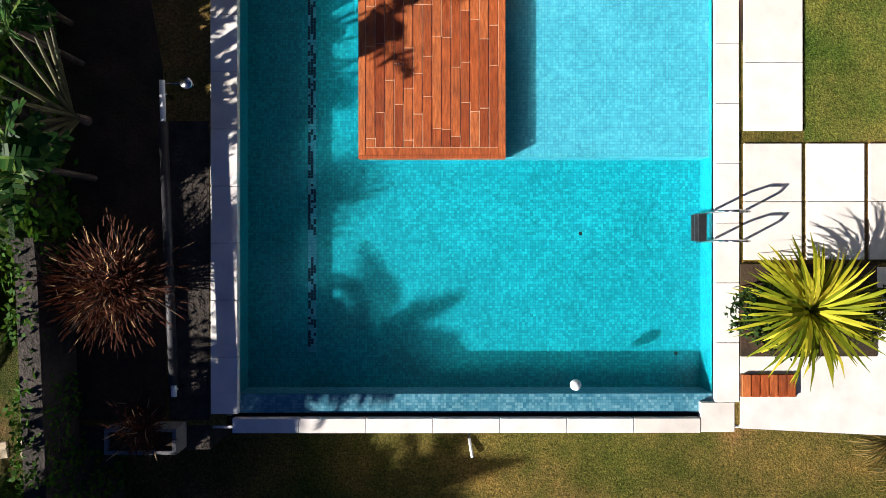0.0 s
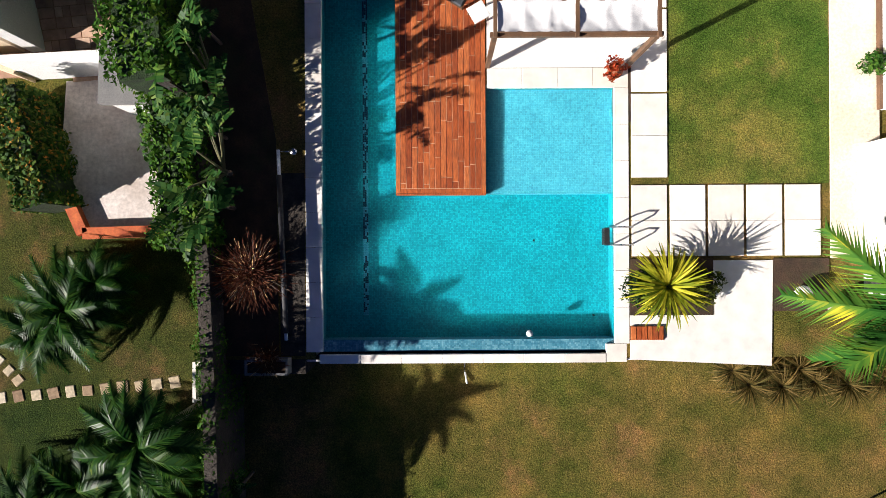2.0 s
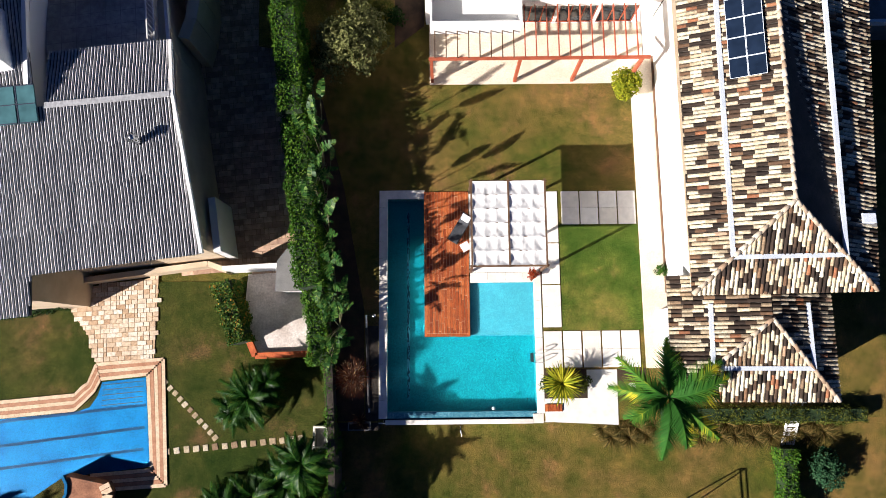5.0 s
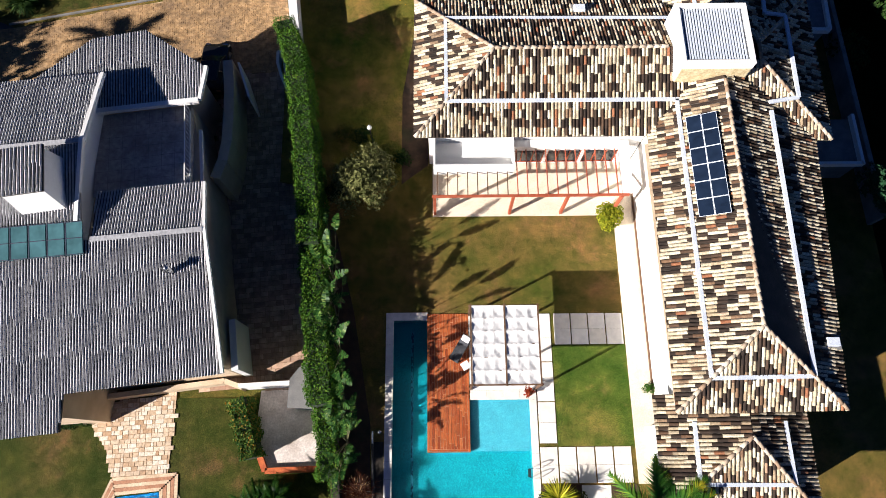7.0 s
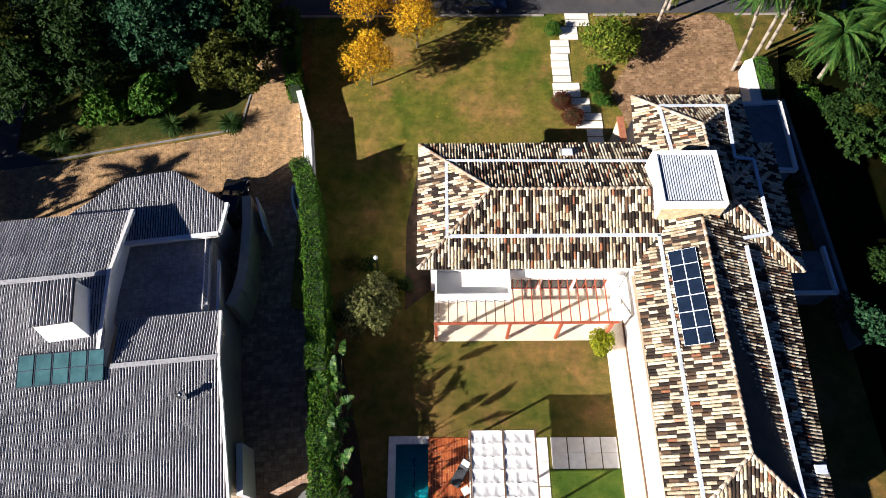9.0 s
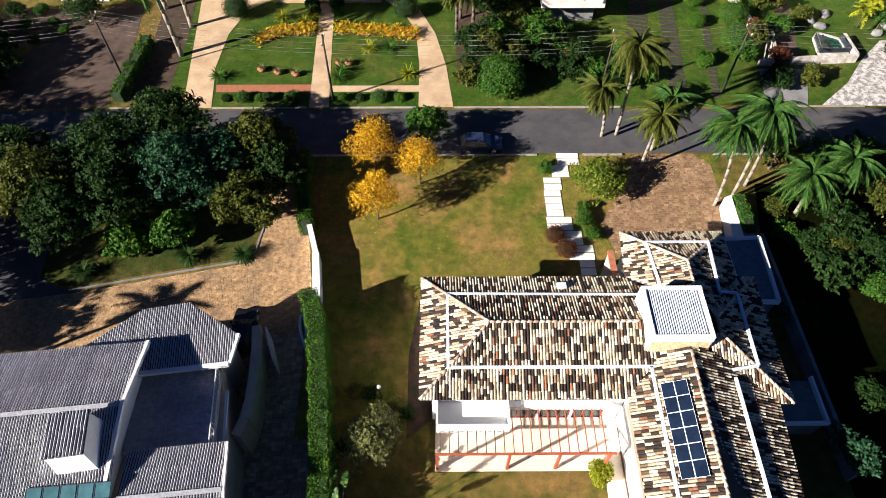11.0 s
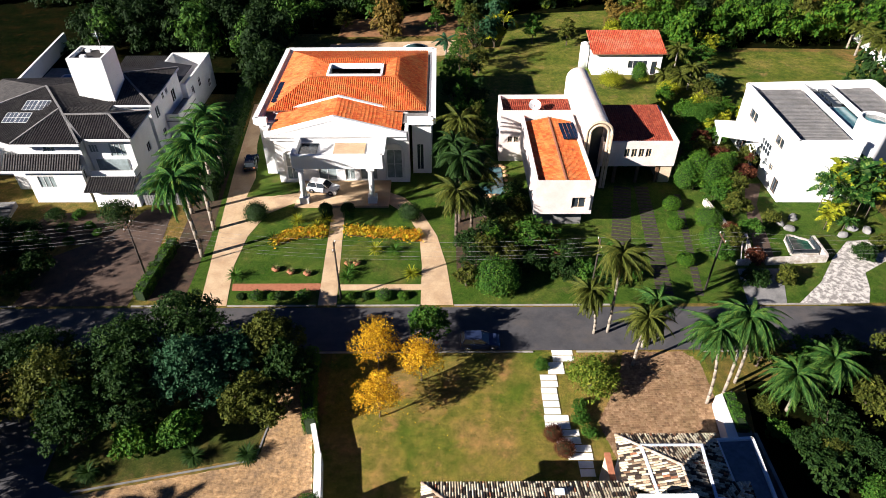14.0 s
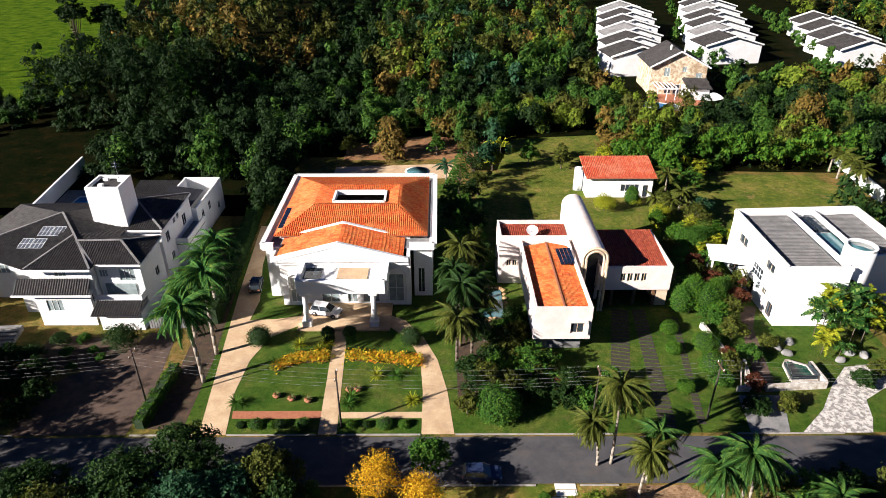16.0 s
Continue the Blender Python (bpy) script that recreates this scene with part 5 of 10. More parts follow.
barpart("shade_wall", [((-13.4, 13.3, 3.3), (-14.2, 19.5, 3.3))], 0.18, 0.3, M_PLASTER, nb)
tower = thing("neighbour_chimney", "white plastered chimney block on the grey roof", "chimney", (-21.4, 14.4, 0), 8)
bm = bmesh.new()
v = [bm.verts.new(p) for p in ((-1.3, -1.5, 5.6), (1.2, -1.5, 5.6), (1.2, 1.6, 6.0), (-1.3, 1.6, 6.0), (-1.3, -1.0, 8.1), (0.9, -1.0, 8.1), (0.9, 1.5, 8.1), (-1.3, 1.5, 8.1))]
for f in ((4, 5, 6, 7), (0, 1, 5, 4), (1, 2, 6, 5), (2, 3, 7, 6), (3, 0, 4, 7)):
    bm.faces.new([v[i] for i in f])
bmesh.ops.recalc_face_normals(bm, faces=bm.faces)
part("shaft", bm, M_PLASTER, tower)
tiled_plane([(-1.4, -1.1, 8.25), (1.0, -1.1, 8.25), (1.0, 1.6, 8.45), (-1.4, 1.6, 8.45)], tower, M_GREYTILE, M_VALLEY, 0.2, 1.3, 0.062, 0.6, 9)
solar = thing("solar_water_heater", "row of teal glass solar water heaters on the grey roof", "solar panels")
for i in range(5):
    x0 = -23.9 + i * 1.0
    bm = bmesh.new()
    bbox(bm, 0, 0.94, 0, 1.9, 0, 0.09)
    p = part("collector", bm, M_TEALGLASS, solar)
    p.matrix_basis = pose(x0, 10.2 + i * 0.09, zs(x0, 10.2) + 0.22, math.degrees(math.atan(0.19)), 0, 5)
    barpart("rim", [((0, 0.03, 0.09), (0.94, 0.03, 0.09)), ((0, 1.87, 0.09), (0.94, 1.87, 0.09)), ((0.03, 0.05, 0.09), (0.03, 1.85, 0.09)), ((0, 0.95, 0.09), (0.94, 0.95, 0.09))], 0.045, 0.015, M_STEEL, p)
flue = thing("roof_flue", "galvanised round flue with a cap on the roof", "flue", (-14.1, 9.7, zs(-14.1, 9.7)))
tubepart("pipe", [((0, 0, -0.1), (0, 0, 0.75), 0.16)], M_STEEL, flue, seg=14)
tubepart("cap", [((0, 0, 0.78), (0, 0, 0.98), 0.27, 0.05)], M_STEEL, flue, seg=14)
gw = thing("garage_wall", "curved beige plaster wall of the garage entry", "wall", kind="structure")
pts = [(-13.3, 25.2), (-13.0, 23.2), (-12.85, 21.0), (-12.8, 19.2), (-12.95, 17.8), (-13.3, 16.6)]
for a, b in zip(pts, pts[1:]):
    barpart("wall_panel", [((*a, -1.0), (*b, -1.0))], 0.65, 3.7, M_WARMWALL, gw)
barpart("gate_leaf", [((-12.7, 25.3, -0.3), (-11.75, 22.6, -0.3))], 0.14, 2.6, M_PLASTER, gw)
kw = thing("drive_kerb_wall", "low pale curved wall edging the drive by the hedge", "wall", kind="structure")
for a, b in zip([(-9.9, 27.2), (-10.5, 27.1), (-10.45, 26.2), (-10.15, 25.2), (-9.65, 24.1)], [(-10.5, 27.1), (-10.45, 26.2), (-10.15, 25.2), (-9.65, 24.1)]):
    barpart("wall_panel", [((*a, -0.6), (*b, -0.6))], 0.18, 1.5, M_PLASTER, kw)


def inside(p, poly):
    c = False
    for i in range(len(poly)):
        (x0, y0), (x1, y1) = poly[i - 1], poly[i]
        if (y0 > p[1]) != (y1 > p[1]) and p[0] < (x1 - x0) * (p[1] - y0) / (y1 - y0) + x0:
            c = not c
    return c


def pavers(name, poly, sx, sy, mat, label, turn=0.0, z=0.05, seed=4, gap=0.007, bed=M_BUFF, level=None):
    """Laid paving: many small stones with open joints over a bed."""
    rng = random.Random(seed)
    level = level or (lambda px, py: 0.0)
    root = slabpart(name, poly, -0.2, z - 0.02, bed)
    for v in root.data.vertices:
        v.co.z += level(v.co.x, v.co.y)
    tagged(root, label, "paving", kind="structure")
    c, s = math.cos(radians(turn)), math.sin(radians(turn))
    xs, ys = [p[0] for p in poly], [p[1] for p in poly]
    cx, cy = sum(xs) / len(xs), sum(ys) / len(ys)
    rad = max(math.hypot(p[0] - cx, p[1] - cy) for p in poly)
    verts, faces = [], []
    row = 0
    y = -rad
    while y < rad:
        x = -rad + (row % 2) * sx * 0.5
        while x < rad:
            w = sx * rng.choice((0.5, 1.0, 1.0, 1.5))
            mx, my = x + w / 2, y + sy / 2
            if inside((cx + mx * c - my * s, cy + mx * s + my * c), poly):
                h = z + rng.uniform(-0.006, 0.006)
                b = len(verts)
                for hz, ins in ((z - 0.04, 0.0), (h, 0.008)):
                    for px, py in ((x + gap + ins, y + gap + ins), (x + w - gap - ins, y + gap + ins), (x + w - gap - ins, y + sy - gap - ins), (x + gap + ins, y + sy - gap - ins)):
                        qx, qy = cx + px * c - py * s, cy + px * s + py * c
                        verts.append((qx, qy, hz + level(qx, qy)))
                faces += [(b + 4, b + 5, b + 6, b + 7), (b, b + 1, b + 5, b + 4), (b + 1, b + 2, b + 6, b + 5), (b + 2, b + 3, b + 7, b + 6), (b + 3, b, b + 4, b + 7)]
            x += w
        y += sy
        row += 1
    st = link_mesh("paving_stone", verts, faces, mat, root)
    tagged(st, kind="stuff")
    return root


# Tones raised to stand in for light missing from the house's shade.
M_COURT = varied("worn_court_paving", [(0.0, (0.34, 0.21, 0.15)), (0.5, (0.46, 0.3, 0.21)), (1.0, (0.56, 0.39, 0.28))], 0.85, per="island", fine=2.5, grain=(0.6, 1.2))
pavers("court_paving", [(-15.5, 4.0), (-6.9, 4.0), (-7.0, 8), (-8.0, 15), (-9.0, 20), (-10.0, 26), (-14.5, 26), (-15.0, 12)], 0.5, 0.34, M_COURT, "worn reddish stone paving of the drive", 5, bed=M_GRAVEL, level=lambda px, py: west_level(py))
pavers("drive_paving", [(-14.6, 26), (-9.9, 26), (-9.9, 29), (-11.3, 38), (-13.0, 45.8), (-16.5, 45.8), (-14.9, 37.4), (-15.4, 33.0), (-24, 31.2), (-30.5, 29.8), (-36, 29), (-38, 20), (-25, 22), (-20, 26), (-16, 26)], 0.27, 0.16, M_PAVE, "sunlit buff stone paving of the drive", 8, seed=6, gap=0.001)
joints = [((-20.0 - 0.09 * k, 14.9 + 0.75 * k, 4.0), (-14.25 - 0.09 * k, 15.55 + 0.75 * k, 4.0)) for k in range(1, 7)] + [((-20.0 + 0.8 * k, 14.85 + 0.09 * k, 4.0), (-20.55 + 0.8 * k, 20.2 + 0.09 * k, 4.0)) for k in range(1, 7)]
barpart("terrace_joint", joints, 0.02, 0.004, M_CONCRETE, nb)
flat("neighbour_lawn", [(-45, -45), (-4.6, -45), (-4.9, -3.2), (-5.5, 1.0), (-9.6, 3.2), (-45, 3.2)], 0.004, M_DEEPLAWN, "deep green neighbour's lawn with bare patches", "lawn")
flat("west_drive", [(-38, 20), (-31.5, 24), (-30.2, 29.9), (-33.5, 31.5), (-35, 46), (-39.5, 46), (-42, 20)], 0.034, M_ASPHALT, "dark worn asphalt drive", "drive")
barpart("drive_kerb", [((-30.6, 30.2, 0), (-23.8, 31.6, 0)), ((-23.8, 31.6, 0), (-15.6, 33.3, 0)), ((-15.6, 33.3, 0), (-15.1, 37.4, 0))], 0.15, 0.1, M_CONCRETE)
tagged(bpy.data.objects["drive_kerb"], "low pale stone kerb along the drive", "kerb", kind="structure")

# garden of the neighbour
pavers("pool_terrace", [(-20.2, 2.8), (-15.1, 3.5), (-15.1, -1.5), (-18.2, -1.6), (-18.9, 0.3), (-19.8, 1.4)], 0.34, 0.26, varied("pale_flag", [(0.0, (0.5, 0.32, 0.19)), (0.25, (0.62, 0.46, 0.31)), (0.5, (0.74, 0.6, 0.45)), (0.75, (0.79, 0.69, 0.55)), (1.0, (0.82, 0.74, 0.62))], 0.8, per="island", fine=6, wash=((0.45, 0.33, 0.24), 0.5, 0.45)), "pale stone flags leading to the neighbour's pool", 3, seed=8)
flat("side_court", [(-10.0, 3.6), (-6.2, 3.7), (-5.9, -0.6), (-7.4, -1.0), (-9.4, -1.0), (-10.2, 0.8)], 0.03, mottled("pale_court_concrete", (0.55, 0.47, 0.42), (0.78, 0.71, 0.66), 0.9, 0.9, 8, grime=(0.36, 0.28, 0.23)), "pale concrete court by the hedge", "court")
barpart("court_edge", [((-10.2, 0.8, 0), (-9.4, -1.0, 0)), ((-9.4, -1.0, 0), (-6.0, -0.9, 0))], 0.34, 0.3, mottled("orange_brick", (0.4, 0.07, 0.02), (0.62, 0.15, 0.04), 2.0, 0.85, 12))
tagged(bpy.data.objects["court_edge"], "red brick edging of the court", "edging", kind="structure")
barpart("house_terrace_wall", [((-19.2, 3.2, 0), (-12.0, 4.1, 0)), ((-12.0, 4.1, 0), (-10.9, 3.7, 0))], 0.3, 1.0, M_WARMWALL)
tagged(bpy.data.objects["house_terrace_wall"], "low cream wall along the grey-roofed house", "wall", kind="structure")
barpart("court_wall", [((-10.9, 3.75, 0), (-7.8, 3.9, 0))], 0.2, 1.8, M_PLASTER)
tagged(bpy.data.objects["court_wall"], "white wall closing the drive", "wall", kind="structure")
dome = thing("grill_house", "small grey-domed garden oven building", "outbuilding", (-7.0, 3.6, 0))
bm = bmesh.new()
pts = [(-0.8, -1.1), (0.8, -1.1), (0.8, 1.4), (0.4, 1.4), (-0.3, 1.0), (-0.75, 0.4)]
slab(bm, pts, 0, 2.0)
part("wall", bm, M_PLASTER, dome)
bm = bmesh.new()
slab(bm, [(x * 1.1, y * 1.08) for x, y in pts], 2.0, 2.25)
part("roof", bm, M_CONCRETE, dome)

npool = thing("neighbour_pool", "blue free-form swimming pool with striped red and cream edge", "swimming pool", kind="structure")
rim = [(-30, -4.8), (-22.8, -4.25), (-19.2, -3.95), (-18.5, -3.7), (-18.1, -3.1), (-17.9, -2.35), (-15.5, -2.1), (-15.0, -6.9), (-19.7, -7.4), (-22.7, -9.4), (-30, -10.5)]
M_BLUEPOOL = mottled("blue_pool_liner", (0.0, 0.085, 0.23), (0.001, 0.14, 0.33), 0.5, 0.4, 12, 0.05, spec=0.1)
slabpart("basin", rim, -0.1, 0.03, M_BLUEPOOL, npool)
slabpart("pool_water", rim, 0.034, 0.036, M_WATER, npool).visible_shadow = False
for i in range(5):
    barpart("pool_step", [((-17.85, -2.5 - i * 0.28, 0.03), (-15.6, -2.3 - i * 0.28, 0.03))], 0.05, 0.003, M_BLACK, npool)
M_RIMPALE = mottled("buff_rim_tile", (0.66, 0.47, 0.3), (0.78, 0.61, 0.43), 1.5, 0.8, 10, grime=(0.48, 0.32, 0.2))
M_RIMDARK = mottled("rose_rim_tile", (0.38, 0.17, 0.09), (0.5, 0.26, 0.15), 1.5, 0.8, 10)
M_LANE = mottled("dark_blue_tile", (0.0, 0.02, 0.07), (0.002, 0.035, 0.1), 2.0, 0.3, 20, 0.05)
for i, (x0, y0, x1, y1) in enumerate(((-23.0, -4.4, -15.4, -3.6), (-23.0, -5.7, -15.4, -4.8), (-23.0, -6.9, -15.4, -5.95), (-30, -5.4, -23.0, -4.4), (-30, -6.6, -23.0, -5.7), (-30, -7.8, -23.0, -6.9))):
    barpart("lane_tile_line", [((x0, y0, 0.03), (x1, y1, 0.03))], 0.16, 0.0035, M_LANE, npool)
for i in range(5):
    grow = 0.12 + i * 0.2
    run = [(-30, -4.8 + grow), (-22.8, -4.25 + grow), (-19.35, -3.95 + grow), (-18.85 - grow * 0.1, -3.5 + grow), (-18.3 - grow * 0.4, -2.9 + grow * 0.5), (-18.0 - grow * 0.3, -2.3 + grow), (-15.5 + grow, -2.05 + grow), (-15.0 + grow, -6.95 - grow), (-18.2, -7.2 - grow)]
    barpart("rim_course", [((*a, 0.0), (*b, 0.0)) for a, b in zip(run, run[1:])], 0.19, 0.06 + 0.004 * (i % 2), M_RIMDARK if i % 2 else M_RIMPALE, npool)
spill = thing("waterfall_ledge", "curved brick waterfall ledge with a blue lip at the pool", "waterfall", (-18.6, -8.9, 0))
outer = [(1.6, 1.3), (1.85, 0.8), (1.75, 0.2), (1.4, -0.35), (0.9, -0.85), (0.3, -1.3), (-0.4, -1.65), (-1.1, -1.9)]
inner = [(-0.6, 1.75), (-0.35, 1.3), (-0.35, 0.8), (-0.6, 0.35), (-1.0, 0.0), (-1.7, -0.3)]
bm = bmesh.new()
slab(bm, outer[::-1] + inner, 0, 0.9)
bmesh.ops.recalc_face_normals(bm, faces=bm.faces)
part("ledge", bm, mottled("worn_red_brick", (0.2, 0.08, 0.04), (0.38, 0.17, 0.09), 1.6, 0.9, 9, 0.5, 0.02), spill)
for a, b in zip(outer, outer[1:]):
    a, b = Vector(a), Vector(b)
    n = (b - a).normalized()
    n = Vector((n.y, -n.x)) * -0.02
    for k in range(2):
        p, q = a.lerp(b, k * 0.5 + 0.03) + n, a.lerp(b, k * 0.5 + 0.47) + n
        barpart("coping_brick", [((*p, 0.904), (*q, 0.904))], 0.55, 0.07, M_RIMPALE, spill)
for a, b in zip(inner, inner[1:]):
    barpart("spill_lip", [((*a, 0.6), (*b, 0.6))], 0.14, 0.4, M_BLUEPOOL, spill, "bright blue spill lip")
M_STEP = varied("worn_step_stone", [(0.0, (0.26, 0.17, 0.1)), (0.4, (0.42, 0.32, 0.2)), (0.7, (0.55, 0.46, 0.32)), (1.0, (0.62, 0.55, 0.42))], 0.85, fine=9)
for i in range(12):
    k = i / 11
    t = thing("stepping_stone", "small square pale stepping stone in the grass", "paving", (-14.7 + 3.2 * k, -2.1 - 3.3 * k, 0), 40 + i * 7 % 11, "neighbour stepping stones")
    boxpart("stone", (-0.14 - 0.02 * (i % 3), 0.15, -0.13, 0.12 + 0.02 * (i % 2), -0.05, 0.03), M_STEP, t, bevel=0.02)
for i in range(15):
    k = i / 14
    t = thing("stepping_stone", "small square pale stepping stone in the grass", "paving", (-14.1 + 7.3 * k, -6.1 + 0.6 * k, 0), 5 + i * 5 % 9, "neighbour stepping stones")
    boxpart("stone", (-0.15 - 0.02 * (i % 2), 0.14 + 0.015 * (i % 4), -0.17, 0.15 + 0.02 * (i % 3), -0.05, 0.03), M_STEP, t, bevel=0.02)
font = thing("wall_basin", "small stone wall basin beside the ivy wall", "basin", (-5.65, -5.4, 0))
bm = bmesh.new()
for d in ((-0.42, 0.42, -0.6, -0.5, 0, 0.5), (-0.42, 0.42, 0.5, 0.6, 0, 0.5), (-0.42, -0.32, -0.5, 0.5, 0, 0.5), (0.32, 0.42, -0.5, 0.5, 0, 0.5)):
    bbox(bm, *d)
part("rim", bm, M_STONE, font)
boxpart("bottom", (-0.32, 0.32, -0.5, 0.5, 0, 0.25), M_CONCRETE, font)

# boundary walls
bw = thing("boundary_wall", "ivy-grown dark stone boundary wall", "wall", kind="structure")
for a, b in zip(WALL_RUN, WALL_RUN[1:]):
    low = min(west_level(b[1]), LOW_LAWN if b[1] < -4 else 0) - 0.2
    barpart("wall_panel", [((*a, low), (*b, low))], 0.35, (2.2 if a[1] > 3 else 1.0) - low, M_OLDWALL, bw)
nw = thing("street_wall", "white plastered wall beside the front lawn", "wall", kind="structure")
barpart("wall_panel", [((-11.0, 37.0, 0), (-9.8, 32.9, 0))], 0.45, 1.5, M_PLASTER, nw)
barpart("wall_panel", [((-9.8, 32.9, 0), (-9.2, 28.2, 0))], 0.6, 1.6, M_PLASTER, nw)
barpart("wall_panel", [((-10.3, 28.6, 0), (-9.6, 25.0, 0))], 0.25, 1.6, M_PLASTER, nw)
barpart("wall_panel", [((-11.0, 37.0, 0), (-12.4, 45.4, 0))], 0.25, 1.9, M_DARKSTONE, nw)


# ---- front garden and street ----
i = -2
for x0, x1, count in ((13.0, 14.3, 2), (12.2, 14.4, 2), (11.4, 13.6, 2), (10.6, 12.9, 2), (10.7, 12.25, 4), (10.8, 12.45, 2), (11.7, 13.35, 2), (12.4, 14.55, 2)):
    for _ in range(count):
        t = thing("entrance_slab", "long white stone slab of the entrance path", "paving", ((x0 + x1) / 2, 33.5 + i * 0.82, 0), random.uniform(-0.7, 0.7), "entrance path slabs")
        w = (x1 - x0) / 2
        boxpart("slab", (-w, w, -0.35, 0.35, -0.1, 0.07), M_STONE, t, bevel=0.012)
        i += 1
flat("front_lawn", [(-9.9, 17.5), (-5, 16.6), (-0.9, 17.8), (-0.9, 28.2), (28, 28.2), (28, 46.0), (-10.4, 46.0)], 0.004, M_FRONTLAWN, "sunny front lawn with dry orange patches", "lawn")
pavers("paved_forecourt", [(15.6, 37.2), (16.5, 33.2), (27.4, 33.2), (27.4, 44.6), (26, 45.9), (19.8, 45.9), (18.6, 42)], 0.26, 0.26, varied("worn_brown_paver", [(0.0, (0.2, 0.115, 0.06)), (0.5, (0.29, 0.175, 0.095)), (1.0, (0.4, 0.26, 0.15))], 0.9, per="island", fine=1.2, grain=(0.55, 1.2), wash=((0.14, 0.1, 0.04), 0.4, 0.6)), "worn brown grass-jointed paving by the house", 4, z=0.03, seed=9, gap=0.018, bed=M_GRAVEL)
gate = thing("gate_wall", "white plastered wall with a planted top by the drive", "wall", kind="structure")
slabpart("wall_panel", [(26.3, 34.2), (27.3, 34.4), (27.5, 39.3), (26.8, 39.0)], 0, 1.5, M_PLASTER, gate)
slabpart("planter", [(27.3, 34.4), (28.8, 34.8), (28.6, 39.7), (27.5, 39.3)], 0, 1.3, M_CONCRETE, gate)
for a, b, h in (((28.9, 34.8), (29.2, 14), 1.6), ((24.9, 33.0), (25.6, 33.4), 2.0)):
    barpart("wall_panel", [((*a, 0), (*b, 0))], 0.3, h, M_CONCRETE, gate)
ter = thing("side_terrace", "flat grey side terrace with a white rim beside the house", "terrace", (0, 0, 0))
slabpart("floor", [(23.5, 32.7), (24.1, 26.9), (27.0, 26.8), (27.3, 32.9)], 0, 3.2, M_VALLEYG, ter, "dark glossy metal terrace floor")
barpart("rim", [((23.5, 32.8, 3.1), (27.4, 33.0, 3.1)), ((27.4, 33.0, 3.1), (27.1, 26.7, 3.1)), ((27.1, 26.7, 3.1), (24.2, 26.8, 3.1)), ((24.3, 32.7, 3.1), (24.35, 28.0, 3.1))], 0.25, 0.35, M_PLASTER, ter)
slabpart("floor", [(24.6, 20.6), (27.9, 20.6), (27.9, 17.4), (24.6, 17.4)], 0, 2.2, M_CONCRETE, ter)
barpart("rim", [((27.9, 20.8, 2.2), (27.9, 17.2, 2.2)), ((27.9, 17.3, 2.2), (24.6, 17.3, 2.2))], 0.2, 0.4, M_PLASTER, ter)
porch = thing("entry_porch", "white walled entrance porch with a tile coping", "porch", (0, 0, 0))
bm = bmesh.new()
bbox(bm, 14.5, 14.8, 28.5, 31.3, 0, 3.6)
part("wall", bm, M_WARMWALL, porch)
boxpart("coping", (14.4, 14.9, 28.4, 31.4, 3.6, 3.75), M_TERRACOTTA, porch)


def wheel(parent, x, y, r):
    w = tubepart("wheel", [((x, y - 0.1, r), (x, y + 0.1, r), r)], M_BLACK, parent, seg=16)
    tubepart("rim", [((x, y - 0.108, r), (x, y + 0.108, r), r * 0.6)], M_STEEL, w, seg=12)


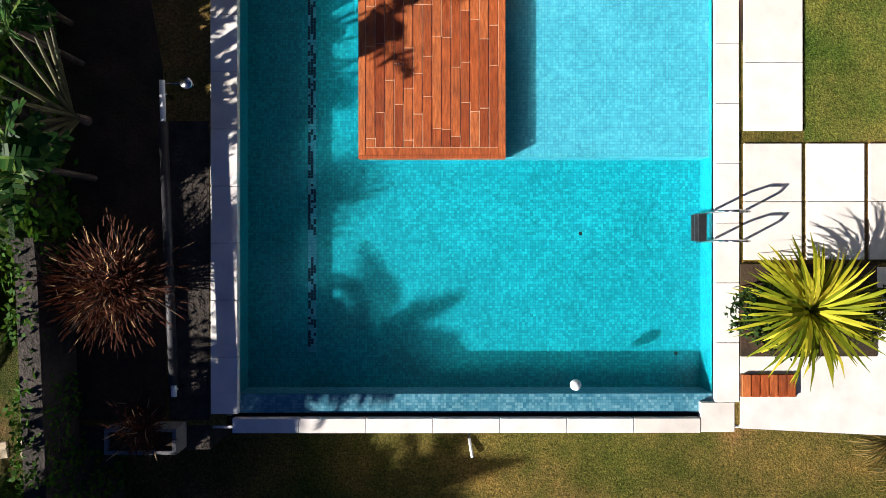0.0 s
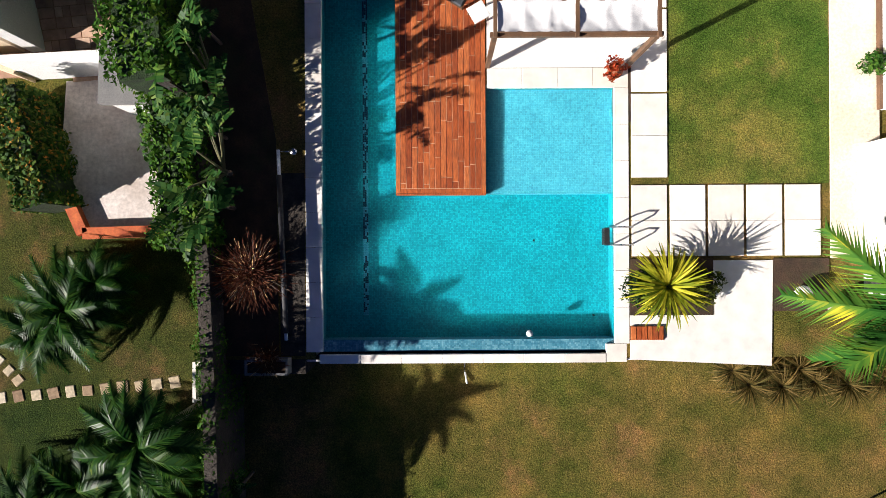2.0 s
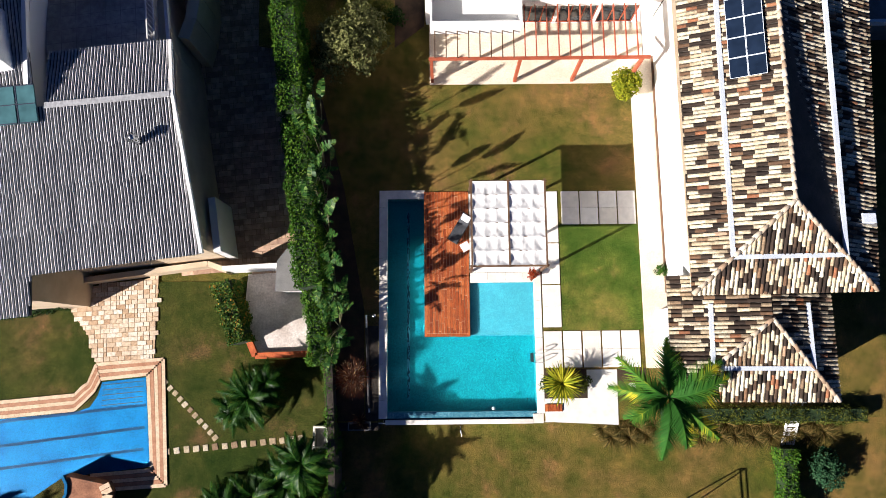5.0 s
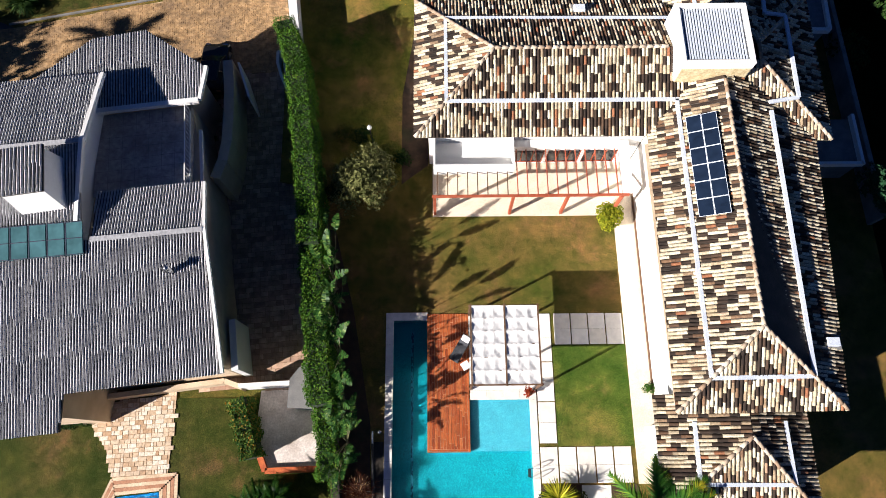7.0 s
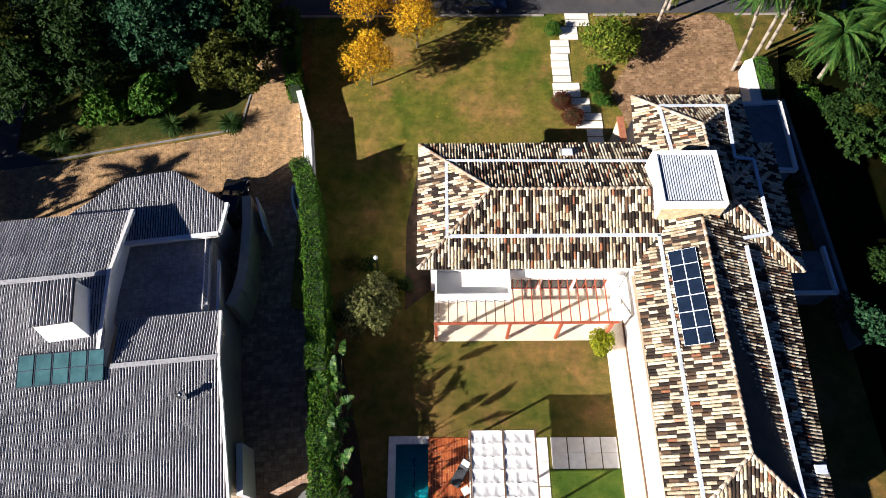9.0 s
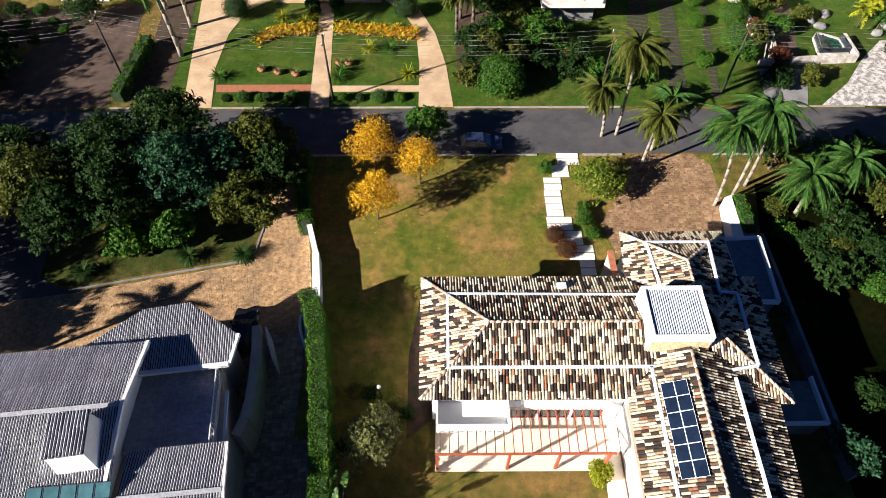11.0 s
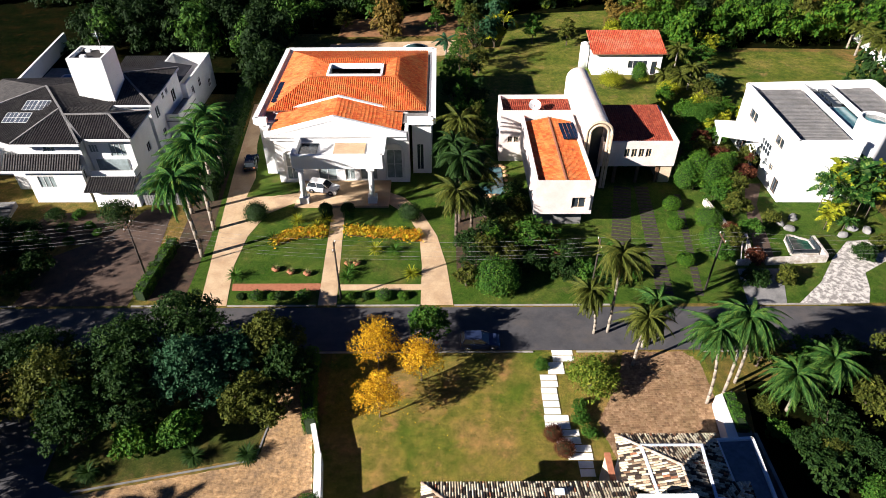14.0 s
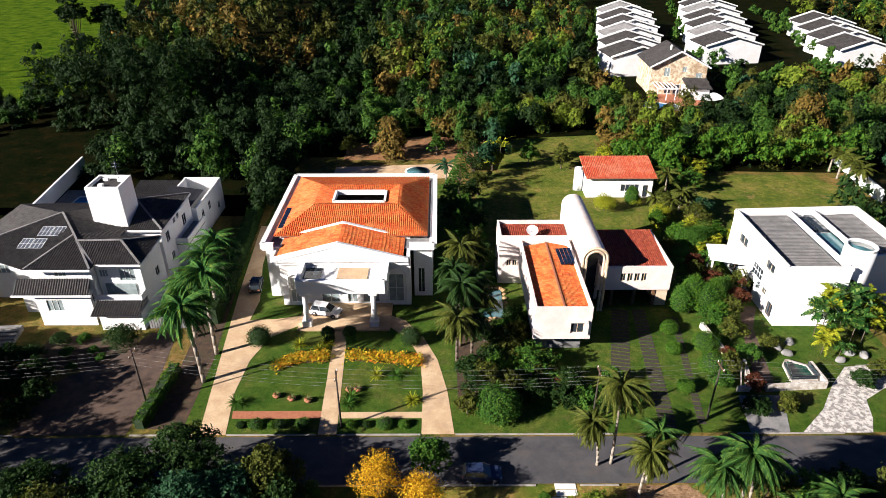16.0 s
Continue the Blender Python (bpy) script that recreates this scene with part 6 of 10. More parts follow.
def car(name, label, at, turn, length, paint, tall):
    t = thing(name, label, "car", at, turn)
    h = length / 2
    w = 0.89
    prof = [(-h, 0.35), (-h + 0.02, 0.85), (-h + 0.12, 1.0), (h - 1.25, 1.0), (h - 0.35, 0.88), (h - 0.03, 0.72), (h, 0.38), (h - 0.1, 0.25), (-h + 0.1, 0.25)]
    bm = bmesh.new()
    sides = []
    for yy, ins in ((-w, 0.04), (-w + 0.06, 0.0), (w - 0.06, 0.0), (w, 0.04)):
        sides.append([bm.verts.new((x * (1 - ins * 0.3), yy, z - (ins if z > 0.6 else -ins))) for x, z in prof])
    for s0, s1 in zip(sides, sides[1:]):
        for i in range(len(prof)):
            j = (i + 1) % len(prof)
            bm.faces.new((s0[i], s1[i], s1[j], s0[j]))
    bm.faces.new(sides[0])
    bm.faces.new(sides[-1][::-1])
    bmesh.ops.recalc_face_normals(bm, faces=bm.faces)
    part("body", bm, paint, t)
    bm = bmesh.new()
    lo = [(-h + 0.1, 0.98), (h - 1.15, 0.98)]
    hi = [(-h + 0.45, tall), (h - 1.95, tall)]
    vs = [bm.verts.new(p) for p in ((lo[0][0], -0.82, 0.98), (lo[1][0], -0.82, 0.98), (lo[1][0], 0.82, 0.98), (lo[0][0], 0.82, 0.98), (hi[0][0], -0.64, tall), (hi[1][0], -0.64, tall), (hi[1][0], 0.64, tall), (hi[0][0], 0.64, tall))]
    for f in ((0, 1, 5, 4), (1, 2, 6, 5), (2, 3, 7, 6), (3, 0, 4, 7), (4, 5, 6, 7)):
        bm.faces.new([vs[i] for i in f])
    part("window", bm, M_GLASS, t)
    boxpart("roof_panel", (hi[0][0] - 0.05, hi[1][0] + 0.04, -0.66, 0.66, tall, tall + 0.05), paint, t, bevel=0.02)
    for y, q in ((-0.82, -0.65), (0.82, 0.65)):
        for x0, x1 in ((lo[0][0], hi[0][0]), (lo[1][0], hi[1][0]), ((lo[0][0] + lo[1][0]) / 2 - 0.1, (hi[0][0] + hi[1][0]) / 2)):
            barpart("pillar", [((x0, y, 0.98), (x1, q, tall))], 0.09, 0.05, paint, t)
        boxpart("side_sill", (-h + 1.15, h - 1.25, y * 1.09 - 0.02, y * 1.09 + 0.02, 0.26, 0.38), M_BLACK, t)
        boxpart("door_mirror", (h - 1.6, h - 1.42, y * 1.16 - 0.09, y * 1.16 + 0.09, 0.98, 1.12), paint, t, bevel=0.02)
        for x in (-h + 0.78, h - 0.85):
            tubepart("wheel_arch", [((x, y * 1.07, 0.35), (x, y * 1.095, 0.35), 0.4)], M_BLACK, t, seg=18)
            wheel(t, x, y, 0.33)
    boxpart("grille", (h - 0.06, h + 0.012, -0.4, 0.4, 0.42, 0.62), M_BLACK, t)
    for y in (-0.62, 0.62):
        boxpart("headlight", (h - 0.12, h - 0.02, y - 0.17, y + 0.17, 0.66, 0.78), M_STEEL, t)
        boxpart("tail_light", (-h - 0.015, -h + 0.03, y - 0.16, y + 0.16, 0.72, 0.9), M_TERRACOTTA, t)


M_NAVY = mottled("dark_blue_paint", (0.015, 0.025, 0.06), (0.03, 0.045, 0.1), 1.0, 0.18, 40, 0.0)
M_CARWHITE = mottled("white_car_paint", (0.75, 0.76, 0.78), (0.8, 0.81, 0.83), 1.0, 0.2, 40, 0.0)
car("parked_car", "dark blue hatchback parked at the kerb", (5.0, 46.95, 0.012), 0, 4.1, M_NAVY, 1.5)
car("parked_sedan", "black car parked in the shade of the palms", (-27.3, 83.4, 0.03), 97, 4.2, mottled("dark_grey_paint", (0.012, 0.012, 0.013), (0.02, 0.02, 0.022), 1.0, 0.2, 40, 0.0), 1.45)
car("parked_saloon", "black car parked beside the garage wall", (-15.0, 26.05, -0.12), 88, 3.9, mottled("black_paint", (0.01, 0.01, 0.011), (0.018, 0.018, 0.02), 1.0, 0.2, 40, 0.0), 1.45)
car("parked_suv", "white sport utility vehicle parked under the portico", (-15.5, 76.0, 0.3), -14, 4.4, M_CARWHITE, 1.62)

# ---- white villa with orange roofs ----
villa = thing("white_villa", "large white villa with orange tile roofs and a columned portico", "house")
VW, VE, VF = -22.1, -3.5, 78.8
WO = [(1.2, 2.6, 0.5, 4.6), (5.6, 8.2, 0.4, 3.4), (9.4, 10.8, 0.4, 3.2), (11.6, 14.0, 0.4, 3.4), (15.4, 17.6, 0.6, 5.2)]
bm = bmesh.new()
wall(bm, (VW, VF), (VE, VF), 0, 7.7, 0.4, WO)
part("wall", bm, M_PLASTER, villa)
for i, o in enumerate(WO):
    window(villa, (VW, VF), (VE, VF), o, M_CURTAIN, M_WHITEPAINT, bars=1, depth=0.2, cross=1 if i in (0, 4) else 0)
for o in (WO[0], WO[4]):
    cx, r = VW + (o[0] + o[1]) / 2, (o[1] - o[0]) / 2 + 0.22
    bm = bmesh.new()
    arcp = [(cx + math.cos(a) * r, VF - 0.08, o[3] - 0.25 + math.sin(a) * r) for a in [math.pi * i / 12 for i in range(13)]]
    for a, b in zip(arcp, arcp[1:]):
        tube(bm, a, b, 0.13, seg=6)
    tube(bm, (cx - r, VF - 0.08, 0.4), (cx - r, VF - 0.08, o[3] - 0.25), 0.13, seg=6)
    tube(bm, (cx + r, VF - 0.08, 0.4), (cx + r, VF - 0.08, o[3] - 0.25), 0.13, seg=6)
    part("window_arch", bm, M_WHITEPAINT, villa)
bm = bmesh.new()
wall(bm, (-24.4, 81.2), (VW, 81.2), 0, 8.4, 0.4)
part("wall", bm, M_PLASTER, villa)
bm = bmesh.new()
EO = [(2.0, 3.2, 0.6, 4.6), (8, 9.4, 1, 3), (14, 15.4, 1, 3)]
wall(bm, (-0.4, 81.4), (-0.4, 106), 0, 8.4, 0.4, EO)
wall(bm, (-0.4, 106), (-24.4, 106), 0, 8.4, 0.4)
wall(bm, (-24.4, 106), (-24.4, 81.2), 0, 8.4, 0.4)
wall(bm, (VE, 81.2), (-0.4, 81.2), 0, 8.4, 0.4, [(1.0, 2.0, 0.6, 4.8)])
wall(bm, (VE, VF), (VE, 81.2), 0, 7.7, 0.4)
wall(bm, (VW, 81.2), (VW, VF), 0, 7.7, 0.4)
part("wall", bm, M_PLASTER, villa)
for o in EO:
    window(villa, (-0.4, 81.4), (-0.4, 106), o, M_GLASS, M_WHITEPAINT)
window(villa, (VE, 81.2), (-0.4, 81.2), (1.0, 2.0, 0.6, 4.8), M_GLASS, M_WHITEPAINT)
bm = bmesh.new()
for a, b in (((-24.7, 81.0), (-23.1, 81.0)), ((-3.7, 81.0), (-0.1, 81.0)), ((-0.1, 81.0), (-0.1, 106.3)), ((-0.1, 106.3), (-24.7, 106.3)), ((-24.7, 106.3), (-24.7, 81.0))):
    bar(bm, (*a, 8.1), (*b, 8.1), 0.7, 1.0)
part("parapet", bm, M_PLASTER, villa, "white cornice and parapet")


def vroof(poly, seed, mat=None):
    return tiled_plane(poly, villa, mat or M_RED, M_TERRACOTTA, 0.3, 0.5, 0.13, 0.4, seed, 0.01, 3)


E0, R0 = 8.9, 11.0
vroof([(-23.6, 83.6, E0), (-1.2, 83.6, E0), (-5.8, 90.0, R0), (-18.6, 90.0, R0)], 41)
vroof([(-1.2, 83.6, E0), (-1.2, 105.4, E0), (-5.8, 97.5, R0), (-5.8, 90.0, R0)], 42)
vroof([(-23.6, 105.4, E0), (-18.6, 97.5, R0), (-5.8, 97.5, R0), (-1.2, 105.4, E0)], 43)
vroof([(-23.6, 83.6, E0), (-18.6, 90.0, R0), (-18.6, 97.5, R0), (-23.6, 105.4, E0)], 44)
vroof([(-18.6, 90.0, R0), (-5.8, 90.0, R0), (-8.0, 91.4, R0 - 0.5), (-15.8, 91.4, R0 - 0.5)], 45)
vroof([(-18.6, 97.5, R0), (-15.8, 95.2, R0 - 0.5), (-8.0, 95.2, R0 - 0.5), (-5.8, 97.5, R0)], 46)
vroof([(-18.6, 90.0, R0), (-15.8, 91.4, R0 - 0.5), (-15.8, 95.2, R0 - 0.5), (-18.6, 97.5, R0)], 47)
vroof([(-5.8, 90.0, R0), (-5.8, 97.5, R0), (-8.0, 95.2, R0 - 0.5), (-8.0, 91.4, R0 - 0.5)], 48)
bm = bmesh.new()
for a, b in (((-15.9, 91.3), (-7.9, 91.3)), ((-7.9, 91.3), (-7.9, 95.3)), ((-7.9, 95.3), (-15.9, 95.3)), ((-15.9, 95.3), (-15.9, 91.3))):
    bar(bm, (*a, R0 - 0.8), (*b, R0 - 0.8), 0.35, 0.75)
part("light_well", bm, M_PLASTER, villa, "white-rimmed open light well in the roof")
slabpart("light_well_floor", [(-15.8, 91.4), (-8.0, 91.4), (-8.0, 95.2), (-15.8, 95.2)], 8.3, 8.6, M_GREENLAWN, villa)
slabpart("roof_base", [(-24.4, 81.2), (-0.4, 81.2), (-0.4, 106), (-24.4, 106)], 8.0, 8.15, M_CONCRETE, villa)
GF, GB, GE, GR = 78.1, 84.2, 8.2, 10.6
vroof([(-22.2, GF + 0.4, GE), (-13.4, GF + 0.4, GR), (-13.4, GB, GR), (-22.2, GB, GE)], 49)
vroof([(-13.4, GF + 0.4, GR), (-4.5, GF + 0.4, GE), (-4.5, GB, GE), (-13.4, GB, GR)], 50)
bm = bmesh.new()
for yy, dz in ((GF, 0.0), (GB + 0.1, 0.0)):
    for a, b in (((-23.0, yy, GE - 0.5 + dz), (-13.4, yy, GR - 0.35 + dz)), ((-13.4, yy, GR - 0.35 + dz), (-3.7, yy, GE - 0.5 + dz))):
        bar(bm, a, b, 0.45, 0.62)
v = [bm.verts.new(p) for p in ((-22.9, GF - 0.15, GE - 0.5), (-3.8, GF - 0.15, GE - 0.5), (-13.4, GF - 0.15, GR - 0.2))]
bm.faces.new(v)
bar(bm, (-23.0, 78.8, 7.2), (-23.0, 82.0, 7.2), 0.5, 0.9)
bar(bm, (-3.8, 78.8, 7.2), (-3.8, 82.0, 7.2), 0.5, 0.9)
bar(bm, (-22.4, 78.7, 7.0), (-3.7, 78.7, 7.0), 0.7, 0.5)
part("pediment", bm, M_PLASTER, villa, "white pediment over the facade")
bm = bmesh.new()
for a, b in (((-18.4, 73.3), (-6.7, 73.3)), ((-6.7, 73.3), (-6.7, 78.5)), ((-18.4, 78.5), (-18.4, 73.3))):
    bar(bm, (*a, 5.7), (*b, 5.7), 0.55, 2.0)
bbox(bm, -18.3, -6.8, 73.4, 78.7, 6.6, 6.9)
part("portico_roof", bm, M_PLASTER, villa, "flat white portico roof with a deep cornice")
boxpart("skylight", (-18.0, -15.6, 74.0, 77.6, 6.9, 7.0), M_GLASS, villa)
boxpart("skylight", (-13.4, -9.2, 74.0, 77.6, 6.9, 7.02), M_BUFF, villa, "beige skylight blind")
for x in (-17.7, -8.4):
    c = tubepart("column", [((x, 73.5, 0.3), (x, 73.5, 5.75), 0.4, 0.36)], M_PLASTER, villa, seg=16)
    boxpart("base", (x - 0.62, x + 0.62, 72.9, 74.1, 0.3, 1.2), M_PLASTER, c)
    boxpart("capital", (x - 0.55, x + 0.55, 72.95, 74.05, 5.4, 5.72), M_PLASTER, c)
slabpart("porch_floor", [(-19.0, 72.3), (-6.2, 72.3), (-6.2, 78.75), (-19.0, 78.75)], 0, 0.3, M_BUFF, villa)
vs = thing("villa_solar_rack", "rack of dark solar collectors on the villa's west roof slope", "solar panels", (-23.3, 85.2, 9.25), 0)
for i in range(6):
    c = boxpart("collector", (0.0, 0.9, i * 1.15, i * 1.15 + 0.85, 0.12, 0.2), M_SOLAR, vs)
    boxpart("frame", (-0.04, 0.94, i * 1.15 + 0.86, i * 1.15 + 1.0, 0.1, 0.2), M_STEEL, c)
# villa garden
flat("villa_drive", [(-26.3, 53.1), (-23.3, 53.1), (-24.2, 60), (-23.9, 66), (-22.4, 71), (-19.0, 73.6), (-19.0, 76.0), (-22.6, 75.2), (-26.2, 74.9), (-26.0, 80), (-28.0, 90), (-29.4, 104), (-31.6, 104), (-29.6, 82), (-27.8, 66)], 0.03, M_BUFF, "buff concrete drive up to the villa", "drive")
flat("villa_drive_east", [(-1.4, 53.1), (2.3, 53.1), (1.6, 60), (0.4, 66), (-1.6, 71), (-4.2, 74.8), (-6.2, 76), (-6.2, 73.2), (-3.6, 70.6), (-1.9, 66.5), (-1.4, 60)], 0.03, M_BUFF, "curved buff drive from the portico", "drive")
flat("villa_path", [(-13.0, 53.1), (-10.9, 53.1), (-12.1, 72.4), (-13.8, 72.4)], 0.032, M_BUFF, "straight buff path to the portico", "path")
flat("villa_pavement", [(-23.3, 55.6), (-12.9, 55.6), (-12.95, 56.8), (-23.5, 56.8)], 0.03, M_TERRACOTTA, "red paved footway across the garden", "pavement")
flat("villa_pavement_east", [(-10.95, 55.6), (-1.4, 55.6), (-1.4, 56.6), (-11.0, 56.6)], 0.03, M_BUFF, "buff paved footway across the garden", "pavement")
flat("villa_back_terrace", [(-22, 124), (4.5, 126), (4.5, 134), (-22, 132)], 0.05, M_BUFF, "buff terrace behind the villa", "terrace")
flat("earth_bank", [(-21, 136), (9, 137), (12, 150), (-4, 152), (-21, 146)], 0.02, mottled("orange_earth", (0.16, 0.07, 0.025), (0.34, 0.16, 0.06), 0.6, 0.95, 9, 0.7, 0.05, grime=(0.05, 0.06, 0.015)), "bare orange earth bank at the wood's edge", "bank")
vp = thing("villa_back_pool", "small round blue pool behind the villa", "swimming pool", (-4.2, 129.5, 0.05))
tubepart("water", [((0, 0, -0.1), (0, 0, 0.05), 2.3)], M_TEALGLASS, vp, seg=24)
tubepart("rim", [((0, 0, -0.1), (0, 0, 0.03), 2.7)], M_STONE, vp, seg=24)

# ---- dark-roofed white house ----
ah = thing("dark_roofed_house", "white three-storey house with charcoal tile roofs and a square tower", "house")


def aroof(poly, seed):
    return tiled_plane(poly, ah, M_SLATE, M_BLACK, 0.34, 0.5, 0.12, 0.35, seed, 0.006, 3)


def ablock(x0, x1, y0, y1, z1, front=(), east=()):
    bm = bmesh.new()
    wall(bm, (x0, y0), (x1, y0), 0, z1, 0.3, front)
    wall(bm, (x1, y0), (x1, y1), 0, z1, 0.3, east)
    wall(bm, (x1, y1), (x0, y1), 0, z1, 0.3)
    wall(bm, (x0, y1), (x0, y0), 0, z1, 0.3)
    part("wall", bm, M_PLASTER, ah)
    for o in front:
        window(ah, (x0, y0), (x1, y0), o, M_GLASS if o[1] - o[0] < 1 else M_CURTAIN, M_WHITEPAINT, bars=2)
    for o in east:
        window(ah, (x1, y0), (x1, y1), o, M_GLASS, M_WHITEPAINT)


ablock(-46.4, -40.3, 76.0, 83.0, 8.9, [(3.0, 5.2, 6.0, 8.0), (0.3, 1.5, 6.6, 7.8)], [(4, 5.2, 4.2, 5.6)])
ablock(-54.0, -46.6, 75.0, 92.0, 8.9, [(2.4, 4.0, 7.3, 8.3)])
ablock(-66, -54.4, 81.0, 94.0, 8.6, [(2, 4, 4.2, 5.6), (7, 9, 5, 6.4)])
ablock(-51.0, -41.2, 85.8, 98.2, 8.9, [], [(1.6, 3.0, 5.6, 7.4), (5.0, 5.9, 7.2, 8.3), (6.6, 7.5, 7.2, 8.3), (2.2, 3.4, 2.2, 3.6), (8.4, 10.0, 5.0, 7.0)])
ablock(-47.0, -40.4, 98.5, 112.0, 6.2, [], [(2, 3.2, 3.2, 4.8), (5.5, 6.7, 3.2, 4.8), (10, 11.2, 1.2, 2.6)])
ablock(-55.0, -47.4, 103.5, 111.5, 4.2)
bm = bmesh.new()
wall(bm, (-46.2, 72.8), (-40.0, 72.8), 0, 2.9, 0.3)
wall(bm, (-40.0, 72.8), (-40.0, 75.9), 0, 2.9, 0.3)
wall(bm, (-54.6, 73.9), (-47.0, 73.9), 0, 5.3, 0.3, [(1.4, 3.6, 2.4, 4.2)])
wall(bm, (-47.0, 73.9), (-47.0, 76.0), 0, 5.3, 0.3, [(0.5, 1.4, 3.4, 4.8)])
wall(bm, (-54.6, 75.0), (-54.6, 73.9), 0, 5.3, 0.3)
wall(bm, (-59.0, 77.2), (-55.0, 77.2), 0, 5.0, 0.3, [(2.4, 3.6, 0.9, 3.2)])
part("wall", bm, M_PLASTER, ah)
window(ah, (-54.6, 73.9), (-47.0, 73.9), (1.4, 3.6, 2.4, 4.2), M_CURTAIN, M_WHITEPAINT, bars=2)
window(ah, (-47.0, 73.9), (-47.0, 76.0), (0.5, 1.4, 3.4, 4.8), M_GLASS, M_WHITEPAINT)
window(ah, (-59.0, 77.2), (-55.0, 77.2), (2.4, 3.6, 0.9, 3.2), M_GLASS, M_WOOD)
P1, P2, P3, P4 = (-50.9, 80.8, 10.7), (-55.5, 87.0, 11.1), (-49.8, 79.2, 10.55), (-43.7, 79.3, 10.6)
FW, FE, EM, WC, WB, NB = (-54.8, 74.0, 9.0), (-46.0, 74.0, 9.0), (-46.0, 85.6, 9.0), (-67, 80.0, 8.7), (-67, 95.0, 8.7), (-50.0, 95.0, 9.0)
SE, NE, SW = (-39.8, 75.3, 9.0), (-40.1, 83.4, 9.0), (-46.2, 75.3, 9.0)
Q0, Q1, Q2, Q3, QA = (-51.6, 85.3, 9.0), (-40.6, 85.3, 9.0), (-41.0, 98.7, 9.0), (-51.6, 98.7, 9.0), (-46.7, 92.1, 10.9)
for i, tri in enumerate(((FW, FE, P1), (FW, P1, P2), (FW, P2, WC), (P2, WB, WC), (P1, FE, EM), (P1, EM, P2), (P2, EM, NB), (P2, NB, WB), (SW, SE, P4, P3), (SE, NE, P4), (NE, (-46.2, 83.4, 9.0), P3, P4), (Q0, Q1, QA), (Q1, Q2, QA), (Q2, Q3, QA), (Q3, Q0, QA))):
    aroof(list(tri), 61 + i)
aroof([(-57.0, 73.3, 5.4), (-46.6, 73.3, 5.4), (-47.0, 75.0, 7.0), (-57.0, 75.0, 7.0)], 81)
aroof([(-46.5, 71.9, 2.95), (-39.8, 71.9, 2.95), (-40.2, 74.4, 3.9), (-46.4, 74.4, 3.9)], 82)
aroof([(-55.4, 103.0, 4.3), (-47.0, 103.0, 4.3), (-47.0, 112, 5.6), (-55.4, 112, 5.6)], 83)
aroof([(-47.2, 98.6, 6.3), (-41.6, 98.6, 6.3), (-41.6, 106, 6.3), (-47.2, 106, 7.2)], 84)
for seg in ((FW, P1), (FE, P1), (P1, P2), (P2, WC), (SW, P3), (P3, P4), (P4, SE), (P4, NE), (Q1, QA), (Q2, QA)):
    barpart("ridge_cap", [seg], 0.26, 0.16, M_CONCRETE, ah)
boxpart("balcony_front", (-46.3, -40.2, 74.3, 74.5, 3.6, 4.7), M_PLASTER, ah)
boxpart("balcony_floor", (-46.3, -40.2, 74.5, 75.9, 3.5, 3.7), M_CONCRETE, ah)
boxpart("balcony_side", (-40.4, -40.2, 74.5, 75.9, 3.7, 4.7), M_PLASTER, ah)
boxpart("balcony_door", (-45.6, -41.4, 75.86, 75.98, 3.75, 5.6), M_CURTAIN, ah)
boxpart("side_balcony", (-41.1, -39.1, 90.0, 98.0, 3.9, 4.1), M_CONCRETE, ah)
boxpart("side_parapet", (-39.3, -39.1, 90.0, 98.0, 4.1, 5.1), M_PLASTER, ah)
boxpart("side_parapet", (-41.1, -39.3, 90.0, 90.2, 4.1, 5.1), M_PLASTER, ah)
boxpart("side_pier", (-41.1, -39.1, 90.0, 98.0, 0, 3.9), M_PLASTER, ah)
for seg in (((-55.0, 73.85, 8.75), (-45.9, 73.85, 8.75)), ((-46.2, 75.2, 8.75), (-39.7, 75.2, 8.75)), ((-39.75, 75.2, 8.75), (-40.0, 83.4, 8.75)), ((-46, 85.2, 8.75), (-40.5, 85.2, 8.75)), ((-57.2, 73.2, 5.15), (-46.4, 73.2, 5.15)), ((-40.55, 85.2, 8.75), (-40.95, 98.7, 8.75))):
    barpart("eave_board", [seg], 0.2, 0.24, M_PLASTER, ah)
tw = thing("square_tower", "tall white square tower with a dark flat top", "tower", (0, 0, 0))
bm = bmesh.new()
TA, TB, TC, TD = (-50.7, 86.0), (-45.8, 86.0), (-45.9, 90.7), (-50.7, 90.8)
for p, q in ((TA, TB), (TB, TC), (TC, TD), (TD, TA)):
    wall(bm, p, q, 0, 15.6, 0.3)
part("shaft", bm, M_PLASTER, tw)
slabpart("top", [(-50.4, 86.3), (-46.1, 86.3), (-46.2, 90.4), (-50.4, 90.5)], 14.9, 15.1, M_SLATE, tw)
for x, y in ((-49.6, 89.5), (-47.4, 89.3), (-49.4, 87.2)):
    boxpart("vent_hood", (x, x + 0.7, y, y + 0.6, 15.1, 15.5), M_WHITEPAINT, tw)
tubepart("mast", [((-47.6, 90.2, 15.1), (-47.6, 90.2, 18.0), 0.04)], M_STEEL, tw)
tubepart("aerial", [((-48.4, 90.2, 17.2), (-46.8, 90.2, 17.2), 0.025), ((-48.2, 90.2, 17.6), (-47.0, 90.2, 17.6), 0.025)], M_STEEL, tw)
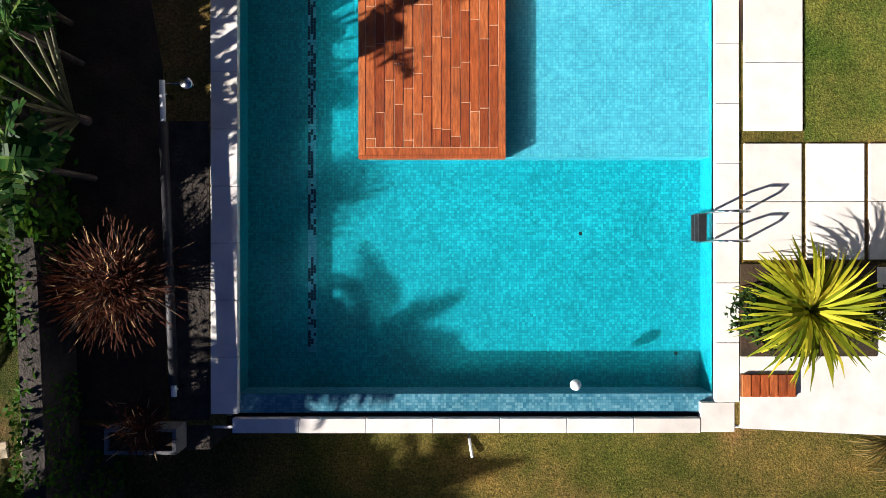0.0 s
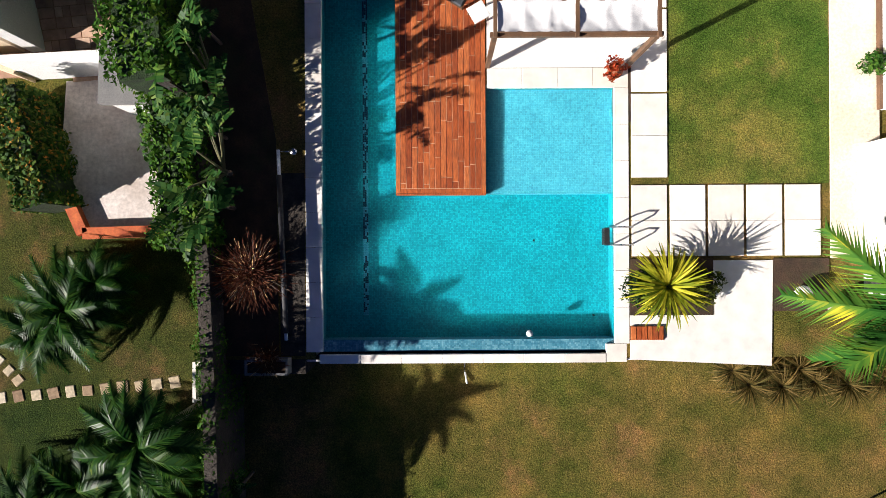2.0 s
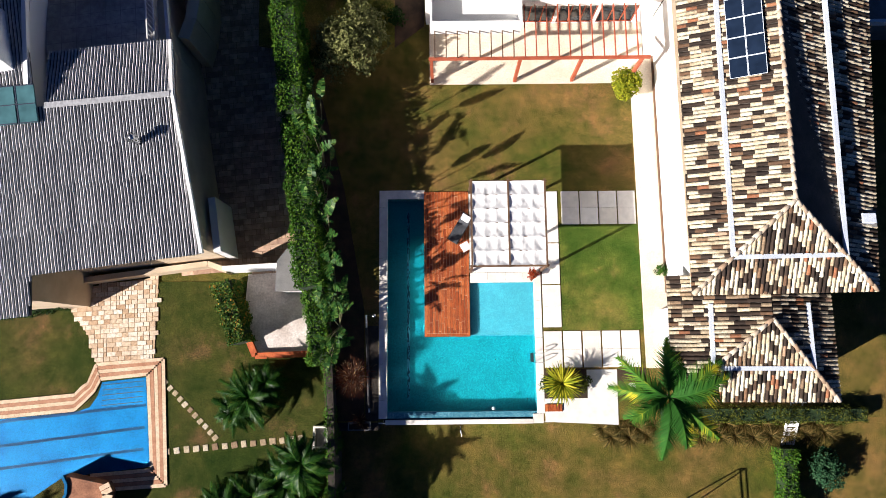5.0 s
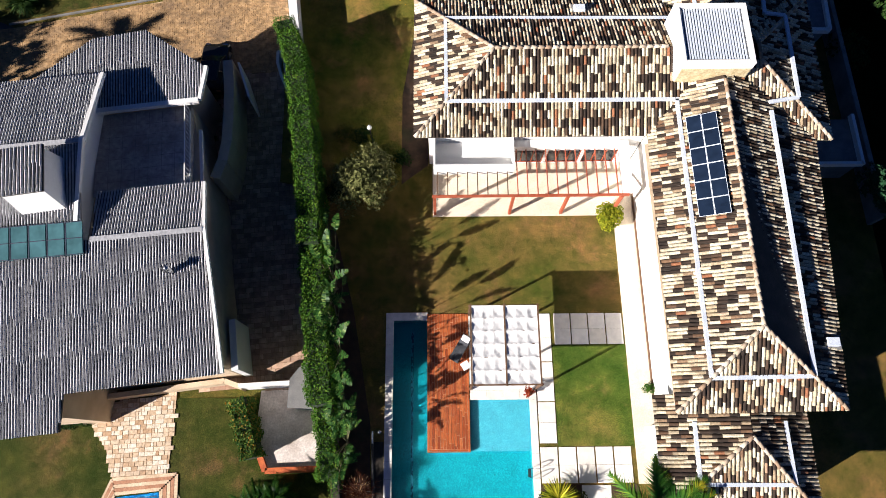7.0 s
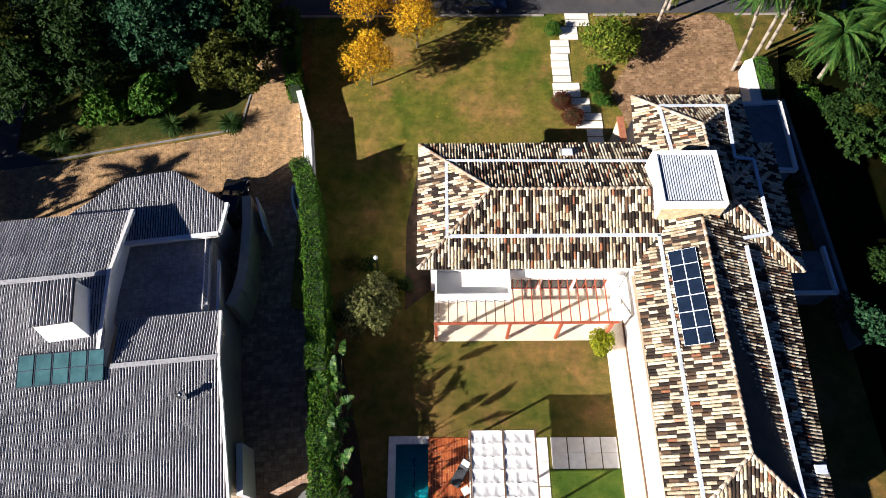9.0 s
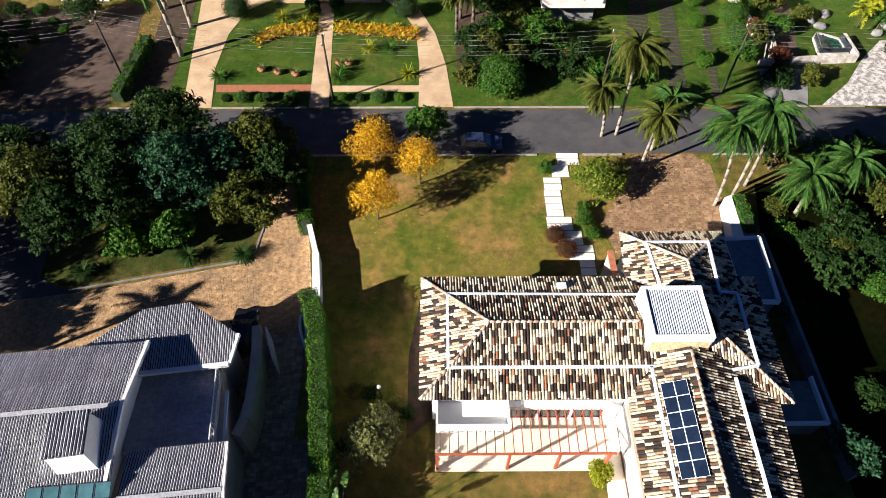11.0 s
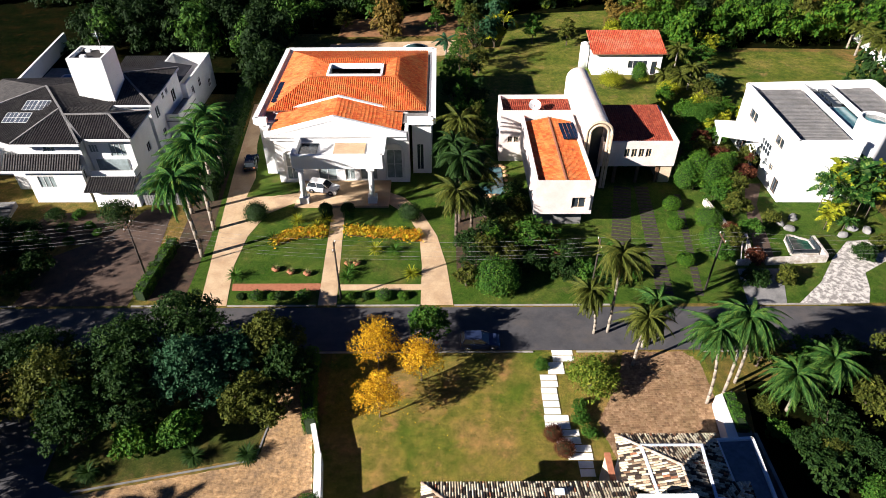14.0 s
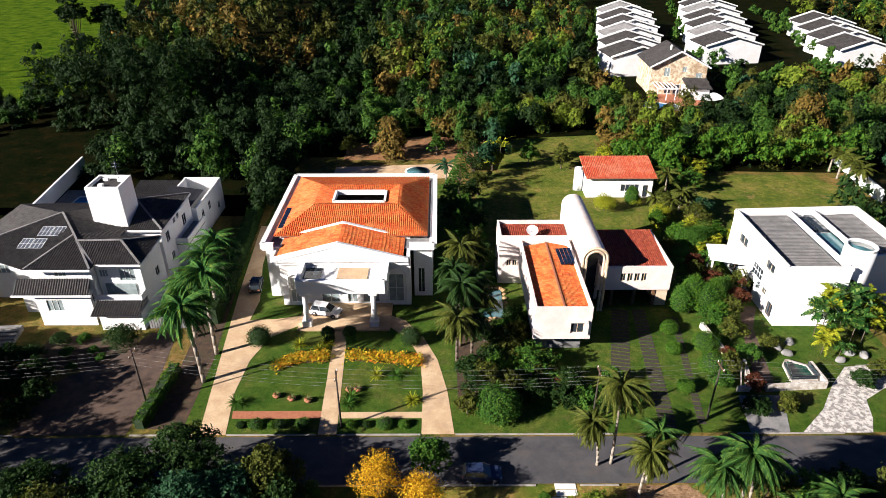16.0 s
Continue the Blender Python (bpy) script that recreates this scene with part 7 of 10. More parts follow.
for i in range(4):
    pnl = thing("roof_solar_panel", "blue-grey solar panel on the charcoal roof", "solar panel", (-57.9 + (i % 2) * 1.75 + (i // 2) * 1.6, 78.4 + (i // 2) * 2.6, 9.78 + (i // 2) * 0.55), 0, "panels on the charcoal roof")
    bm = bmesh.new()
    bbox(bm, 0, 1.6, 0, 2.0, 0, 0.07)
    bmesh.ops.transform(bm, matrix=pose(0, 0, 0, 13), verts=bm.verts)
    part("glass", bm, M_PANEL, pnl)
    barpart("rim", [((0, 0, 0.07), (1.6, 0, 0.07)), ((0, 0.98, 0.29), (1.6, 0.98, 0.29)), ((0, 1.95, 0.51), (1.6, 1.95, 0.51)), ((0, 0.0, 0.07), (0, 1.95, 0.51)), ((0.53, 0.0, 0.07), (0.53, 1.95, 0.51)), ((1.07, 0.0, 0.07), (1.07, 1.95, 0.51)), ((1.6, 0.0, 0.07), (1.6, 1.95, 0.51))], 0.06, 0.03, M_WHITEPAINT, pnl)
sw = thing("side_wall", "long white boundary wall running back", "wall", kind="structure")
barpart("wall_panel", [((-73.0, 101, 0), (-76.2, 131, 0))], 0.4, 3.0, M_PLASTER, sw)
flat("patio", [(-72.5, 98), (-55.2, 98), (-56, 120), (-74.5, 120)], 0.03, M_CONCRETE, "grey patio with a small pool", "patio")
pl = thing("patio_pool", "small blue patio pool", "swimming pool", (-67.4, 112.5, 0.03))
boxpart("water", (-3, 3, -4, 4, 0, 0.03), M_BLUEPOOL, pl)
barpart("rim", [((-3.2, -4.2, 0), (3.2, -4.2, 0)), ((3.2, -4.2, 0), (3.2, 4.2, 0)), ((3.2, 4.2, 0), (-3.2, 4.2, 0)), ((-3.2, 4.2, 0), (-3.2, -4.2, 0))], 0.4, 0.06, M_STONE, pl)
flat("house_drive", [(-47.5, 53.1), (-34.5, 53.1), (-34.0, 60), (-35.4, 72), (-39.0, 72), (-42, 66), (-47, 62)], 0.02, M_FORECOURT, "reddish paved forecourt", "drive")
gate2 = thing("slatted_gate", "grey slatted sliding gate", "gate", (-39.4, 73.0, 0))
for i in range(14):
    boxpart("slat", (i * 0.37, i * 0.37 + 0.3, -0.03, 0.03, 0.1, 2.0), M_CONCRETE, gate2)
barpart("rail", [((0, 0.06, 0.3), (5.2, 0.06, 0.3)), ((0, 0.06, 1.7), (5.2, 0.06, 1.7))], 0.05, 0.08, M_STEEL, gate2)
for i in range(9):
    t = thing("garden_step", "weathered timber garden step", "step", (-57.5 - i * 0.12, 66.5 + i * 0.75, 0), 4, "steps up to the dark-roofed house")
    boxpart("tread", (-1.6, 1.6, -0.3, 0.3, 0, 0.1 + i * 0.09), M_CONCRETE, t)

# ---- rose-white house with a barrel vault ----
ch = thing("vaulted_house", "rose-white house with red tile roofs and a barrel vault", "house")


def croof(poly, seed, mat):
    return tiled_plane(poly, ch, mat, M_TERRACOTTA, 0.3, 0.5, 0.13, 0.4, seed, 0.01, 3)


def cblock(x0, x1, y0, y1, z0, z1, front=(), rim=0.45, west=()):
    bm = bmesh.new()
    wall(bm, (x0, y0), (x1, y0), z0, z1, 0.3, front)
    wall(bm, (x1, y0), (x1, y1), z0, z1, 0.3)
    wall(bm, (x1, y1), (x0, y1), z0, z1, 0.3)
    wall(bm, (x0, y1), (x0, y0), z0, z1, 0.3, west)
    bbox(bm, x0 + 0.3, x1 - 0.3, y0 + 0.3, y1 - 0.3, z0, z0 + 0.25)
    part("wall", bm, M_PINKWALL, ch)
    for o in front:
        window(ch, (x0, y0), (x1, y0), o, M_GLASS, M_WARMWALL, depth=0.22)


cblock(12.6, 19.9, 66.7, 84.55, 2.85, 7.7, [(4.7, 6.4, 3.75, 5.5)])
croof([(12.9, 67.0, 6.9), (16.3, 67.0, 7.6), (16.3, 83.7, 7.6), (12.9, 83.7, 6.9)], 81, M_RED)
croof([(16.3, 67.0, 7.6), (19.6, 67.0, 6.9), (19.6, 83.7, 6.9), (16.3, 83.7, 7.6)], 82, M_RED)
barpart("ridge_cap", [((16.3, 67.0, 7.65), (16.3, 83.7, 7.65))], 0.25, 0.1, M_TERRACOTTA, ch)
bm = bmesh.new()
bbox(bm, 13.4, 19.2, 68.5, 83.5, 0, 2.84)
part("undercroft_wall", bm, M_CONCRETE, ch)
boxpart("window_hood", (16.9, 19.4, 66.35, 66.69, 5.55, 5.75), M_PINKWALL, ch)
boxpart("window_shutter", (19.0, 19.5, 66.4, 66.68, 3.7, 5.5), M_PINKWALL, ch)
cblock(23.2, 33.7, 78.2, 89.4, 2.85, 6.7, [(3.2, 4.0, 4.3, 5.6), (4.2, 5.0, 4.3, 5.6), (5.2, 6.0, 4.3, 5.6), (6.2, 7.0, 4.3, 5.6)])
croof([(23.5, 78.5, 5.9), (33.4, 78.5, 5.9), (33.4, 89.1, 6.9), (23.5, 89.1, 6.9)], 83, M_REDDARK)
for x in (25.6, 28.8, 31.6):
    boxpart("pillar", (x - 0.2, x + 0.2, 78.4, 78.8, 0, 2.85), M_WOOD, ch)
boxpart("carport_wall", (32.0, 33.6, 78.5, 84, 0, 2.84), M_WARMWALL, ch)
boxpart("carport_back", (23.3, 32.0, 84.0, 84.3, 0, 2.84), M_CONCRETE, ch)
cblock(9.6, 20.4, 84.6, 90.0, 0, 8.2, [(1.2, 1.9, 3.1, 4.1), (2.1, 2.8, 3.1, 4.1)])
croof([(10.0, 85.0, 7.2), (20.0, 85.0, 7.2), (20.0, 89.7, 7.6), (10.0, 89.7, 7.6)], 84, M_REDDARK)
bm = bmesh.new()
secs = []
R = 1.75
for yv in (77.2, 80, 85, 90, 95.0):
    sec = [bm.verts.new((22.2 - R, yv, 4.0))] + [bm.verts.new((22.2 - math.cos(math.pi * k / 14) * R, yv, 8.6 + math.sin(math.pi * k / 14) * R)) for k in range(15)] + [bm.verts.new((22.2 + R, yv, 4.0))]
    secs.append(sec)
for a, b in zip(secs, secs[1:]):
    for i in range(len(a) - 1):
        bm.faces.new((a[i], a[i + 1], b[i + 1], b[i]))
bm.faces.new(secs[-1])
bm.faces.new([secs[1][i] for i in range(len(secs[1]))][::-1])
part("barrel_vault", bm, M_PINKWALL, ch, "tall barrel-vaulted stair tower", smooth=False)
bm = bmesh.new()
for rr in (1.7, 1.25):
    arcp = [(22.2 - math.cos(math.pi * k / 14) * rr, 77.1, 8.6 + math.sin(math.pi * k / 14) * rr) for k in range(15)]
    arcp = [(22.2 - rr, 77.1, 0)] + arcp + [(22.2 + rr, 77.1, 0)]
    for a, b in zip(arcp, arcp[1:]):
        tube(bm, a, b, 0.2, seg=6)
part("arch_moulding", bm, M_WARMWALL, ch, "stepped arch moulding")
boxpart("tower_wall", (20.5, 23.9, 80.05, 94, 0, 4.0), M_PINKWALL, ch)
boxpart("stair_glass", (21.1, 23.3, 79.6, 79.7, 0, 9.5), M_GLASS, ch)
cs = thing("roof_solar_collector", "small tilted solar collectors on the orange roof", "solar panel", (18.3, 79.3, 7.3), 8)
for i in range(4):
    bm = bmesh.new()
    bbox(bm, i * 0.55 - 0.9, i * 0.55 - 0.42, -1.6, 1.6, 0.2, 0.28)
    bmesh.ops.transform(bm, matrix=pose(0, 0, 0.35, 14), verts=bm.verts)
    part("collector", bm, M_SOLAR, cs)
dish = thing("satellite_dish", "white satellite dish on the roof", "dish", (14.6, 86.2, 7.5))
bm = bmesh.new()
bmesh.ops.create_cone(bm, cap_ends=False, segments=16, radius1=0.1, radius2=0.9, depth=0.35)
bmesh.ops.transform(bm, matrix=pose(0, 0, 0.8, 35), verts=bm.verts)
part("bowl", bm, M_WHITEPAINT, dish)
tubepart("mast", [((0, 0, -0.3), (0, 0, 0.7), 0.05)], M_STEEL, dish)
# striped drive
strip = thing("striped_drive", "grass drive with paved ladders, darkened for the house's shade", "drive", kind="structure")
for a, b, w in (((26.6, 54.0), (29.4, 77.5), 1.9), ((30.6, 54.5), (34.0, 75.5), 0.9), ((23.6, 64), (26.8, 77.5), 2.4)):
    a, b = Vector(a), Vector(b)
    n = int((b - a).length / 0.75)
    d = (b - a).normalized()
    s = Vector((d.y, -d.x)) * w / 2
    for i in range(n):
        p = a.lerp(b, i / n)
        q = p + d * 0.55
        # Grey slabs take dark stone: the house's shade is in their colour.
        slabpart("paving_slab", [tuple(p - s), tuple(p + s), tuple(q + s), tuple(q - s)], -0.1, 0.035, M_DARKSTONE, strip)
cp = thing("garden_pool", "small dark green garden pool with stone edge", "pool", (8.2, 79, 0))
boxpart("water", (-1.7, 1.7, -3.6, 3.6, -0.1, 0.06), M_TEALGLASS, cp)
rng = random.Random(3)
for i in range(26):
    a = i / 26 * 6.283
    x, y = 2.1 * math.copysign(min(1, abs(1.3 * math.cos(a))), math.cos(a)), 4.0 * math.copysign(min(1, abs(1.3 * math.sin(a))), math.sin(a))
    bm = bmesh.new()
    bmesh.ops.create_icosphere(bm, subdivisions=1, radius=rng.uniform(0.3, 0.55))
    bmesh.ops.transform(bm, matrix=pose(x, y, 0.1) @ Matrix.Diagonal((1, 1, 0.6, 1)), verts=bm.verts)
    part("edge_stone", bm, M_PAVE, cp)

# small house behind
sh = thing("garden_house", "small white garden house with a red tile roof", "house", (0, 0, 0))
bm = bmesh.new()
wall(bm, (29.5, 116), (42.3, 116), 0, 4.3, 0.3, [(6.6, 10.2, 1.3, 2.8), (11.0, 12.0, 0.1, 2.6)])
wall(bm, (42.3, 116), (42.3, 122), 0, 4.3, 0.3)
wall(bm, (42.3, 122), (29.5, 122), 0, 5.6, 0.3)
wall(bm, (29.5, 122), (29.5, 116), 0, 4.3, 0.3)
part("wall", bm, M_PLASTER, sh)
window(sh, (29.5, 116), (42.3, 116), (6.6, 10.2, 1.3, 2.8), M_GLASS, M_WHITEPAINT, bars=3)
window(sh, (29.5, 116), (42.3, 116), (11.0, 12.0, 0.1, 2.6), M_GLASS, M_WOOD, bars=0)
tiled_plane([(29.0, 115.2, 4.4), (42.9, 115.2, 4.4), (42.6, 122.5, 6.2), (28.8, 122.5, 6.2)], sh, M_REDMID, M_TERRACOTTA, 0.34, 0.55, 0.14, 0.4, 85, 0.01, 3)
tank = thing("roof_tank", "round white water tank beside the garden house", "tank", (28.5, 120, 0))
tubepart("shell", [((0, 0, 0), (0, 0, 4.6), 0.9)], M_WHITEPAINT, tank, seg=14)
tubepart("lid", [((0, 0, 4.6), (0, 0, 4.9), 0.92, 0.3)], M_WHITEPAINT, tank, seg=14)

# ---- white modern house ----
dh = thing("modern_house", "white modern block house with grey ribbed roofs and a round tower", "house")
bm = bmesh.new()
DW = [(2.0, 5.0, 0.2, 2.6), (8.0, 10.5, 0.2, 2.6), (12.0, 14.6, 6.2, 7.7), (12.6, 14.0, 2.4, 3.5), (14.8, 16.6, 0.3, 2.6), (3.0, 6.0, 5.6, 7.2)]
wall(bm, (47.0, 73.3), (55.6, 73.2), 0, 9.0, 0.35, [(6.2, 7.6, 3.4, 6.4)])
wall(bm, (47.0, 91.0), (47.0, 73.3), 0, 9.0, 0.35, DW)
wall(bm, (66.5, 92.0), (47.0, 91.0), 0, 9.0, 0.35)
wall(bm, (66.5, 78.0), (66.5, 92.0), 0, 9.0, 0.35)
wall(bm, (60.0, 77.0), (66.5, 78.0), 0, 9.0, 0.35)
part("wall", bm, M_PLASTER, dh)
for o in DW:
    window(dh, (47.0, 91.0), (47.0, 73.3), o, M_GLASS, M_WOOD if o[2] < 1 else M_WARMWALL, depth=0.28)
window(dh, (47.0, 73.3), (55.6, 73.2), (6.2, 7.6, 3.4, 6.4), M_GLASS, M_WHITEPAINT)


def ribbed(pts, z, name):
    r = slabpart("roof", pts, z - 0.1, z, M_VALLEY, dh)
    y0, y1 = min(p[1] for p in pts), max(p[1] for p in pts)
    bm = bmesh.new()
    y = y0 + 0.2
    while y < y1:
        c = clip_poly(pts, 1, y - 0.01, y + 0.01)
        if c:
            bar(bm, (min(p[0] for p in c) + 0.05, y, z), (max(p[0] for p in c) - 0.05, y, z), 0.2, 0.07)
        y += 0.42
    tagged(part("rib", bm, M_CONCRETE, r), kind="stuff")


ribbed([(47.5, 73.8), (55.0, 73.7), (55.0, 90.6), (47.5, 90.4)], 8.6, "roof")
ribbed([(59.5, 77.6), (66.0, 78.4), (66.0, 91.4), (59.5, 91.0)], 8.4, "roof")
for seg in (((47.1, 73.4, 8.9), (55.6, 73.3, 8.9)), ((47.1, 73.4, 8.9), (47.1, 91, 8.9)), ((47.1, 91, 8.9), (66.4, 92, 8.9)), ((66.4, 92, 8.9), (66.4, 78, 8.9)), ((55.4, 73.4, 8.7), (55.4, 91.2, 8.7)), ((59.2, 77.2, 8.7), (59.2, 91.4, 8.7))):
    barpart("parapet", [seg], 0.5, 0.55, M_PLASTER, dh)
slabpart("skylight", [(55.8, 76.5), (59.0, 77.0), (59.0, 85.0), (55.8, 84.5)], 8.2, 8.5, M_TEALGLASS, dh)
for i in range(4):
    boxpart("skylight", (55.9, 57.2, 85.6 + i * 1.3, 86.6 + i * 1.3, 8.2, 8.7), M_GLASS, dh)
    boxpart("skylight", (57.6, 58.9, 85.6 + i * 1.3, 86.6 + i * 1.3, 8.2, 8.7), M_GLASS, dh)
slabpart("inner_roof", [(55.5, 75.5), (59.2, 76.8), (59.2, 91.3), (55.5, 91)], 7.9, 8.1, M_PLASTER, dh)
rt = tubepart("round_tower", [((57.6, 76.0, 0), (57.6, 76.0, 11.0), 2.0)], M_PLASTER, dh, seg=24)
tubepart("tower_glass", [((57.6, 76.0, 11.0), (57.6, 76.0, 11.03), 1.6)], M_TEALGLASS, rt, seg=24)
bm = bmesh.new()
for i in range(24):
    a, b = 6.2832 * i / 24, 6.2832 * (i + 1) / 24
    bar(bm, (57.6 + 1.85 * math.cos(a), 76 + 1.85 * math.sin(a), 11.0), (57.6 + 1.85 * math.cos(b), 76 + 1.85 * math.sin(b), 11.0), 0.3, 0.35)
part("tower_rim", bm, M_PLASTER, rt)
for i in range(2):
    for j in range(4):
        boxpart("glass_block", (46.93, 46.99, 78.9 + j * 0.75, 79.45 + j * 0.75, 3.9 + i * 0.9, 4.6 + i * 0.9), M_GLASS, dh)
slabpart("canopy_slab", [(41.5, 84), (47.0, 82), (47.0, 88), (42.5, 88.5)], 4.4, 4.7, M_PLASTER, dh)
for x, y in ((42.2, 84.6), (43, 87.8)):
    boxpart("canopy_post", (x - 0.12, x + 0.12, y - 0.12, y + 0.12, 0, 4.4), M_PLASTER, dh)
fw = thing("garden_wall", "weathered low garden wall at the street", "wall", kind="structure")
M_OLDRENDER = mottled("stained_pale_render", (0.36, 0.3, 0.24), (0.74, 0.7, 0.64), 1.6, 0.9, 12, 0.4, 0.02, grime=(0.2, 0.16, 0.11))
for a, b, h in (((40.2, 60.0), (47.8, 60.5), 1.0), ((47.8, 60.7), (47.75, 64.4), 1.0), ((36.7, 60.0), (38.2, 60.0), 0.7), ((38.4, 60.2), (39.3, 64.6), 1.2), ((36.9, 73), (37.9, 66.4), 1.0)):
    barpart("wall_panel", [((*a, 0), (*b, 0))], 0.35, h, M_OLDRENDER, fw)
for a, b in (((37.3, 60.3), (38.4, 63.6)), ((37.8, 60.3), (38.9, 63.4))):
    barpart("leaning_pole", [((*a, 0.3), (*b, 1.6))], 0.12, 0.12, M_OLDRENDER, fw)
pond = thing("glass_fenced_pond", "small green pond behind a glass fence in the front garden", "pond", (0, 0, 0))
PP = [(44.0, 61.5), (47.3, 61.6), (47.3, 64.2), (45.2, 65.4), (44.4, 64.4)]
slabpart("water", PP, 0, 0.35, mottled("pond_water", (0.01, 0.05, 0.035), (0.03, 0.11, 0.07), 1.2, 0.1, 12, 0.05), pond)
for a, b in zip(PP, PP[1:] + PP[:1]):
    barpart("rim", [((*a, 0.2), (*b, 0.2))], 0.3, 0.25, M_OLDRENDER, pond)
for a, b in zip(PP[:2] + PP[-1:], PP[1:3] + PP[:1]):
    pane = barpart("glass_pane", [((*a, 0.45), (*b, 0.45))], 0.03, 0.6, M_GLASS, pond)
    barpart("rail", [((*a, 1.06), (*b, 1.06))], 0.06, 0.05, M_STEEL, pane)
flat("modern_drive", [(41.4, 53.1), (49.3, 53.1), (50.6, 55.4), (51.6, 58.4), (55, 60.4), (62, 61.2), (62, 65.2), (56.6, 65), (52.3, 64.4), (48.9, 61.0), (45.6, 56.8)], 0.02, mottled("crazed_pale_stone", (0.26, 0.24, 0.22), (0.62, 0.58, 0.53), 1.6, 0.9, 6.0, 0.5, 0.03, stops=(0.44, 0.56)), "pale crazed stone drive", "drive")
flat("garden_drive", [(35.6, 53.1), (40.0, 53.1), (42.0, 59.2), (36.6, 59.2)], 0.022, M_CONCRETE, "grey worn drive before the garden wall", "drive")
flat("modern_path", [(39.4, 60.3), (41.7, 60.3), (44.1, 72.6), (46.8, 78), (44.5, 78), (42.5, 72.6)], 0.025, M_FORECOURT, "dark brown paved path beside the modern house", "path")
for i in range(6):
    t = thing("rock", "large pale garden boulder", "rock", ((46.2, 47.6, 45.4, 54.2, 52.4, 56.0)[i], (67.0, 69.4, 68.4, 67.0, 65.6, 66.6)[i], 0.2), i * 50, "boulders")
    bm = bmesh.new()
    bmesh.ops.create_icosphere(bm, subdivisions=2, radius=1.0)
    for v in bm.verts:
        v.co *= 1 + 0.3 * noise.noise(v.co * 1.3 + Vector((i, 0, 0)))
    bmesh.ops.transform(bm, matrix=Matrix.Diagonal((0.8, 0.55, 0.42, 1)), verts=bm.verts)
    part("stone", bm, M_CONCRETE, t)

# ---- houses far off ----
def far_house(x, y, w, d, h, turn, roofmat, seed, wallmat=M_PLASTER):
    t = thing("terraced_house", "white house with a dark tile roof far behind the trees", "house", (x, y, 0), turn, "far terraced houses")
    op = [(w * 0.15, w * 0.3, h * 0.55, h * 0.8), (w * 0.6, w * 0.8, h * 0.55, h * 0.8), (w * 0.2, w * 0.4, 0.6, h * 0.35)]
    bm = bmesh.new()
    wall(bm, (-w / 2, -d / 2), (w / 2, -d / 2), 0, h, 0.3, op[:2])
    wall(bm, (w / 2, -d / 2), (w / 2, d / 2), 0, h, 0.3)
    wall(bm, (w / 2, d / 2), (-w / 2, d / 2), 0, h, 0.3)
    wall(bm, (-w / 2, d / 2), (-w / 2, -d / 2), 0, h, 0.3)
    for sx in (-1, 1):
        bm.faces.new([bm.verts.new((sx * (w / 2 - 0.1), yy, zz)) for yy, zz in ((-d / 2, h), (d / 2, h), (0, h + 2.8))])
    part("wall", bm, wallmat, t)
    for sx in (-1, 1):
        barpart("party_wall", [((sx * (w / 2 + 0.2), -d / 2 - 0.5, h + 0.1), (sx * (w / 2 + 0.2), 0, h + 3.1)), ((sx * (w / 2 + 0.2), 0, h + 3.1), (sx * (w / 2 + 0.2), d / 2 + 0.5, h + 0.1))], 0.5, 0.5, M_PLASTER, t)
    for o in op[:2]:
        window(t, (-w / 2, -d / 2), (w / 2, -d / 2), o, M_GLASS, M_WHITEPAINT)
    for a, b, c, e in (((-w / 2 - 0.4, -d / 2 - 0.4, h), (w / 2 + 0.4, -d / 2 - 0.4, h), (w / 2 + 0.4, 0, h + 2.9), (-w / 2 - 0.4, 0, h + 2.9)), ((w / 2 + 0.4, d / 2 + 0.4, h), (-w / 2 - 0.4, d / 2 + 0.4, h), (-w / 2 - 0.4, 0, h + 2.9), (w / 2 + 0.4, 0, h + 2.9))):
        tiled_plane([a, b, c, e], t, roofmat, M_BLACK, 0.5, 1.0, 0.2, 0.3, seed, 0.01, 3)


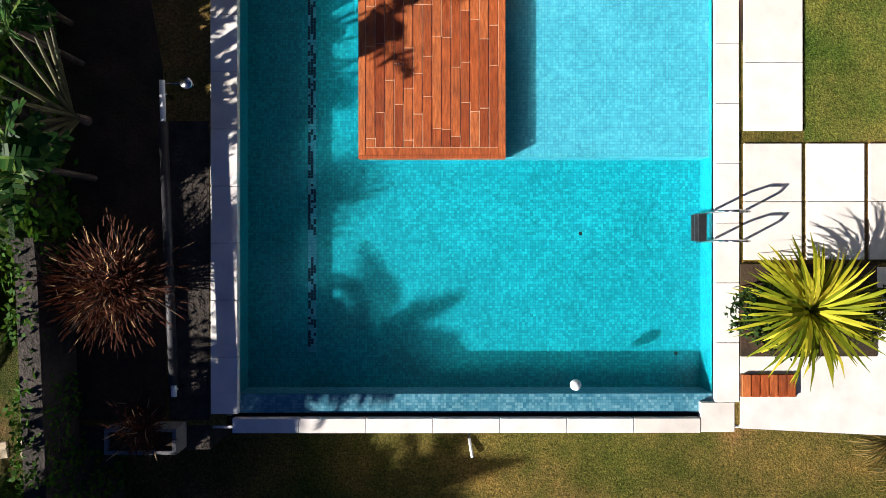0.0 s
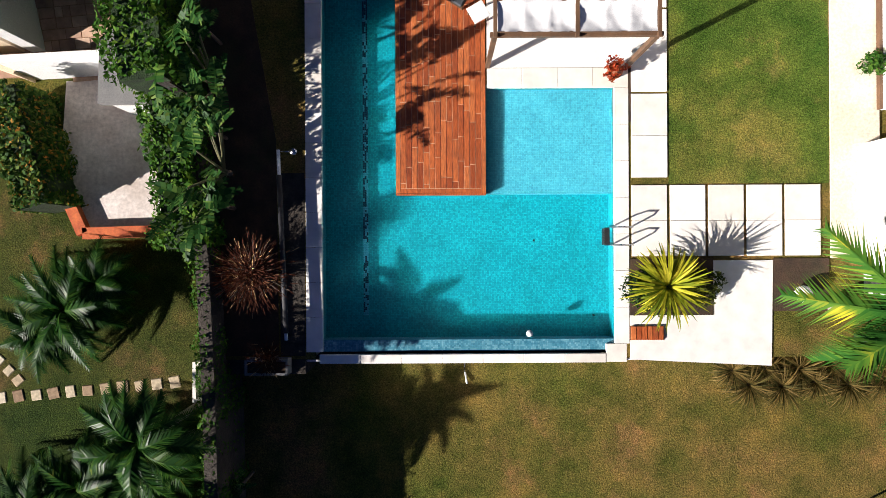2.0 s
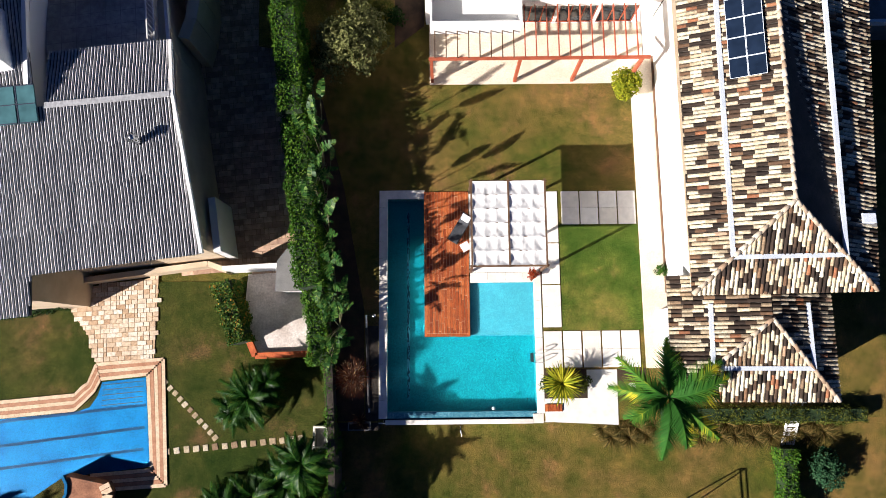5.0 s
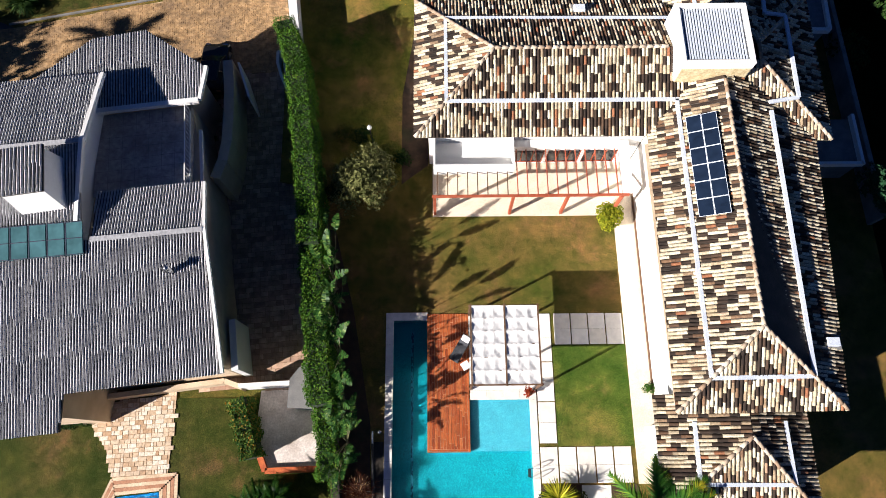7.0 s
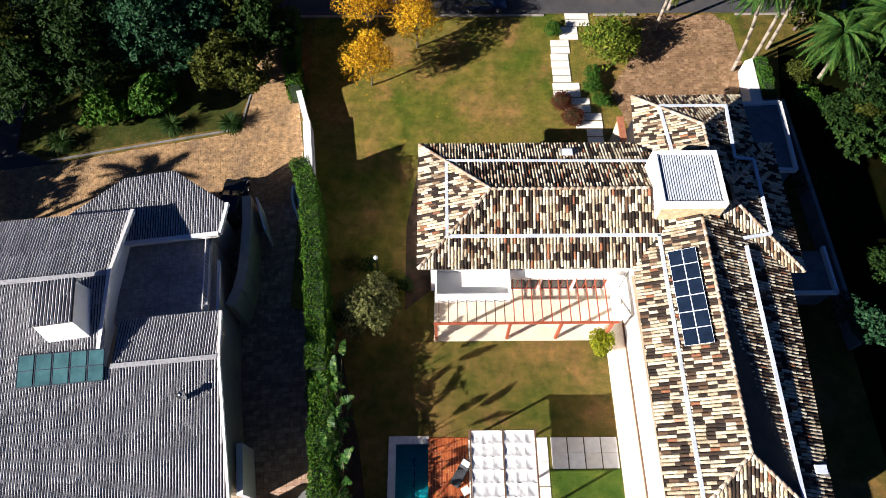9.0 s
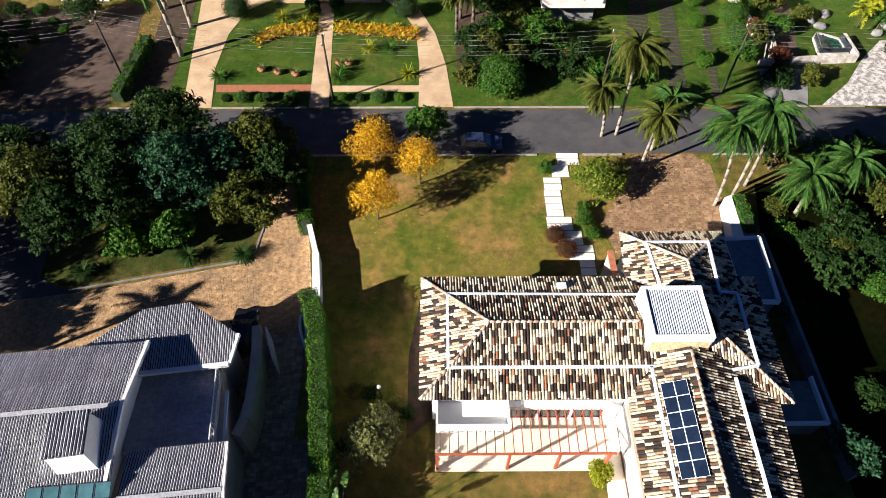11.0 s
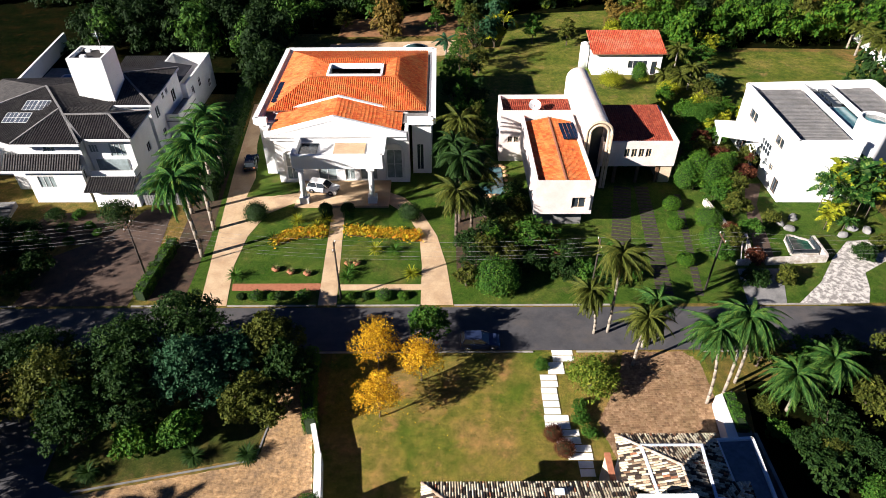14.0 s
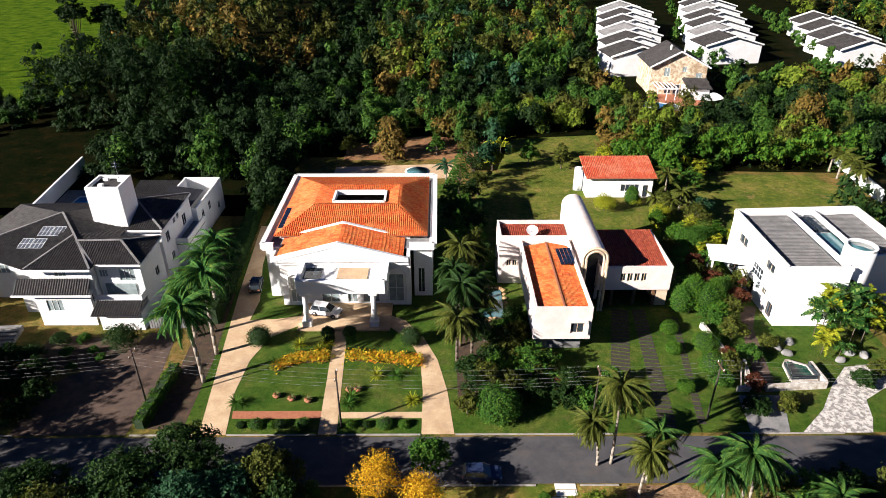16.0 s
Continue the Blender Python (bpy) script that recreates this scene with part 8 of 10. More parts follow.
def stone_house():
    t = thing("stone_house", "gabled rubble-stone house with a charcoal roof and a white pergola", "house", (70.2, 188, 0), -2)
    t.scale = (0.84, 1.0, 1.28)
    m = mottled("pale_rubble", (0.36, 0.25, 0.15), (0.72, 0.6, 0.44), 1.1, 0.9, 6, 0.8, 0.05, stops=(0.4, 0.6), grime=(0.24, 0.17, 0.1))
    op = [(4.4, 6.4, 4.2, 6.2), (10.6, 12.0, 5.2, 6.4), (15.4, 17.6, 3.4, 5.0), (5.4, 7.6, 0.2, 2.4), (8.4, 10.6, 0.2, 2.4)]
    bm = bmesh.new()
    wall(bm, (-9.5, 0), (9.5, 0), 0, 6.5, 0.35, op)
    wall(bm, (9.5, 0), (9.5, 15), 0, 6.5, 0.35)
    wall(bm, (9.5, 15), (-9.5, 15), 0, 6.5, 0.35)
    wall(bm, (-9.5, 15), (-9.5, 0), 0, 6.5, 0.35)
    part("wall", bm, m, t)
    bm = bmesh.new()
    lo = [bm.verts.new(p) for p in ((-9.5, 0, 6.5), (9.5, 0, 6.5), (-0.5, 0, 9.6))]
    hi = [bm.verts.new(p) for p in ((-9.5, 0.35, 6.5), (9.5, 0.35, 6.5), (-0.5, 0.35, 9.6))]
    bm.faces.new(lo)
    bm.faces.new(hi[::-1])
    for i in range(3):
        bm.faces.new((lo[i], hi[i], hi[(i + 1) % 3], lo[(i + 1) % 3]))
    part("gable", bm, m, t)
    for o in op:
        window(t, (-9.5, 0), (9.5, 0), o, M_CURTAIN if o[2] > 1 else M_GLASS, M_WHITEPAINT)
    for poly, k in (([(-10.4, -0.8, 6.35), (-0.5, -0.8, 9.8), (-0.5, 15.6, 9.8), (-10.4, 15.6, 6.35)], 1), ([(10.4, -0.8, 6.2), (10.4, 15.6, 6.2), (-0.5, 15.6, 9.8), (-0.5, -0.8, 9.8)], 2)):
        tiled_plane(poly, t, M_SLATE, M_BLACK, 0.45, 0.9, 0.18, 0.3, k, 0.01, 3)
    barpart("barge_board", [((-10.4, -0.9, 6.2), (-0.5, -0.9, 9.7)), ((-0.5, -0.9, 9.7), (10.4, -0.9, 6.1))], 0.25, 0.35, M_PLASTER, t)
    for x in (-2.4, 2.6):
        boxpart("roof_vent", (x, x + 0.5, 5.0, 5.5, 8.6, 10.4), M_WHITEPAINT, t)
    for x in (-8.6, -5.4, -2.4):
        boxpart("pergola_post", (x, x + 0.22, -6.2, -5.98, 0, 2.8), M_WHITEPAINT, t)
    for i in range(6):
        boxpart("pergola_beam", (-8.8 + i * 1.3, -8.6 + i * 1.3, -6.4, -0.05, 2.8, 3.0), M_WHITEPAINT, t)
    boxpart("pergola_lintel", (-8.9, -1.6, -6.25, -5.98, 2.55, 2.795), M_WHITEPAINT, t)
    tiled_plane([(1.2, -6.6, 2.9), (9.6, -6.6, 2.7), (9.6, -0.4, 3.9), (1.2, -0.4, 3.9)], t, M_SLATE, M_BLACK, 0.45, 0.9, 0.18, 0.3, 3, 0.01, 3)
    boxpart("annex_wall", (1.6, 9.2, -5.6, -0.05, 0, 2.6), M_PLASTER, t)
    slabpart("terrace", [(-13, -11), (6, -11), (9.5, -0.02), (-9.5, -0.02)], 0, 0.1, M_TERRACOTTA, t)
    sail = thing("shade_sail", "white cloth shade sail beside the far pool", "shade sail", (76.0, 178.2, 0), 10)
    bm = bmesh.new()
    bmesh.ops.create_grid(bm, x_segments=8, y_segments=8, size=3.0)
    for v in bm.verts:
        v.co.z = 2.4 + 0.05 * (v.co.x * v.co.x - v.co.y * v.co.y)
    part("cloth", bm, M_FABRIC, sail)
    for x in (-2.9, 2.9):
        for y in (-2.9, 2.9):
            tubepart("pole", [((x, y, 0), (x, y, 2.45), 0.06)], M_WHITEPAINT, sail)


stone_house()
for i in range(6):
    far_house(64.5 + i * 2.6, 216 + i * 13.2, 12.4, 19, 6 + i * 0.5, 97, (M_SLATE, M_SLATE, M_CONCRETE)[i % 3], 2 + i)
for i in range(6):
    far_house(101 + i * 3.4, 232 + i * 13.2, 12.4, 20, 6 + i * 0.5, 97, (M_SLATE, M_CONCRETE, M_SLATE)[i % 3], 12 + i)
for i in range(4):
    far_house(143 + i * 4, 226 + i * 15, 13, 19, 6, 97, M_SLATE, 22 + i)
fp = thing("far_pool", "narrow blue pool beside the far houses", "swimming pool", (61.0, 177.0, 0.1), -20)
boxpart("water", (-6, 6, -2.2, 2.2, 0, 0.15), M_BLUEPOOL, fp)
barpart("rim", [((-6.3, -2.5, 0), (6.3, -2.5, 0)), ((6.3, -2.5, 0), (6.3, 2.5, 0)), ((6.3, 2.5, 0), (-6.3, 2.5, 0)), ((-6.3, 2.5, 0), (-6.3, -2.5, 0))], 0.6, 0.2, M_STONE, fp)

# ---- poles and cables ----
def pole(x, y, h):
    t = thing("utility_pole", "thin grey concrete utility pole", "pole", (x, y, 0), 0, "utility poles")
    tubepart("shaft", [((0, 0, 0), (0, 0, h), 0.13, 0.08)], M_DARKSTONE, t)
    boxpart("crossarm", (-0.06, 0.06, -0.9, 0.9, h - 0.7, h - 0.58), M_WOOD, t)
    for y0 in (-0.8, 0.0, 0.8):
        tubepart("insulator", [((0, y0, h - 0.58), (0, y0, h - 0.4), 0.05)], M_WHITEPAINT, t)


POLES = [(-58, 55), (-34.0, 58), (-10.5, 54.2), (18, 54.6), (31.5, 55.5), (62, 55)]
for x, y in POLES:
    pole(x, y, 8.2)
for k, (dy, dz) in enumerate(((-0.8, 7.8), (0.0, 7.8), (0.8, 7.8), (0.1, 6.4), (-0.1, 6.1))):
    t = thing("overhead_cable", "dark overhead cable between the poles", "cable", (0, 0, 0), 0, "overhead cables")
    segs = []
    for (ax, ay), (bx, by) in zip(POLES, POLES[1:]):
        last = None
        for i in range(9):
            q = i / 8
            p = (ax + (bx - ax) * q, ay + (by - ay) * q + dy, dz - 0.5 * 4 * q * (1 - q))
            if last:
                segs.append((last, p, 0.009))
            last = p
    tubepart("wire", segs, M_CONCRETE, t, seg=4)


# greener lawns across the street
flat("villa_grounds", [(-31, 53.2), (7, 53.2), (7, 123), (-31, 120)], 0.0025, M_GREENLAWN, "shady green grounds round the villa", "lawn")
flat("vault_grounds", [(7.0, 53.2), (60, 53.2), (60, 91), (7.0, 91)], 0.0025, M_GREENLAWN, "green grounds round the rose-white house", "lawn")
for name, pts in (("villa_lawn", [(-23.5, 56.9), (-13.0, 56.9), (-13.9, 72.2), (-19.2, 72.2), (-22.2, 70.6), (-23.7, 66)]), ("villa_lawn_east", [(-10.95, 56.7), (-1.5, 56.7), (-2.0, 66.4), (-3.8, 70.4), (-6.3, 72.0), (-12.0, 72.2)]),
                  ("vault_lawn", [(9, 54), (36, 54), (36.5, 72), (34.5, 78), (20.5, 78), (20.5, 66), (9, 66)]), ("back_lawn", [(7, 92), (60, 94), (60, 110), (44, 128), (42, 153), (18, 150), (13, 130), (8, 128)]), ("far_lawn", [(46, 96), (90, 98), (88, 112), (78, 127), (46, 127)]), ("modern_lawn", [(43.2, 62), (48.6, 63.6), (50, 72.4), (46, 73)])):
    flat(name, pts, 0.006 if name != "far_lawn" else 0.0085, M_DRYLAWN if name in ("back_lawn", "far_lawn") else M_GREENLAWN, "green lawn in a garden across the street", "lawn")
flat("wood_floor", [(-300, 112.1), (-34, 108), (-30, 138), (6, 138), (8, 130), (44, 130), (92, 128), (300, 118), (420, 420), (-420, 420)], 0.004, M_WOODFLOOR, "leaf litter under the woods, its shade put into the dark colour", "ground")
flat("west_wood_floor", [(-300, 54), (-66, 54), (-66, 112), (-300, 112)], 0.004, M_WOODFLOOR, "leaf litter under the trees, its shade put into the dark colour", "ground")


# ---- plants: west boundary ----
GLOSS = leafy("glossy_leaf", [(0.0, (0.003, 0.016, 0.002)), (0.5, (0.011, 0.05, 0.006)), (0.78, (0.045, 0.1, 0.012)), (0.95, (0.34, 0.24, 0.03))], 0.4, own=0.5, patch=2.2)
hedge("boundary_hedge", "tall dense green hedge along the boundary wall", [(-7.0, 12), (-6.15, 4), (-6.0, 2.6)], 1.35, 5.4, L_HEDGE, 31, 190, 0.075, z=LOW_GARDEN)
hedge("boundary_hedge", "clipped green hedge along the boundary wall", [(-9.6, 28), (-8.6, 25), (-7.5, 17), (-7.0, 12)], 1.3, 4.9, L_HEDGE, 28, 190, 0.07, z=-1.4)
hedge("wall_ivy", "ivy creeping along the boundary wall", [(-5.3, -1.4), (-5.05, -5.6), (-5.0, -8.0), (-4.9, -13), (-4.8, -22)], 0.42, 3.42, L_HEDGE, 32, 170, 0.055, z=LOW_GARDEN)
hedge("low_hedge", "lower end of the green hedge", [(-6.0, 2.55), (-5.55, -1.5)], 1.1, 4.0, L_HEDGE, 29, 190, 0.075, z=LOW_GARDEN)
hedge("street_hedge", "clipped green hedge beside the white wall", [(-12.2, 44.8), (-11.7, 39.5), (-11.0, 36.0)], 1.1, 2.2, L_HEDGE, 33, 170, 0.09)
hedge("court_hedge", "green climbing shrub beside the court", [(-10.9, 3.0), (-10.6, 1.9), (-10.35, 1.2), (-10.0, -0.3)], 0.95, 1.8, leafy("variegated_leaf", [(0.0, (0.01, 0.035, 0.006)), (0.5, (0.04, 0.1, 0.014)), (0.8, (0.13, 0.18, 0.03)), (0.92, (0.5, 0.2, 0.03)), (1.0, (0.62, 0.16, 0.02))], own=0.8), 34, 400, 0.075)
hedge("lawn_hedge", "low clipped hedge at the lawn edge", [(-26, -11.8), (-15.1, -11.3)], 1.0, 1.0, L_HEDGE, 35, 420, 0.06)
hedge("lawn_hedge", "low clipped hedge at the lawn edge", [(-14.6, -11.2), (-12.6, -11.1)], 1.0, 1.0, L_HEDGE, 36, 420, 0.06)
hedge("house_hedge", "low dark hedge by the grey-roofed house", [(-26, 1.4), (-19.9, 2.2)], 1.0, 1.1, L_DARK, 37, 200, 0.07)
M_STALK = mottled("pale_stalk", (0.06, 0.065, 0.022), (0.17, 0.16, 0.075), 3.0, 0.7, 30)


def traveller_palm(at, height, seed, count=13, leaf=1.5, turn=90, spread=46):
    """Long stalks spread in one upright fan, each with a torn leaf."""
    rng = random.Random(seed)
    t = thing("traveller_palm", "tall fan-shaped palm with torn leaves before the hedge", "plant", at, 0, "fan palms along the hedge")
    out = ([], [])
    stalk = height - leaf * 0.55
    for i in range(count):
        a = radians(-spread + 2 * spread * i / (count - 1) + rng.uniform(-4, 4))
        lean = radians(rng.uniform(-9, 9))
        d = Vector((math.sin(a), math.sin(lean), math.cos(a) * math.cos(lean))).normalized()
        d = pose(0, 0, 0, 0, 0, turn + rng.uniform(-6, 6)).to_3x3() @ d
        ln = stalk * rng.uniform(0.8, 1.08)
        foot = Vector((0, 0, 0.25 + 0.02 * i))
        tubepart("stalk", [(foot, foot + d * ln, 0.045, 0.018)], M_STALK, t, seg=5)
        v, f = broad_leaf(leaf * rng.uniform(0.8, 1.15), leaf * 0.19, 0.2, rng.uniform(0.25, 0.9), rng, 16)
        q = d.to_track_quat("X", "Z").to_matrix().to_4x4()
        place(v, f, Matrix.Translation(foot + d * ln) @ q @ pose(0, 0, 0, rng.uniform(-50, 50), rng.uniform(0, 25), 0), out)
    link_mesh("leaves", *out, L_BANANA, t)
    tubepart("trunk", [((0, 0, -0.1), (0, 0, 0.35), 0.1, 0.07)], M_BARK, t)


for i, (x, y, hh, n, lf) in enumerate(((-4.72, 0.6, 3.0, 12, 1.0), (-5.0, 3.0, 3.2, 6, 1.0), (-5.35, 5.7, 4.4, 10, 1.35), (-5.6, 7.9, 3.2, 5, 1.0), (-5.75, 10.0, 4.5, 10, 1.35), (-6.2, 12.6, 3.1, 4, 0.9))):
    traveller_palm((x, y, 0), hh, 910 + i, n, lf, 90 + 9 * (i % 3 - 1))
rng = random.Random(11)
for i, y in enumerate((-0.4, 1.6, 2.3, 4.3, 6.8, 9.0, 11.4)):
    banana("strelitzia", "broad-leaved green plant in front of the hedge", (wall_x(y) + 0.75 + rng.uniform(-0.2, 0.2), y, 0), rng.uniform(1.9, 3.0), rng.uniform(0.8, 1.1), 100 + i, 9, "plants along the hedge")
for i, (x, y, hh, ln) in enumerate(((-6.3, -6.4, 4.1, 1.15),)):
    palm("areca_palm", "feathery palm beside the boundary wall", (x, y, LOW_GARDEN), 4.6, 1.75, 131, 20, 0.45, 30, GLOSS, 0.12, arch=1.0, rise=(-10, 80), droop=0.6)
# Plants added to break the straight edge of the wall's shadow.
for i, (x, y, hh) in enumerate(((-4.7, -8.4, 2.2), (-4.6, -9.6, 3.2), (-4.6, -10.8, 2.6), (-4.5, -12.0, 3.3), (-4.5, -13.4, 2.9))):
    banana("strelitzia", "broad-leaved green plant added at the wall to roughen its shadow", (x + 0.15, y, LOW_LAWN), hh * 0.72, 0.5, 170 + i, 14, "plants along the wall")
# The hedge's deep shade over this strip is part of the bed's colour.
flat("hedge_bed", [(-5.5, -4.6), (-3.35, -4.6), (-3.4, 1.5), (-4.6, 8.4), (-6.0, 14), (-6.6, 14)], 0.012, M_SOIL, "planting bed by the hedge, its deep shade put into the soil colour", "bed")


def dry_bush(at, r, h, seed, n):
    rng = random.Random(seed)
    t = thing("dry_shrub", "rust-brown shrub with pale dry tips", "shrub", at, 0, "dry shrubs")
    out, tips = ([], []), ([], [])
    bm = bmesh.new()
    for i in range(n):
        a, e = rng.random() * 6.283, rng.uniform(0.1, 1.35)
        d = Vector((math.cos(a) * math.cos(e), math.sin(a) * math.cos(e), math.sin(e)))
        ln = r * rng.uniform(0.55, 1.05)
        p = Vector((rng.gauss(0, 0.12), rng.gauss(0, 0.12), h * 0.3)) + d * ln
        v, f = blade(0.2 * rng.uniform(0.6, 1.2), 0.014, 0.6, 2)
        m = Matrix.Translation(p) @ d.to_track_quat("X", "Z").to_matrix().to_4x4()
        place(v, f, m, tips if rng.random() < 0.1 else out)
        for _ in range(3):
            v, f = blade(0.2, 0.011, 0.5, 1)
            place(v, f, Matrix.Translation(p - d * ln * rng.uniform(0.05, 0.7)) @ pose(0, 0, 0, rng.uniform(0, 360), rng.uniform(-60, 60), rng.uniform(0, 360)), out)
        if i % 6 == 0:
            tube(bm, (0, 0, 0), p, 0.02, 0.008, 4)
    part("twig_core", bm, M_BARK, t)
    link_mesh("leaves", *out, L_RED, t)
    tagged(link_mesh("dry_tip", *tips, leafy("dry_tip", [(0, (0.35, 0.2, 0.08)), (1, (0.6, 0.42, 0.22))]), t, "pale straw-coloured tips"), kind="stuff")


dry_bush((-4.0, -2.2, 0), 1.05, 1.0, 5, 800)
dry_bush((-3.55, -4.6, 0.3), 0.32, 0.5, 6, 180)
rosette("yucca", "large yellow-green sword-leaved plant beside the pool", (7.5, -2.65, 0.05), leafy("sword_leaf", [(0.0, (0.06, 0.1, 0.005)), (0.45, (0.22, 0.25, 0.012)), (0.75, (0.5, 0.45, 0.03)), (1.0, (0.8, 0.68, 0.08))], own=0.8), 200, 1.28, 0.045, 7, lift=0.5, bend=1.1)
bush("ground_cover", "low dark green shrub under the sword-leaved plant", (7.1, -2.7, 0.05), L_DARK, 0.75, 0.6, 8, 700, 0.06)
bush("ground_cover", "low olive shrub beside the terrace", (8.6, -2.6, 0.05), L_OLIVE, 0.6, 0.6, 9, 500, 0.06)
palm("feather_palm", "large palm with bright green and yellow fronds", (12.3, -3.2, 0), 3.6, 3.3, 10, 14, 1.05, 44, leafy("bright_palm_leaf", [(0.1, (0.006, 0.03, 0.005)), (0.46, (0.026, 0.11, 0.014)), (0.58, (0.09, 0.19, 0.02)), (0.68, (0.58, 0.48, 0.03))], own=0.12, patch=0.45), 0.16, arch=0.75, rise=(-10, 75), droop=0.75)
L_STRAW = leafy("straw_grass", [(0.0, (0.02, 0.022, 0.005)), (0.4, (0.07, 0.06, 0.014)), (0.75, (0.18, 0.12, 0.035)), (1.0, (0.34, 0.24, 0.09))], own=0.8)
rng = random.Random(31)
for i in range(26):
    rosette("dry_grass_clump", "tussock of long olive and straw grass at the lawn edge", (10.0 + i * 0.5, -5.15 - 0.55 * (i & 1) + rng.uniform(-0.15, 0.15), LOW_LAWN), L_STRAW, 230, rng.uniform(0.8, 1.1), 0.018, 300 + i, "grass", 0.35, "grasses at the lawn edge", 1.9)
hedge("lawn_side_hedge", "clipped bright green hedge beside the lower lawn", [(20.15, -6.40), (20.1, -10.41)], 0.8, 1.1, L_HEDGE, 45, 300, 0.07, z=LOW_LAWN)
bush("blue_shrub", "loose blue-green shrub beyond the hedge", (22.39, -7.52, LOW_LAWN), L_BLUE, 1.2, 1.4, 46, 1400, 0.09, 8)
hedge("south_hedge", "dark clipped hedge by the house", [(13.0, -4.4), (24, -4.5)], 0.8, 0.7, L_OLIVE, 38, 220, 0.06)
pot = thing("flower_pot", "terracotta pot with red flowers beside the canopy", "flower pot", (6.15, 3.35, 0.03))
tubepart("pot", [((0, 0, 0), (0, 0, 0.4), 0.16, 0.22)], M_TERRACOTTA, pot, seg=12)
v, f = leaf_cloud(random.Random(2), [(0, 0, 0.5, 0.3, 0.8)], 260, 0.06)
link_mesh("flower_mass", v, f, leafy("red_bloom", [(0, (0.05, 0.05, 0.01)), (0.5, (0.3, 0.03, 0.01)), (1, (0.5, 0.1, 0.03))]), pot)
bush("round_bush", "round bright green shrub at the pergola", (11.8, 14.35, 0), L_LIME, 1.0, 1.7, 12, 1600, 0.1)
bush("recess_plant", "small green plant in a wall recess", (13.5, 3.6, 0), L_GREEN, 0.4, 0.6, 13, 260, 0.07)
tree("olive_tree", "grey-green small-leaved tree on the lawn", (-3.9, 16.9, 0), L_GREY, 2.5, 3.8, 14, 5200, 0.12, 18, low=0.35, bunch=6)
for i, (x, y) in enumerate(((-5.6, 21), (-4.4, 20.7), (-2.6, 19.4), (-1.6, 19.0), (-5.2, 18.0), (-6.2, 16.5))):
    bush("lawn_shrub", "low dark shrub in the planting bed", (x, y, 0), L_DARK if i % 2 else L_OLIVE, 0.8, 0.9, 320 + i, 500, 0.07, group="shrubs in the side bed")
flat("side_bed", [(-1.7, 17.2), (0.1, 18.6), (0.1, 27.4), (-0.9, 29), (-1.7, 24)], 0.012, M_SOIL, "reddish bare soil beside the house", "bed")
lampost = thing("garden_lamp", "slim dark garden lamp on the lawn", "lamp", (-3.7, 20.3, 0))
tubepart("post", [((0, 0, 0), (0, 0, 2.2), 0.035)], M_BLACK, lampost)
tubepart("head", [((0, 0, 2.2), (0, 0, 2.4), 0.16, 0.1)], M_WHITEPAINT, lampost)

# small football goals on the lower lawn
def goal(x, y, side):
    g = thing("football_goal", "small white tubular football goal on the lawn", "goal", (x, y, LOW_LAWN), 0, "football goals")
    for dy in (-1.45, 1.45):
        for base, top in ((0.0, 0.0), (side * 0.95, side * 0.32)):
            tubepart("post", [((base, dy, 0), (top, dy, 2.0), 0.035)], M_WHITEPAINT, g)
        tubepart("top_tube", [((0, dy, 2.0), (side * 0.32, dy, 2.0), 0.03)], M_WHITEPAINT, g)
        tubepart("ground_tube", [((0, dy, 0.03), (side * 0.95, dy, 0.03), 0.03)], M_WHITEPAINT, g)
    tubepart("crossbar", [((0, -1.45, 2.0), (0, 1.45, 2.0), 0.035)], M_WHITEPAINT, g)
    tubepart("rear_bar", [((side * 0.32, -1.45, 2.0), (side * 0.32, 1.45, 2.0), 0.03)], M_WHITEPAINT, g)
    tubepart("rear_ground_bar", [((side * 0.95, -1.45, 0.03), (side * 0.95, 1.45, 0.03), 0.03)], M_WHITEPAINT, g)


goal(13.85, -11.05, 1)
goal(-1.57, -13.55, -1)
garden_stair = thing("garden_stair", "narrow white stair down to the lower lawn", "stair", (20.55, -4.15, LOW_LAWN))
for i in range(9):
    boxpart("tread", (-0.28, 0.28, -2.15 + i * 0.26, -1.97 + i * 0.26, 0.1 + i * 0.15, 0.16 + i * 0.15), M_WHITEPAINT, garden_stair)
for x in (-0.32, 0.32):
    barpart("stringer", [((x, -2.2, 0.0), (x, 0.3, 1.42))], 0.07, 0.14, M_WHITEPAINT, garden_stair)
boxpart("landing", (-0.35, 0.6, 0.25, 1.0, 1.36, 1.46), M_WHITEPAINT, garden_stair)

for i, (x, y, r) in enumerate(((-9.4, -3.2, 1.9), (-8.6, -2.4, 1.2), (-10.2, -3.9, 1.3), (-7.3, -7.5, 1.9), (-10.5, -8.9, 2.0), (-6.3, -7.0, 1.4), (-8.8, -9.6, 1.8), (-11.6, -9.6, 1.4), (-9.0, -8.2, 1.6), (-6.2, -9.5, 1.7))):
    palm("cycad_clump", "big clump of dark glossy arching fronds", (x, y, 0), 4.0 if i == 9 else 1.6 if i == 5 else 0.8, r * 1.0, 340 + i, 34, 0.42, 34, GLOSS, 0.14, group="cycad clumps", arch=1.2, rise=(-5, 120), droop=0.45)

